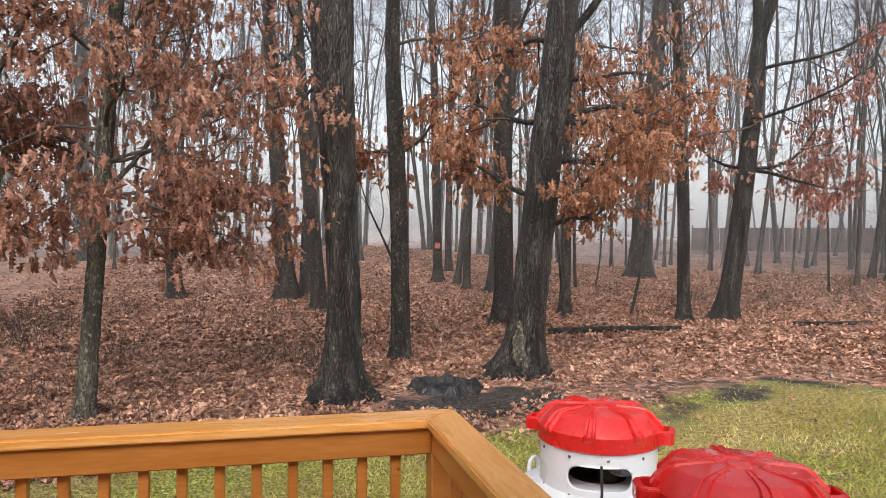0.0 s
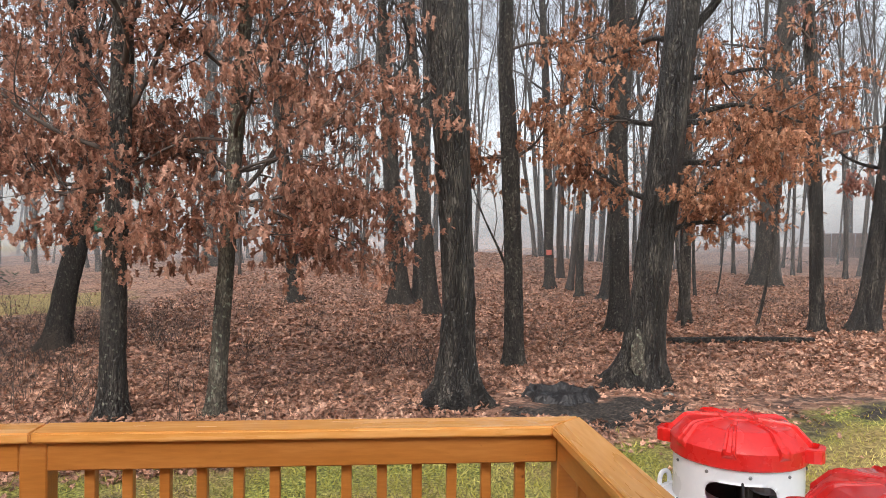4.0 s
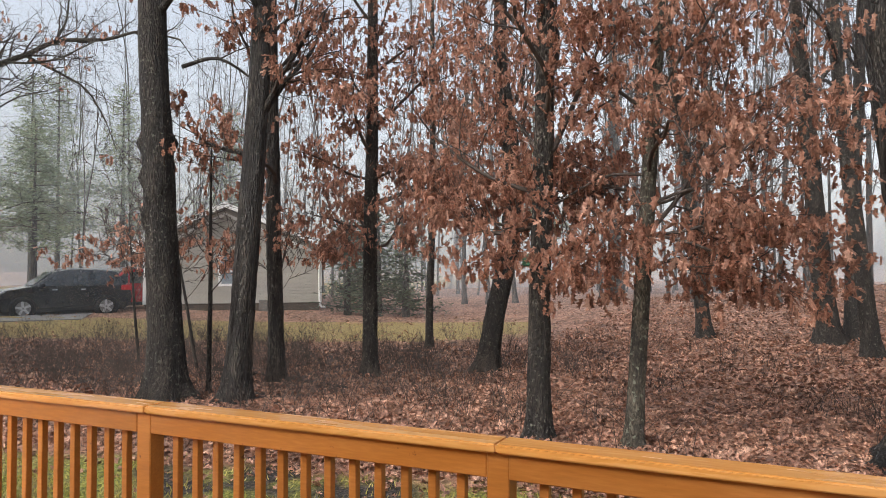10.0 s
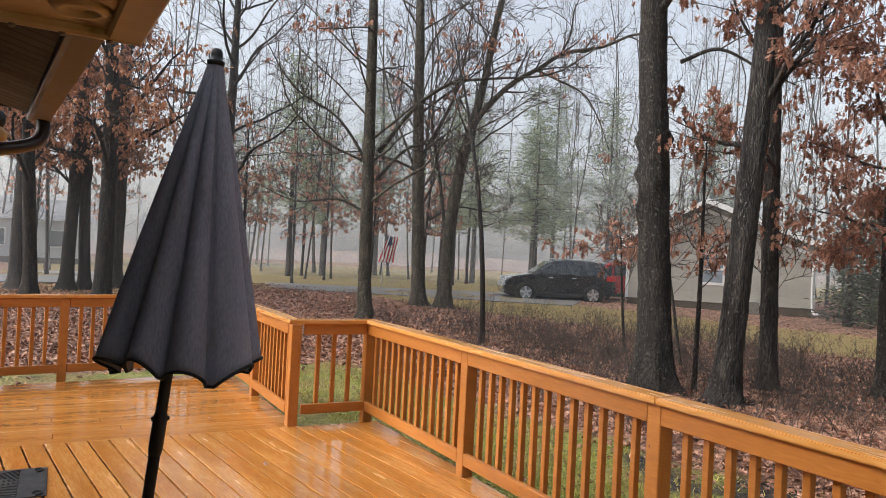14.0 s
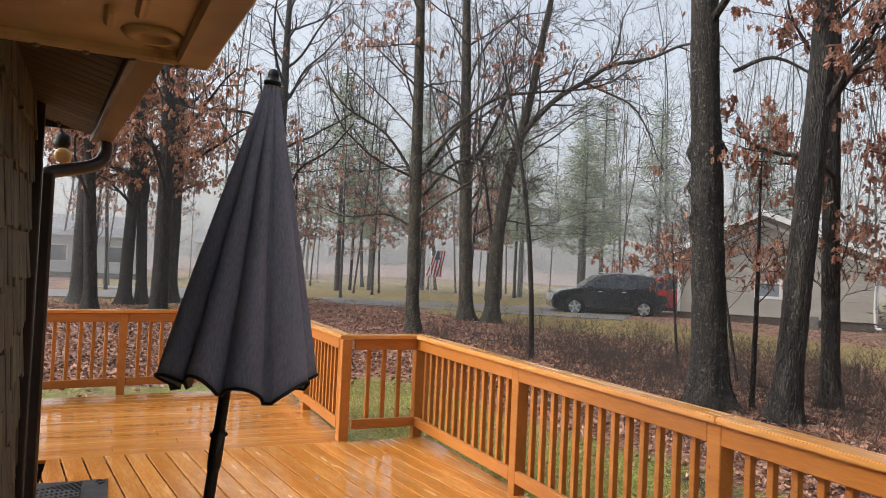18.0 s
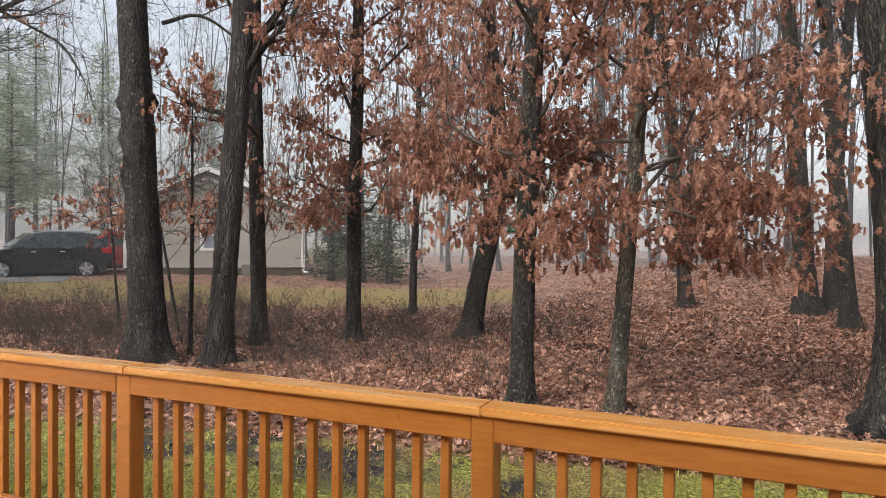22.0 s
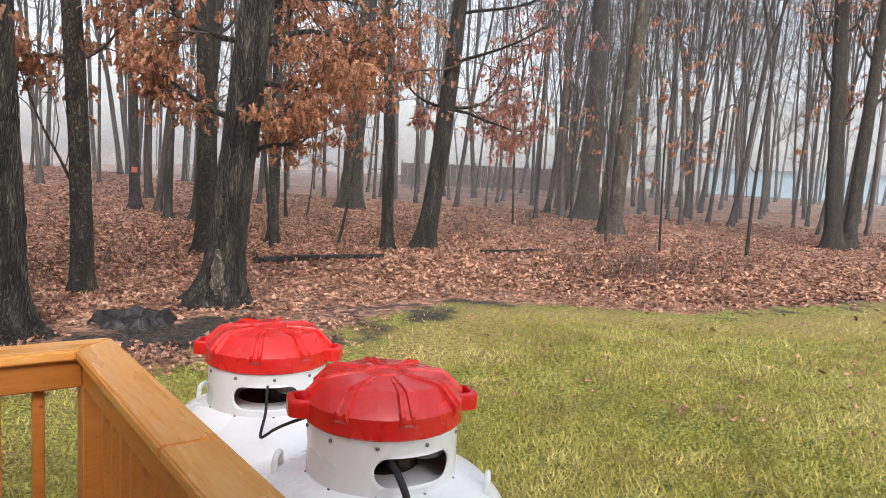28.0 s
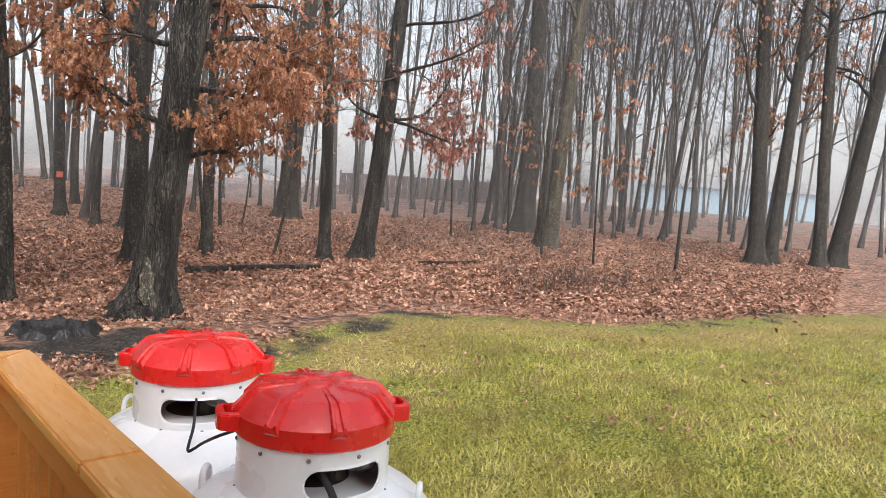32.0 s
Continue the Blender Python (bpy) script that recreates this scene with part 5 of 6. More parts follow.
tree("oak_tree", -20.54, 7.0, 0.40, (-0.03, -0.06), 14, limbs=(2.6, 22), limb_len=3.4, seed=17, bark=M_BARK_PALE, stout=0.7, label=OAK, depth=3, twig=2,
     leaves=(M_LEAF_RUST, 5.5, 9.0, 300, 0.25, 0.14, None),
     boughs=((0.06, ((-0.1, 0, 3.4), (-0.5, 0, 4.6), (-1.1, 0, 6.0), (-1.6, 0, 8.0))), (0.08, ((0.0, 0, 4.8), (0.6, 0, 6.0), (1.0, 0, 7.4), (1.2, 0, 9.4))),
             (0.04, ((0.1, 0, 2.6), (1.0, 0.2, 3.1), (2.1, 0.2, 3.0), (3.2, 0.3, 3.4)))))
tree("oak_tree", -20.07, 7.58, 0.40, (0.012, 0.026), 14, limbs=(3.4, 18), limb_len=3.2, seed=18, bark=M_BARK_PALE, stout=0.7, label="forked oak with a long reaching limb", depth=3, twig=2,
     sway=((0, 0), (2, 0.06), (3, 0.14), (4.3, 0.3), (5.6, 0.62), (7, 0.9), (9, 1.2), (14, 2.0)), girth=((0, 1.05), (3, 0.9), (5.5, 0.8), (6, 0.62), (9, 0.5), (14, 0.1)),
     boughs=((0.115, ((0.6, 0, 5.55), (1.1, -0.1, 6.2), (1.75, -0.2, 6.85), (2.5, -0.3, 7.3), (3.2, -0.4, 7.75), (4.3, -0.6, 7.95), (5.2, -0.8, 8.3), (6.2, -1.0, 8.2))),
             (0.05, ((2.4, -0.3, 7.25), (3.1, -0.2, 7.0), (3.9, -0.2, 6.6), (4.4, -0.2, 5.8), (4.7, -0.2, 5.0))),
             (0.045, ((3.1, -0.4, 7.7), (3.4, -0.2, 8.4), (3.5, -0.2, 9.2), (3.9, -0.2, 10))),
             (0.06, ((-0.05, 0, 2.4), (-0.3, 0, 4.0), (-0.6, 0, 5.6), (-0.5, 0, 7.6), (-0.9, 0, 9.5)))))
tree("oak_tree", 4.55, 17.9, 0.27, (-0.032, 0.008), 14, limbs=(4, 12), seed=19, label=OAK)
tree("oak_tree", 4.85, 16.0, 0.20, (0.02, -0.006), 13, limbs=(4, 12), seed=20, label=OAK)
tree("oak_tree", 5.48, 15.45, 0.36, (0.045, -0.016), 14, limbs=(4, 12), seed=21, label=OAK)
tree("oak_tree", 3.78, 9.88, 0.35, (0.001, 0.0), 13, limbs=(4.0, 12), seed=22, label=OAK, leaves=(M_LEAF_ORANGE, 3, 8, 700, 0.2, 0.14, None))
tree("sapling", 5.55, 11.1, 0.22, (-0.002, 0.001), 10, limbs=(3.0, 9), seed=23, label=OAK)
tree("oak_tree", 11.7, 18.87, 0.62, (0.051, -0.03), 16, limbs=(5.5, 14), seed=24, limb_len=3.0, label="large grey oak deep in the wood", leaves=(M_LEAF_ORANGE, 4, 9, 500, 0.3, 0.14, None))
tree("oak_tree", 7.4, 9.65, 0.24, (0.022, -0.015), 12, limbs=(2.8, 12), seed=25, bark=M_BARK_DARK, label=OAK, leaves=(M_LEAF_RED, 2.4, 7, 420, 0.14, 0.12, None))
tree("oak_tree", 8.4, 9.75, 0.38, (0.059, -0.045), 12, fork=5.2, limbs=(2.7, 13), seed=26, bark=M_BARK_DARK, label="oak with dull red leaves and a long side limb",
     leaves=(M_LEAF_RED, 2.0, 5.6, 2400, 0.12, 0.11, None), aim=((2.6, -110, 2.2, -0.05), (3.0, -95, 2.0, 0.1), (4.6, -125, 3.4, 0.25), (3.6, -130, 2.4, 0.25), (2.9, 60, 1.2, 0.1)))
tree("oak_tree", 0.06, 14.81, 0.42, (-0.04, 0.002), 13, fork=4.6, limbs=(5.0, 14), limb_len=2.6, seed=27, label="forked oak with ascending limbs")
tree("oak_tree", 0.53, 15.58, 0.29, (0.023, -0.002), 12, limbs=(4, 10), seed=28, label=OAK)
tree("oak_tree", 0.63, 12.55, 0.30, (-0.074, 0.006), 12, limbs=(3.6, 12), seed=29, label=OAK)
tree("oak_tree", -2.5, 15.24, 0.31, (-0.10, -0.014), 12, limbs=(4, 12), seed=30, label=OAK)
tree("oak_tree", -7.0, 27.0, 0.55, (-0.03, -0.006), 15, limbs=(5, 12), seed=31, label=OAK, limb_len=3)
tree("oak_tree", 19.0, 14.63, 0.68, (0.005, -0.006), 16, limbs=(6, 14), limb_len=3.0, seed=32, label="large pale-barked oak at the wood's edge")
tree("oak_tree", 15.63, 10.62, 0.42, (0.031, -0.039), 14, limbs=(5, 12), seed=33, bark=M_BARK_PALE, label="pale grey leaning oak")
tree("dead_tree", 15.9, 11.3, 0.22, (0.01, -0.02), 5.2, limbs=(3.2, 3), limb_len=0.8, seed=34, bark=M_BARK_PALE, label="dead pale snag with peeling bark")
tree("oak_tree", 19.49, 6.27, 0.42, (-0.052, 0.05), 15, limbs=(3, 14), limb_len=2.2, seed=35, label="oak with a flared foot and a few leaves", leaves=(M_LEAF_ORANGE, 2.2, 7.0, 650, 0.2, 0.13, None))
tree("oak_tree", 19.95, 6.10, 0.33, (0.03, -0.03), 15, limbs=(3, 12), limb_len=2.2, seed=39, label="slim oak close beside a stouter one", leaves=(M_LEAF_ORANGE, 2.2, 6.5, 300, 0.2, 0.13, None))
tree("oak_tree", 20.74, 5.07, 0.34, (-0.03, 0.05), 15, limbs=(5, 12), seed=36, label=OAK, leaves=(M_LEAF_ORANGE, 3.5, 8, 250, 0.25, 0.14, None))
tree("oak_tree", 21.48, 4.95, 0.44, (0.06, -0.12), 14, limbs=(4, 12), limb_len=2.4, seed=37, label="leaning oak with orange leaves", leaves=(M_LEAF_ORANGE, 3.5, 9, 700, 0.25, 0.14, None), aim=((4.6, 90, 3.6, 0.5),))
tree("sapling", 14.5, 13.6, 0.07, (0.0, 0.0), 4.2, limbs=(2.4, 8), limb_len=1.2, seed=38, label="small tree with dull red leaves", leaves=(M_LEAF_RED, 2.3, 4.4, 420, 0.16, 0.13, None))
for k, (tx, ty, td) in enumerate(((-29.07, -0.96, 0.6), (-27.65, -1.8, 0.36), (-27.5, -3.74, 0.5), (-27.5, -2.38, 0.4), (-24.5, -3.3, 0.36), (-22, -1.6, 0.42), (-24.0, -5.0, 0.45))):
    tree("oak_tree", tx, ty, td, (0.0, -0.01), 13, limbs=(2.6, 16), limb_len=3.0, seed=40 + k, label="oak by the side road with some rust leaves",
         leaves=(M_LEAF_ORANGE, 2.2, 9.5, 1900, 0.3, 0.16, None))
tree("oak_tree", -26.5, 2.2, 0.4, (0.02, 0.0), 13, limbs=(2.2, 22), limb_len=4.2, seed=50, label="bare oak with wide fanning limbs", spread=0.3)


for k, (tx, ty, th) in enumerate(((-27.5, 10.6, 6.0), (-30.5, 6.0, 6.5), (-26.0, 7.6, 5.0), (-33.0, 3.0, 6.5), (-31.0, 13.2, 6.0), (-36.0, -1.0, 7.0), (-29.0, 3.6, 6.5), (-34.0, 8.6, 7.0), (-28.6, 8.4, 5.5), (-32.5, -3.5, 7.0), (-35.0, 5.0, 7.5))):
    tree("sapling", tx, ty, 0.12, (0.0, 0.01), th, limbs=(1.8, 14), limb_len=1.6, seed=120 + k, label="small tree with thin dull rust-brown leaves", leaves=(M_LEAF_RUST, 1.8, th, 620, 0.24, 0.16, None))


# thin understory: crooked saplings between the big trunks
rng = np.random.default_rng(77)
under = [(-9.6, 6.4), (-11.6, 7.0), (-9.0, 7.8), (-12.4, 8.4)]
for k in range(9):
    a_, d_ = radians(rng.uniform(-68, -14)), rng.uniform(13, 27)
    under.append((-0.8 - d_ * math.sin(a_), -2.6 + d_ * math.cos(a_)))
for k, (tx, ty) in enumerate(under):
    if in_lawn(np.array(tx), np.array(ty)) > -1.5:
        continue
    th = rng.uniform(3.5, 8.0) if k > 3 else rng.uniform(2.6, 4.0)
    tree("sapling", tx, ty, rng.uniform(0.05, 0.10), (rng.normal(0, 0.05), rng.normal(0, 0.05)), th, limbs=(1.0, 12), limb_len=1.5, seed=200 + k, bend=rng.normal(0, 0.22), apart=False, flare=0.2,
         label="thin crooked understory sapling with a few leaves", leaves=(M_LEAF_RUST if k < 4 else M_LEAF_ORANGE, 1.6, th, 260 if k % 2 else 90, 0.16, 0.13, None))


# far wood: a few bare trees, then copies of them at other places and sizes
def tall_tree(seed, fork):
    rt = tree("oak_tree", 0, 0, 0.23, (0.0, 0.0), 16, fork=fork, limbs=(2.0, 30), limb_len=3.3, seed=seed, bark=M_BARK_FAR, flare=0.5, apart=False, spread=0.3, label="tall bare oak in the misty wood", group="far trees")
    return rt


def slim_tree(seed, fork):
    return tree("oak_tree", 0, 0, 0.20, (0.0, 0.0), 16, fork=fork, limbs=(2.2, 26), limb_len=3.2, seed=seed, bark=M_BARK_FAR, flare=0.4, apart=False, spread=0.3, twig=2, label="slim bare oak in the misty wood", group="far trees")


far_kinds = [tall_tree(60 + k, fk) for k, fk in enumerate((4.2, 5.5, 0, 3.2))] + [slim_tree(70 + k, fk) for k, fk in enumerate((4.6, 6.0, 0, 3.6))]
rng = np.random.default_rng(21)
spots = [(12, 26), (6, 30), (-1, 33), (-5, 22), (17, 24), (9, 36), (24, 20), (28, 14), (26, 9), (31, 18), (22, 27), (15, 33)]
tries = 0
while len(spots) < 280 and tries < 20000:
    tries += 1
    ang, dist = radians(rng.uniform(-72, 112)), 20 + 46 * rng.uniform(0, 1) ** 0.9
    if tries % 4 == 0:
        ang, dist = radians(rng.uniform(36, 104)), 36 + 24 * rng.uniform(0, 1)
    if tries % 2:
        ang, dist = radians(rng.uniform(-62, -12)), 23 + 20 * rng.uniform(0, 1)
    if tries % 5 == 2:
        ang, dist = radians(rng.uniform(-62, -34)), 32 + 18 * rng.uniform(0, 1)
    if tries % 7 == 3:
        ang, dist = radians(rng.uniform(-66, -50)), 30 + 22 * rng.uniform(0, 1)
    if tries % 6 == 1:
        ang, dist = radians(rng.uniform(-12, 32)), 24 + 24 * rng.uniform(0, 1)
    px, py = -0.8 - dist * math.sin(ang), -2.6 + dist * math.cos(ang)
    deg = math.degrees(ang)
    if -66 < deg < -28 and dist < 24 or 30 < deg < 100 and (dist < 35):
        continue
    if -8 < deg < 26 and dist < 24 or deg < -60 and dist < 34 or 12 < deg < 34 and dist < 30:
        continue
    if 36 < deg < 104 and rng.uniform() < 0.4:
        continue
    if any((px - a) ** 2 + (py - b) ** 2 < (1.3 if dist > 28 else 2.6) for a, b in spots):
        continue
    if -46 < deg < -36 and dist > 40 and rng.uniform() < 0.35:
        continue
    if -29 < px < -14 and 9 < py < 28 or -37 < px < -29 and -14 < py < 4 and rng.uniform() < 0.8:
        continue
    if 54 < px < 72 and 14 < py < 40:
        continue
    spots.append((px, py))
while len(spots) < 312:
    ang, dist = radians(rng.uniform(-79, -54)), 25 + 26 * rng.uniform(0, 1)
    px, py = -0.8 - dist * math.sin(ang), -2.6 + dist * math.cos(ang)
    if all((px - a) ** 2 + (py - b) ** 2 > 1.6 for a, b in spots) and in_lawn(np.array(px), np.array(py)) < -1.0:
        spots.append((px, py))
while len(spots) < 350:
    ang, dist = (radians(rng.uniform(-24, 10)), 25 + 24 * rng.uniform(0, 1)) if len(spots) < 334 else (radians(rng.uniform(24, 46)), 36 + 18 * rng.uniform(0, 1))
    px, py = -0.8 - dist * math.sin(ang), -2.6 + dist * math.cos(ang)
    if all((px - a) ** 2 + (py - b) ** 2 > 1.6 for a, b in spots):
        spots.append((px, py))
for k, (px, py) in enumerate(spots):
    src = far_kinds[k % 4 + (4 if math.hypot(px, py) > 36 else 0)] if k >= len(far_kinds) else far_kinds[k]
    s = rng.uniform(0.75, 1.3)
    wide = s * rng.uniform(0.42, 0.88)
    m = Matrix.Translation((px, py, float(ground_z(px, py)) - 0.06)) @ Euler((rng.normal(0, 0.05), rng.normal(0.015, 0.05), rng.uniform(0, 6.28))).to_matrix().to_4x4() @ Matrix.Diagonal((wide, wide, s, 1))
    if k < len(far_kinds):
        src.matrix_basis = m
    else:
        c = copy_thing(src, m)
        c.matrix_basis = m


def pine(x, y, height, seed, label, low=0.3, needle=M_NEEDLE):
    rng = np.random.default_rng(seed)
    z0 = float(ground_z(x, y)) - 0.05
    root = thing("pine_tree", label, "tree", "pines", at=(x, y, z0))
    tb, bb, lv = Buf(), Buf(), Buf()
    line = np.stack([np.zeros(12), np.zeros(12), np.linspace(0, height, 12)], -1)
    tb.tube(line, 0.16 * (1 - 0.85 * np.linspace(0, 1, 12)), 10)
    for h in np.arange(height * low, height * 0.98, 0.32):
        for k in range(4):
            a = rng.uniform(0, 6.28)
            ln = (height - h) * 0.30 * rng.uniform(0.6, 1.2) + 0.35
            w = wander((0, 0, h), (math.cos(a), math.sin(a), 0.12), ln, 4, rng, 0.08, -0.01)
            bb.tube(w, 0.02 * np.linspace(1, 0.3, 5), 3)
            cnt = int(52 * ln)
            base = w[rng.integers(1, 5, cnt)] + rng.normal(0, 0.18, (cnt, 3))
            t = np.array([(0, 0, 0), (0.07, 0.5, 0.1), (0, 1, 0), (-0.07, 0.5, 0.1)])
            lv.add(*leaf_arrays(base, rng, 0.24, False, (t, np.array([(0, 1, 2), (0, 2, 3)]))))
    link_mesh("trunk", tb.mesh("trunk"), M_BARK_FAR, root)
    tagged(link_mesh("branchwork", bb.mesh("branchwork"), M_TWIG, root), kind="stuff")
    link_mesh("crown", lv.mesh("crown", False), needle, root, "green needles")


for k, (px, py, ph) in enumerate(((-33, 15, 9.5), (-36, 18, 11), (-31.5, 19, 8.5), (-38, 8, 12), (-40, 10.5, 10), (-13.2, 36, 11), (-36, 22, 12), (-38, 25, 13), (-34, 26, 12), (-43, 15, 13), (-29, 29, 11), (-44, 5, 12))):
    pine(px, py, ph, 80 + k, "green pine with mist haze put into its pale needle colour")

for k, (px, py, ph) in enumerate(((-15.4, 20.0, 3.6), (-14.1, 20.0, 4.2), (-12.9, 19.9, 3.4), (-16.1, 22.4, 4.6))):
    pine(px, py, ph, 110 + k, "dark evergreen beside the pale bungalow", 0.08, M_NEEDLE_DARK)

feeder = thing("bird_feeder", "small green feeder fixed to an oak trunk", "bird feeder", at=(-3.125, 4.045, 1.66))
part("box", box_bm(0.12, 0.09, 0.10, 0.012), M_GREEN, feeder)
part("roof", box_bm(0.15, 0.13, 0.015, 0.004), M_GREEN, feeder, at=pose(0, 0, 0.062, 12, 0, 0))
part("white_tag", box_bm(0.03, 0.005, 0.02, 0.001), M_TRIM, feeder, at=pose(0.0, -0.03, 0.085))
tag_z = 1.05 + float(ground_z(4.55, 17.9))
tag = thing("marker_tag", "small dull red tag fixed to a trunk", "tag", at=(4.47, 17.74, tag_z), turn=-22)
part("plate", box_bm(0.15, 0.012, 0.15, 0.003), M_PINK, tag)


# ---------------------------------------------------------------- ground things
def log(pts, r, label):
    lg = thing("fallen_log", label, "log", at=(0, 0, 0))
    p = smooth_line([(x, y, float(ground_z(x, y)) + r * 0.7) for x, y in pts], 6)
    tube_part("stem", p, r * np.linspace(1, 0.7, len(p)), 10, M_BARK_DARK, lg)


log([(4.0, 8.36), (5.2, 8.5), (6.5, 8.4)], 0.07, "thin dark fallen log lying on the leaves")
log([(9.04, 8.6), (9.9, 8.45), (10.7, 8.5)], 0.05, "thin fallen branch lying on the leaves")
log([(-9.5, 6.6), (-7.9, 6.3), (-6.4, 5.9)], 0.03, "thin fallen branch among the leaves")


def stump():
    st = thing("tree_stump", "low rotted black stump with a broken rim", "stump", at=(1.22, 4.72, float(ground_z(1.22, 4.72)) - 0.03))
    rng = np.random.default_rng(9)
    bm = lathe_bm([(0.46, 0.0), (0.40, 0.05), (0.36, 0.10), (0.345, 0.135), (0.31, 0.13), (0.29, 0.07), (0.2, 0.06), (0.1, 0.075), (0.0, 0.065)], 72)
    for v in bm.verts:
        a = math.atan2(v.co.y, v.co.x)
        k = 1 + 0.12 * math.sin(3 * a + 1) + 0.07 * math.sin(7 * a) + 0.03 * math.sin(17 * a) + rng.normal(0, 0.008)
        v.co.x, v.co.y = v.co.x * k * 0.95, v.co.y * k * 0.85
        v.co.z *= 0.95 + 0.13 * math.sin(5 * a + 2) + 0.06 * math.sin(11 * a) + rng.normal(0, 0.03)
    part("rim", bm, M_STUMP, st, smooth=True)


stump()
scar = thing("bark_scar", "pale bare patch of wood at the foot of a leaning oak", "scar", at=(2.30 - 0.25 * 0.356, 5.31 - 0.25 * 0.934, float(ground_z(2.29, 5.32)) + 0.42), turn=-20.9)
bm = bmesh.new()
bmesh.ops.create_icosphere(bm, subdivisions=3, radius=1.0)
for v in bm.verts:
    w = 0.075 * (1 - 0.35 * v.co.z) * (1 + 0.2 * math.sin(9 * v.co.z))
    v.co = Vector((v.co.x * w, v.co.y * 0.05 - 0.07 * (v.co.z < -0.2) * (-0.2 - v.co.z), v.co.z * 0.26))
part("bare_wood", bm, M_BARK_PALE, scar, smooth=True)
for rx, ry, rs in ((2.42, 4.72, 0.06), (5.3, 4.9, 0.05), (6.1, 4.6, 0.05)):
    bm = bmesh.new()
    bmesh.ops.create_icosphere(bm, subdivisions=2, radius=rs)
    r2 = np.random.default_rng(int(rx * 100) + 500)
    for v in bm.verts:
        v.co *= 1 + r2.normal(0, 0.08)
        v.co.z *= 0.6
    st = part("stone", bm, M_ROCK, None, at=pose(rx, ry, float(ground_z(rx, ry)) + rs * 0.25))
    tagged(st, "grey stone half sunk in the soil", "stone", "stones")


def litter():
    """Fallen leaves, lying and half curled, thickest along the wood's edge."""
    rng = np.random.default_rng(31)
    n = 250000
    d = 5.5 + 24 * rng.uniform(0, 1, n) ** 1.35
    a = np.radians(rng.uniform(-72, 100, n))
    x, y = -0.8 - d * np.sin(a), -2.6 + d * np.cos(a)
    inside = in_lawn(x, y)
    soil = 1.5 * np.maximum(np.exp(-((x - 1.3) / 1.25) ** 2 - ((y - 4.3) / 0.8) ** 2), np.exp(-((x - 4.4) / 2.2) ** 2 - ((y - 4.3) / 0.5) ** 2))
    drive = (x < -6) & (y - 0.35 * x > 14.6 + rng.normal(0, 0.5, n)) & (rng.uniform(0, 1, n) < 0.9)
    ok = ((inside < rng.normal(-0.05, 0.2, n)) | (rng.uniform(0, 1, n) < 0.012)) & (rng.uniform(0, 1, n) > soil * 0.85) & ~drive
    ok &= ~((x < 0.3) & (x > -10.3) & (y < 0.4)) & (y > -7)
    ok &= ~((x < -5.5) & (y > 4.6 + rng.normal(0, 0.4, n)) & (rng.uniform(0, 1, n) < 0.5))
    x, y = x[ok], y[ok]
    z = ground_z(x, y) + rng.uniform(0.0, 0.035, len(x))
    pos = np.stack([x, y, z], -1)
    near = np.hypot(x + 0.8, y + 2.6) < 10.5
    buf = Buf()
    buf.add(*leaf_arrays(pos[near], rng, 0.070, False, (FLATLEAF, FLAT_F)))
    buf.add(*leaf_arrays(pos[~near], rng, 0.082, False, (SMALLLEAF, SMALL_F)))
    ob = link_mesh("leaf_litter", buf.mesh("leaf_litter", False), M_LITTER)
    tagged(ob, "wet brown fallen oak leaves covering the wood's floor", "leaves", kind="stuff")


litter()


def lawn_grass():
    rng = np.random.default_rng(41)
    n = 330000
    d = 2.6 + 13 * rng.uniform(0, 1, n) ** 1.5
    a = np.radians(rng.uniform(-78, 85, n))
    x, y = -0.6 - d * np.sin(a), -2.6 + d * np.cos(a)
    ok = (in_lawn(x, y) > np.where(x > 1.5, rng.normal(1.0, 0.5, n), rng.normal(0.2, 0.3, n))) & ((y > 0.08) | (x > 0.06)) & (y > -9)
    soil = np.maximum(np.exp(-((x + 4) / 4) ** 2 - ((y - 2.2) / 0.6) ** 2), np.exp(-((x - 1.4) / 1.6) ** 2 - ((y - 4.0) / 0.8) ** 2))
    ok &= rng.uniform(0, 1, n) > soil * 0.9
    x, y = x[ok], y[ok]
    n = len(x)
    h = rng.uniform(0.02, 0.055, n)
    ang, w = rng.uniform(0, 6.28, n), 0.004 + 0.003 * rng.uniform(0, 1, n)
    la, lr = rng.uniform(0, 6.28, n), rng.uniform(0.3, 1.3, n) * h
    z = ground_z(x, y)
    p0 = np.stack([x + w * np.cos(ang), y + w * np.sin(ang), z], -1)
    p1 = np.stack([x - w * np.cos(ang), y - w * np.sin(ang), z], -1)
    p2 = np.stack([x + lr * np.cos(la), y + lr * np.sin(la), z + h], -1)
    v = np.stack([p0, p1, p2], 1).reshape(-1, 3)
    ob = link_mesh("lawn_grass", raw_mesh("lawn_grass", v, np.arange(3 * n).reshape(-1, 3)), M_GRASS)
    tagged(ob, "short yellow-green winter lawn grass, wet", "grass", kind="stuff")


lawn_grass()


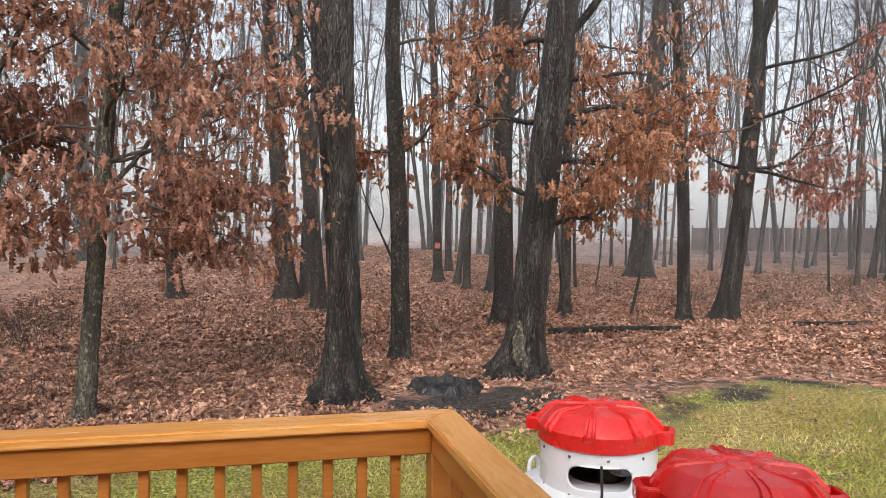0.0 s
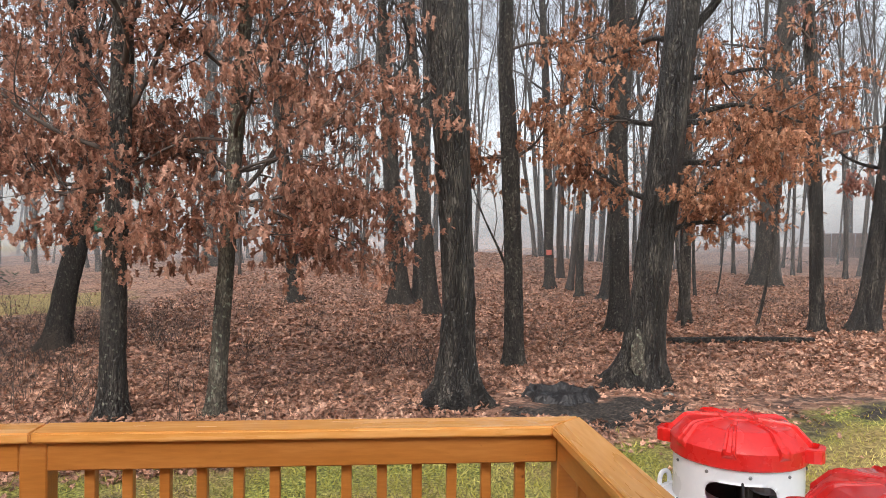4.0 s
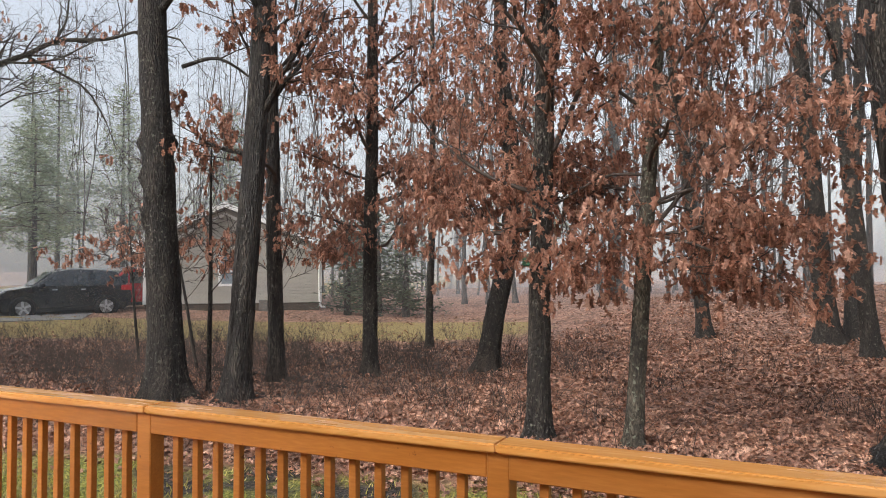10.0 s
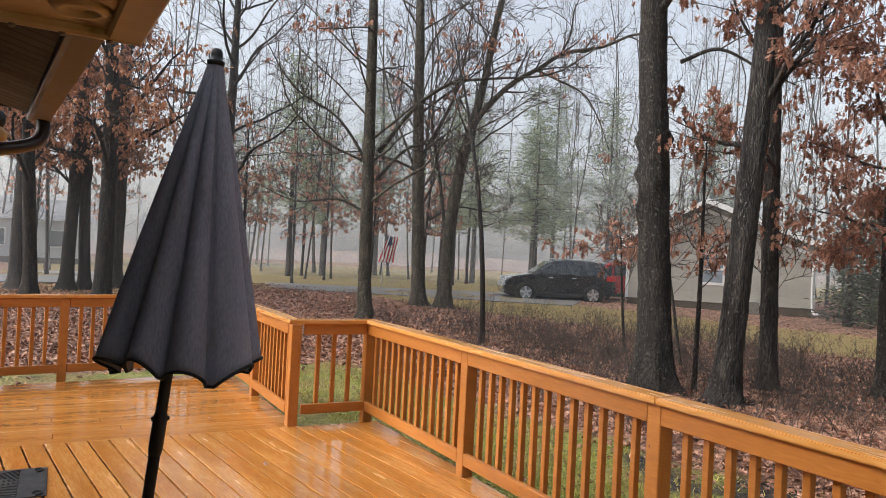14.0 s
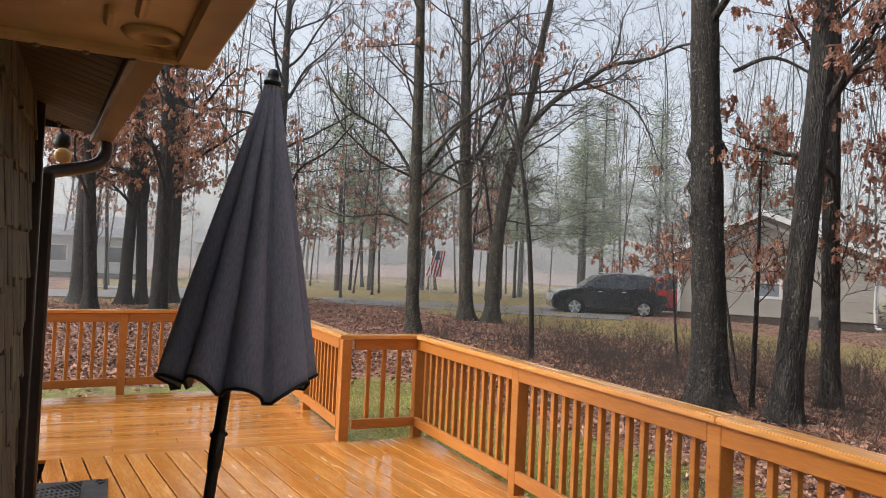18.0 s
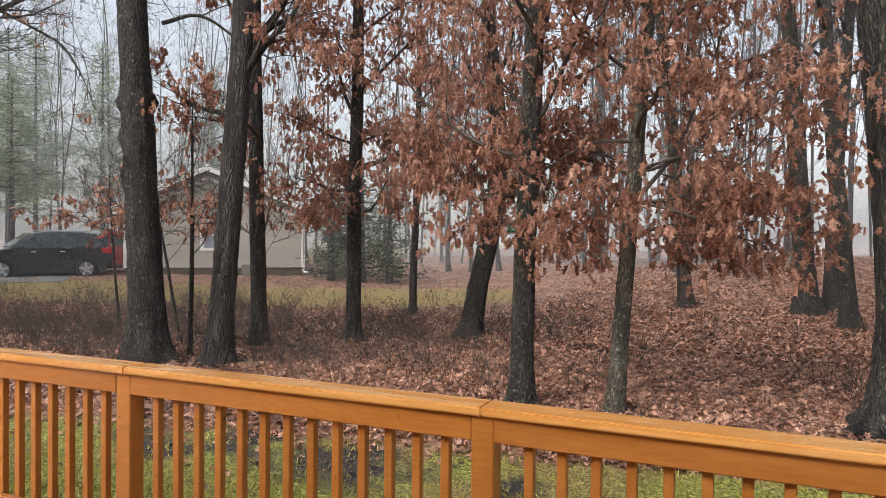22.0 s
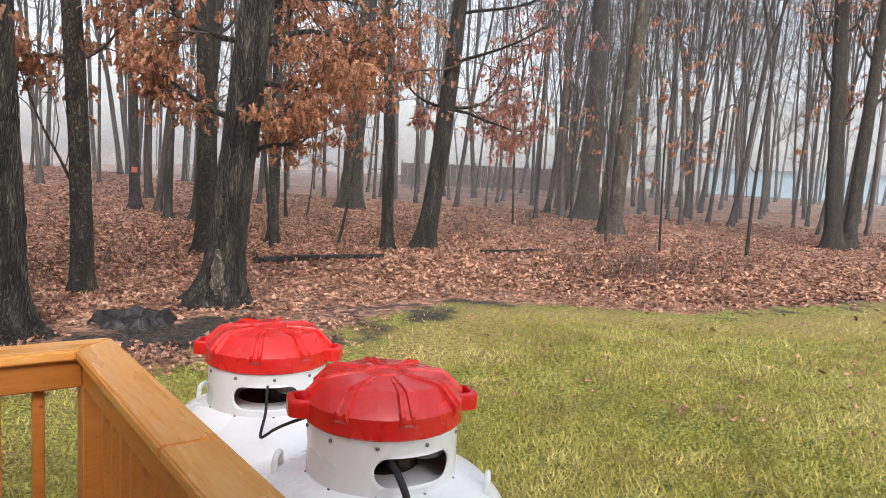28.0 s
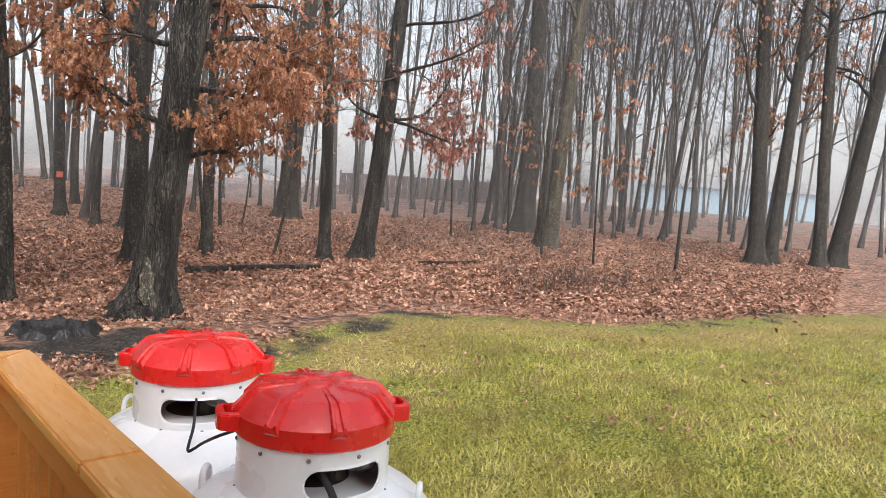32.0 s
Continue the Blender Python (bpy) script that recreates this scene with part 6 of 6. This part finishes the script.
def brush():
    """Bare knee-high undergrowth: bundles of thin brown shoots."""
    rng = np.random.default_rng(51)
    buf = Buf()
    spots = []
    for cx, cy, sx, sy, k in ((10.6, 5.4, 1.3, 0.6, 70), (-10.5, 5.5, 3.0, 2.0, 460), (-15.5, 8.5, 3.5, 2.5, 160), (-9.0, 8.0, 2.5, 1.6, 260), (-8.0, 5.2, 2.5, 0.7, 110), (-6.0, 8.0, 1.6, 1.6, 90), (-7, 9.5, 3.0, 1.6, 50), (-3, 9, 2.5, 1.5, 22), (0.3, 6.6, 0.6, 0.5, 16), (12, 15, 4, 3, 90), (9.5, 12, 3, 2, 60), (16, 12, 3, 2.5, 60), (-14, 8, 3, 3, 100), (-3.5, 12, 3, 2, 50), (4, 13, 4, 3, 40)):
        for _ in range(k):
            spots.append((rng.normal(cx, sx), rng.normal(cy, sy)))
    for x, y in spots:
        if in_lawn(np.array(x), np.array(y)) > -0.2:
            continue
        z = float(ground_z(x, y))
        for _ in range(5):
            a = rng.uniform(0, 6.28)
            ln = rng.uniform(0.2, 0.55) * (1.5 if rng.uniform() < 0.12 and x < -4 else 1.0)
            w = wander((x + rng.normal(0, 0.08), y + rng.normal(0, 0.08), z), (0.5 * math.cos(a), 0.5 * math.sin(a), 1), ln, 3, rng, 0.22, 0.0)
            buf.tube(w, 0.0036 * np.linspace(1, 0.4, 4), 3)
            for _ in range(2):
                i = rng.integers(1, 3)
                w2 = wander(w[i], rng.normal(0, 1, 3) + (0, 0, 0.6), ln * 0.45, 2, rng, 0.2, 0.0)
                buf.tube(w2, 0.0022 * np.linspace(1, 0.4, 3), 3)
    ob = link_mesh("undergrowth", buf.mesh("undergrowth"), M_TWIG)
    tagged(ob, "bare brown undergrowth shoots among fallen leaves", "undergrowth", kind="stuff")


brush()


# ---------------------------------------------------------------- neighbour's place
def slab(name, pts, thick, material, label, category):
    bm = bmesh.new()
    lo = [bm.verts.new((x, y, float(ground_z(x, y)) - 0.1)) for x, y in pts]
    hi = [bm.verts.new((x, y, float(ground_z(x, y)) + thick)) for x, y in pts]
    bm.faces.new(hi)
    n = len(pts)
    for k in range(n):
        bm.faces.new((lo[k], lo[(k + 1) % n], hi[(k + 1) % n], hi[k]))
    bmesh.ops.recalc_face_normals(bm, faces=bm.faces)
    return tagged(part(name, bm, material), label, category, kind="structure")


slab("driveway", [(-40, -4), (-26.5, 4.4), (-22.2, 11.0), (-21.0, 13.2), (-25.4, 17.6), (-27.4, 13.2), (-29.5, 6.5), (-42, -1)], 0.03, M_ASPHALT, "wet grey asphalt driveway", "driveway")


def neighbour_house():
    """A gabled bungalow, its gable wall towards the deck."""
    hx, hy = -20.2, 19.4
    turn = math.degrees(math.atan2(21.22 - 17.08, -17.56 + 22.38))
    g = float(ground_z(hx, hy))
    h = thing("neighbour_house", "beige vinyl-sided bungalow with white gable trim", "house", at=(hx, hy, g), turn=turn)
    W, D, H, A = 6.6, 9.0, 2.55, 1.45
    PK = -0.4
    half = W / 2
    part("foundation", span_bm(-half + 0.03, half - 0.03, 0.03, D, -0.3, 0.3, 0), M_FOUND, h)
    bm = bmesh.new()
    fr = [bm.verts.new(p) for p in ((-half, 0, 0.28), (half, 0, 0.28), (half, 0, H), (PK, 0, H + A), (-half, 0, H))]
    bk = [bm.verts.new((v.co.x, D, v.co.z)) for v in fr]
    bm.faces.new(fr)
    bm.faces.new(bk[::-1])
    for k in range(5):
        bm.faces.new((fr[k], bk[k], bk[(k + 1) % 5], fr[(k + 1) % 5]))
    bmesh.ops.recalc_face_normals(bm, faces=bm.faces)
    part("wall", bm, M_SIDING, h)
    z = 0.3
    while z < H + A - 0.12:
        w = W if z < H - 0.05 else W * (1 - (z - H + 0.05) / A)
        mid = 0.0 if z < H - 0.05 else PK * (z - H + 0.05) / A
        spans = [(mid - w / 2, mid + w / 2)]
        if 0.95 < z < 2.2:
            spans = [(-half, -0.65), (0.35, half)]
        for a, b in spans:
            if b - a > 0.1:
                bm = bmesh.new()
                vs = [(a, 0.0, z), (b, 0.0, z), (b, -0.024, z + 0.003), (a, -0.024, z + 0.003), (a, 0.0, z + 0.115), (b, 0.0, z + 0.115)]
                vs = [bm.verts.new(p) for p in vs]
                for f in ((0, 1, 2, 3), (3, 2, 5, 4), (0, 3, 4), (1, 5, 2)):
                    bm.faces.new([vs[i] for i in f])
                part("siding_board", bm, M_SIDING, h)
        z += 0.115
    win = part("window", span_bm(-0.63, 0.33, -0.05, 0.02, 0.95, 2.2), M_TRIM, h, "white-framed double-hung window")
    part("pane", span_bm(-0.51, 0.21, -0.06, -0.045, 1.05, 1.52, 0), M_SKY_PANE, win)
    part("pane", span_bm(-0.51, 0.21, -0.06, -0.045, 1.60, 2.1, 0), M_SKY_PANE, win)
    for s in (-1, 1):
        bm = bmesh.new()
        for yy in (-0.55, D + 0.3):
            for x, zz in ((PK, H + A + 0.06), (s * (half + 0.5), H - 0.16)):
                bm.verts.new((x, yy, zz))
                bm.verts.new((x, yy, zz + 0.12))
        bmesh.ops.convex_hull(bm, input=bm.verts)
        part("roof", bm, M_ROOF, h)
        bm = bmesh.new()
        for yy in (-0.60, -0.56):
            for x, zz in ((PK, H + A), (s * (half + 0.52), H - 0.24)):
                bm.verts.new((x, yy, zz))
                bm.verts.new((x, yy, zz + 0.2))
        bmesh.ops.convex_hull(bm, input=bm.verts)
        part("rake_trim", bm, M_TRIM, h)
        bm = bmesh.new()
        for yy in (-0.05, -0.02):
            for x, zz in ((PK, H + A - 0.3), (s * (half + 0.02), H - 0.42)):
                bm.verts.new((x, yy, zz))
                bm.verts.new((x, yy, zz + 0.13))
        bmesh.ops.convex_hull(bm, input=bm.verts)
        part("frieze_trim", bm, M_TRIM, h)
        part("eave_return", span_bm(s * (half + 0.25) - 0.28, s * (half + 0.25) + 0.28, -0.62, 0.0, H - 0.30, H - 0.18), M_TRIM, h)
        part("corner_trim", span_bm(s * half - 0.06, s * half + 0.06, -0.04, 0.05, 0.28, H - 0.1), M_TRIM, h)
    tube_part("downspout", smooth_line([(half + 0.1, -0.03, H - 0.25), (half - 0.02, -0.05, H - 0.4), (half - 0.02, -0.05, 0.3), (half + 0.2, -0.2, 0.1)], 5), 0.045, 8, M_TRIM, h)
    part("step_block", span_bm(0.9, 1.5, -0.5, -0.04, -0.05, 0.4), M_ROCK, h)


neighbour_house()


def car(at, turn, paint, label, length=4.45):
    """A compact five-door utility car; x runs to its nose."""
    c = thing("car", label, "car", "parked cars", at=(at[0], at[1], at[2]), turn=turn)
    prof = [(-2.16, 0.42), (-2.2, 0.70), (-2.14, 1.02), (-1.98, 1.12), (-1.62, 1.60), (-1.2, 1.66), (-0.2, 1.67), (0.3, 1.60), (1.02, 1.10), (1.85, 0.96), (2.12, 0.80), (2.2, 0.55), (2.14, 0.30), (1.9, 0.22), (-1.9, 0.24)]
    bm = bmesh.new()
    rows = []
    for s, inset in ((-0.90, 1.0), (-0.86, 1.0), (0.86, 1.0), (0.90, 1.0)):
        ring = []
        for x, z in prof:
            k = 0.97 if abs(s) > 0.88 else 1.0
            yy = s * (1 - 0.20 * max(0, (z - 1.0) / 0.67))
            ring.append(bm.verts.new((x * k, yy, 0.62 + (z - 0.62) * k)))
        rows.append(ring)
    n = len(prof)
    for a, b in zip(rows, rows[1:]):
        for k in range(n):
            bm.faces.new((a[k], b[k], b[(k + 1) % n], a[(k + 1) % n]))
    bm.faces.new(rows[0])
    bm.faces.new(rows[-1][::-1])
    bmesh.ops.recalc_face_normals(bm, faces=bm.faces)
    part("body", bm, paint, c)
    for s in (-1, 1):
        panes = [[(0.22, 1.10), (0.86, 1.10), (0.26, 1.52), (0.18, 1.52)], [(-0.72, 1.10), (0.14, 1.10), (0.12, 1.54), (-0.70, 1.55)], [(-1.72, 1.16), (-0.80, 1.10), (-0.78, 1.55), (-1.5, 1.52)]]
        for pane in panes:
            bm = bmesh.new()
            def wy(z, o):
                return s * (0.90 * (1 - 0.20 * max(0, (z - 1.0) / 0.67)) + o)
            out = [bm.verts.new((x, wy(z, 0.012), z)) for x, z in pane]
            inn = [bm.verts.new((x, wy(z, -0.03), z)) for x, z in pane]
            bm.faces.new(out)
            for k in range(4):
                bm.faces.new((out[k], inn[k], inn[(k + 1) % 4], out[(k + 1) % 4]))
            bmesh.ops.recalc_face_normals(bm, faces=bm.faces)
            part("side_window", bm, M_CARGLASS, c)
        part("door_handle", box_bm(0.16, 0.03, 0.03, 0.006), M_ALLOY, c, at=pose(-0.55, s * 0.905, 0.98))
        part("door_handle", box_bm(0.16, 0.03, 0.03, 0.006), M_ALLOY, c, at=pose(0.35, s * 0.905, 0.97))
        part("mirror", box_bm(0.12, 0.2, 0.14, 0.03, seg=2), paint, c, at=pose(0.75, s * 0.98, 1.12))
        part("sill", box_bm(2.4, 0.05, 0.14, 0.01), M_BLACK, c, at=pose(0, s * 0.885, 0.30))
        part("tail_lamp", box_bm(0.34, 0.14, 0.20, 0.03, seg=2), M_TAIL, c, at=pose(-2.0, s * 0.835, 1.02))
        part("head_lamp", box_bm(0.26, 0.2, 0.13, 0.03, seg=2), M_ALLOY, c, at=pose(1.98, s * 0.74, 0.86))
        part("roof_rail", box_bm(1.5, 0.035, 0.04, 0.01), M_ALLOY, c, at=pose(-0.65, s * 0.62, 1.70))
        for wx in (1.31, -1.31):
            wh = part("wheel", lathe_bm([(0.22, -0.11), (0.32, -0.115), (0.36, -0.08), (0.36, 0.08), (0.32, 0.115), (0.22, 0.11)], 32), M_TYRE, c, at=pose(wx, s * 0.835, 0.36, 90, 0, 0), smooth=True)
            part("rim", lathe_bm([(0.235, -0.114), (0.24, -0.10), (0.22, -0.085), (0.0, -0.085)] if s > 0 else [(0.0, 0.085), (0.22, 0.085), (0.24, 0.10), (0.235, 0.114)], 28), M_STEEL, wh)
            for k in range(5):
                part("spoke", box_bm(0.21, 0.08, 0.03, 0.006, (0.13, 0, -s * 0.108)), M_ALLOY, wh, at=pose(0, 0, 0, 0, 0, 72 * k + 10))
            part("wheel_arch", lathe_bm([(0.41, -0.02), (0.42, 0.0), (0.41, 0.02), (0.365, 0.02), (0.365, -0.02)], 32), M_BLACK, c, at=pose(wx, s * 0.90, 0.345, 90, 0, 0))
    bm = bmesh.new()
    for x, z, hw in ((-2.03, 1.13, 0.72), (-1.68, 1.58, 0.62)):
        for s in (-1, 1):
            bm.verts.new((x, s * hw, z))
            bm.verts.new((x - 0.025, s * hw, z + 0.01))
    bmesh.ops.convex_hull(bm, input=bm.verts)
    part("rear_window", bm, M_CARGLASS, c)
    bm = bmesh.new()
    for x, z, hw in ((0.36, 1.59, 0.62), (0.98, 1.14, 0.74)):
        for s in (-1, 1):
            bm.verts.new((x, s * hw, z))
            bm.verts.new((x + 0.025, s * hw, z + 0.01))
    bmesh.ops.convex_hull(bm, input=bm.verts)
    part("windscreen", bm, M_CARGLASS, c)
    part("number_plate", box_bm(0.02, 0.34, 0.14, 0.004), M_TRIM, c, at=pose(-2.2, 0, 0.85))
    return c


car_dir = math.degrees(math.atan2(13.89 - 15.82, -24.95 + 23.48))
car((-24.2, 14.85, -0.06), car_dir + 12, M_CARBLACK, "dark grey compact utility car parked on the driveway")
car((-24.6, 18.1, -0.02), car_dir + 12, M_CARRED, "red car parked beyond the dark one")


def flag():
    f = thing("flag", "striped red and white flag hanging from a pole", "flag", at=(-30.5, 10.1, float(ground_z(-30.5, 10.1))))
    tube_part("pole", [(0, 0, -0.05), (0, 0, 2.2)], 0.03, 10, M_TRIM, f)
    tube_part("staff", [(0, 0, 1.9), (0.25, 0.35, 2.25)], 0.015, 8, M_TRIM, f)
    rows = 9
    for k in range(rows):
        bm = bmesh.new()
        a, b = k / rows, (k + 1) / rows
        n = 8
        prev = None
        for i in range(n + 1):
            s = i / n
            z = 2.2 - 1.15 * s
            ox = 0.03 * math.sin(5 * s + k)
            vs = [bm.verts.new((0.1 + 0.5 * q * (0.55 + 0.25 * s) + ox - 0.35 * s * 0.6, 0.12 + 0.7 * q * (0.55 + 0.25 * s) - 0.3 * s, z)) for q in (a, b)]
            if prev:
                bm.faces.new((prev[0], prev[1], vs[1], vs[0]))
            prev = vs
        part("stripe", bm, M_FLAGRED if k % 2 == 0 else M_FLAGWHITE, f)
    part("canton", box_bm(0.22, 0.02, 0.4, 0.004), M_FLAGBLUE, f, at=pose(0.17, 0.2, 2.0, 0, -10, 54))


flag()


def far_house(name, at, turn, w, d, h, roof, wall, label, doors=3):
    g = float(ground_z(at[0], at[1]))
    ho = thing(name, label, "house", "far houses", at=(at[0], at[1], g), turn=turn)
    part("wall", span_bm(-w / 2, w / 2, 0, d, -0.3, h, 0), wall, ho)
    bm = bmesh.new()
    for x in (-w / 2 - 0.3, w / 2 + 0.3):
        for yy, z in ((-0.4, h - 0.05), (d + 0.4, h - 0.05), (d / 2, h + roof)):
            bm.verts.new((x, yy, z))
    bmesh.ops.convex_hull(bm, input=bm.verts)
    part("roof", bm, M_ROOF, ho)
    for k in range(doors):
        x = -w / 2 + w * (k + 0.5) / doors
        win = part("window", span_bm(x - 0.55, x + 0.55, -0.05, 0.02, 1.0, 2.1), M_TRIM, ho)
        part("pane", span_bm(x - 0.46, x + 0.46, -0.07, -0.045, 1.08, 2.02, 0), M_GLASS, win)
    part("door", span_bm(-w / 2 + w * 0.42 - 0.45, -w / 2 + w * 0.42 + 0.45, -0.06, 0.01, 0.1, 2.1), M_TRIM, ho)
    part("skirting", span_bm(-w / 2 + 0.02, w / 2 - 0.02, -0.03, 0.0, -0.3, 0.35), M_FOUND, ho)


far_house("far_house", (62.2, 28.4), math.degrees(math.atan2(11.6, -5.8)), 14, 7, 2.15, 1.0, M_BLUEWALL, "pale blue bungalow beyond the wood, hazy in mist", 4)
far_house("far_house", (67, 13.0), 110, 9, 7, 2.5, 1.3, M_GREYWALL, "pale grey house beyond the wood", 3)
far_house("far_house", (-60, 7.0), 78, 8, 6, 2.6, 1.1, M_GREYWALL, "pale mobile home behind the trees across the road", 4)
far_house("far_house", (-52, -6), 90, 10, 6, 2.7, 1.4, M_GREYWALL, "pale house across the side road", 3)
slab("road", [(-36, -16), (-31, -6), (-30.5, 2), (-34, 3), (-36, -6), (-42, -16)], 0.02, M_ASPHALT, "wet grey side road", "road")
slab("road", [(44, 17), (50, 25), (60, 36), (63, 32), (54, 20), (49, 10)], 0.02, M_ASPHALT, "pale wet lane beyond the wood", "road")

fence = thing("board_fence", "weathered brown board fence beyond the wood", "fence")
fa, fb = np.array([24.5, 34.5]), np.array([33.0, 27.5])
fdir = (fb - fa) / np.linalg.norm(fb - fa)
fturn = math.degrees(math.atan2(fdir[1], fdir[0]))
panel = bpy.data.meshes.new("panel")
bm = box_bm(0.36, 0.03, 1.35, 0.005)
bm.to_mesh(panel)
bm.free()
panel.materials.append(M_FENCE)
for k in range(29):
    p = fa + fdir * 0.38 * k
    link_mesh("panel", panel, None, fence, at=pose(p[0], p[1], float(ground_z(*p)) + 0.66, 0, 0, fturn))
for k in range(0, 29, 6):
    p = fa + fdir * (0.38 * k - 0.19)
    part("fence_post", box_bm(0.1, 0.1, 1.6, 0.005), M_FENCE, fence, at=pose(p[0] + 0.06, p[1] + 0.06, float(ground_z(*p)) + 0.7, 0, 0, fturn))

# ---------------------------------------------------------------- haze shells in place of mist between the trees
# A curved sheet added round the deck; each one pales whatever stands behind it.
def mist_haze_shell(radius, amount):
    sides, rows = 96, 14
    z = np.concatenate([np.linspace(-1.5, 6, 5), np.linspace(8, 34, rows - 5)])
    a = np.linspace(radians(-100), radians(150), sides)
    X = -0.8 - radius * np.sin(a)[None] * np.ones(rows)[:, None]
    Y = -2.6 + radius * np.cos(a)[None] * np.ones(rows)[:, None]
    v = np.stack([X, Y, z[:, None] * np.ones(sides)[None]], -1).reshape(-1, 3)
    i = np.arange(rows - 1)[:, None] * sides
    k = np.arange(sides - 1)[None]
    q = np.stack([i + k, i + k + 1, i + sides + k + 1, i + sides + k], -1).reshape(-1, 4)
    me = raw_mesh("mist", v, q, True)
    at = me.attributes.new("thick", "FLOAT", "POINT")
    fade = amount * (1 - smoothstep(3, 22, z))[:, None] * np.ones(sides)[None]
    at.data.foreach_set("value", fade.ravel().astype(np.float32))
    ob = link_mesh("mist", me, M_MIST_HAZE)
    tagged(ob, "see-through pale shell added as mist haze between the trees", "mist", kind="stuff")


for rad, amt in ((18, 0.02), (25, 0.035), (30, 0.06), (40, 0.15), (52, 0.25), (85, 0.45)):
    mist_haze_shell(rad, amt)


# a few wet leaves blown onto the deck
rng = np.random.default_rng(91)
for lx, ly, lz in ((-6.2, -1.3, 0.003), (-4.4, -1.9, 0.003), (-8.3, -2.0, 0.003), (-5.1, -0.7, 0.003), (-3.6, -1.0, 0.003), (-7.7, -1.4, 0.003), (-5.6, -2.2, 0.003)):
    v, f = leaf_arrays(np.array([(0.0, 0.0, 0.004)]), rng, 0.055, False, (FLATLEAF * (1, 1, 0.3), FLAT_F))
    lf = link_mesh("fallen_leaf", raw_mesh("fallen_leaf", v, f), M_LITTER, at=pose(lx, ly, lz))
    tagged(lf, "small wet brown leaf stuck to the stained wood", "leaf", "leaves on the deck")
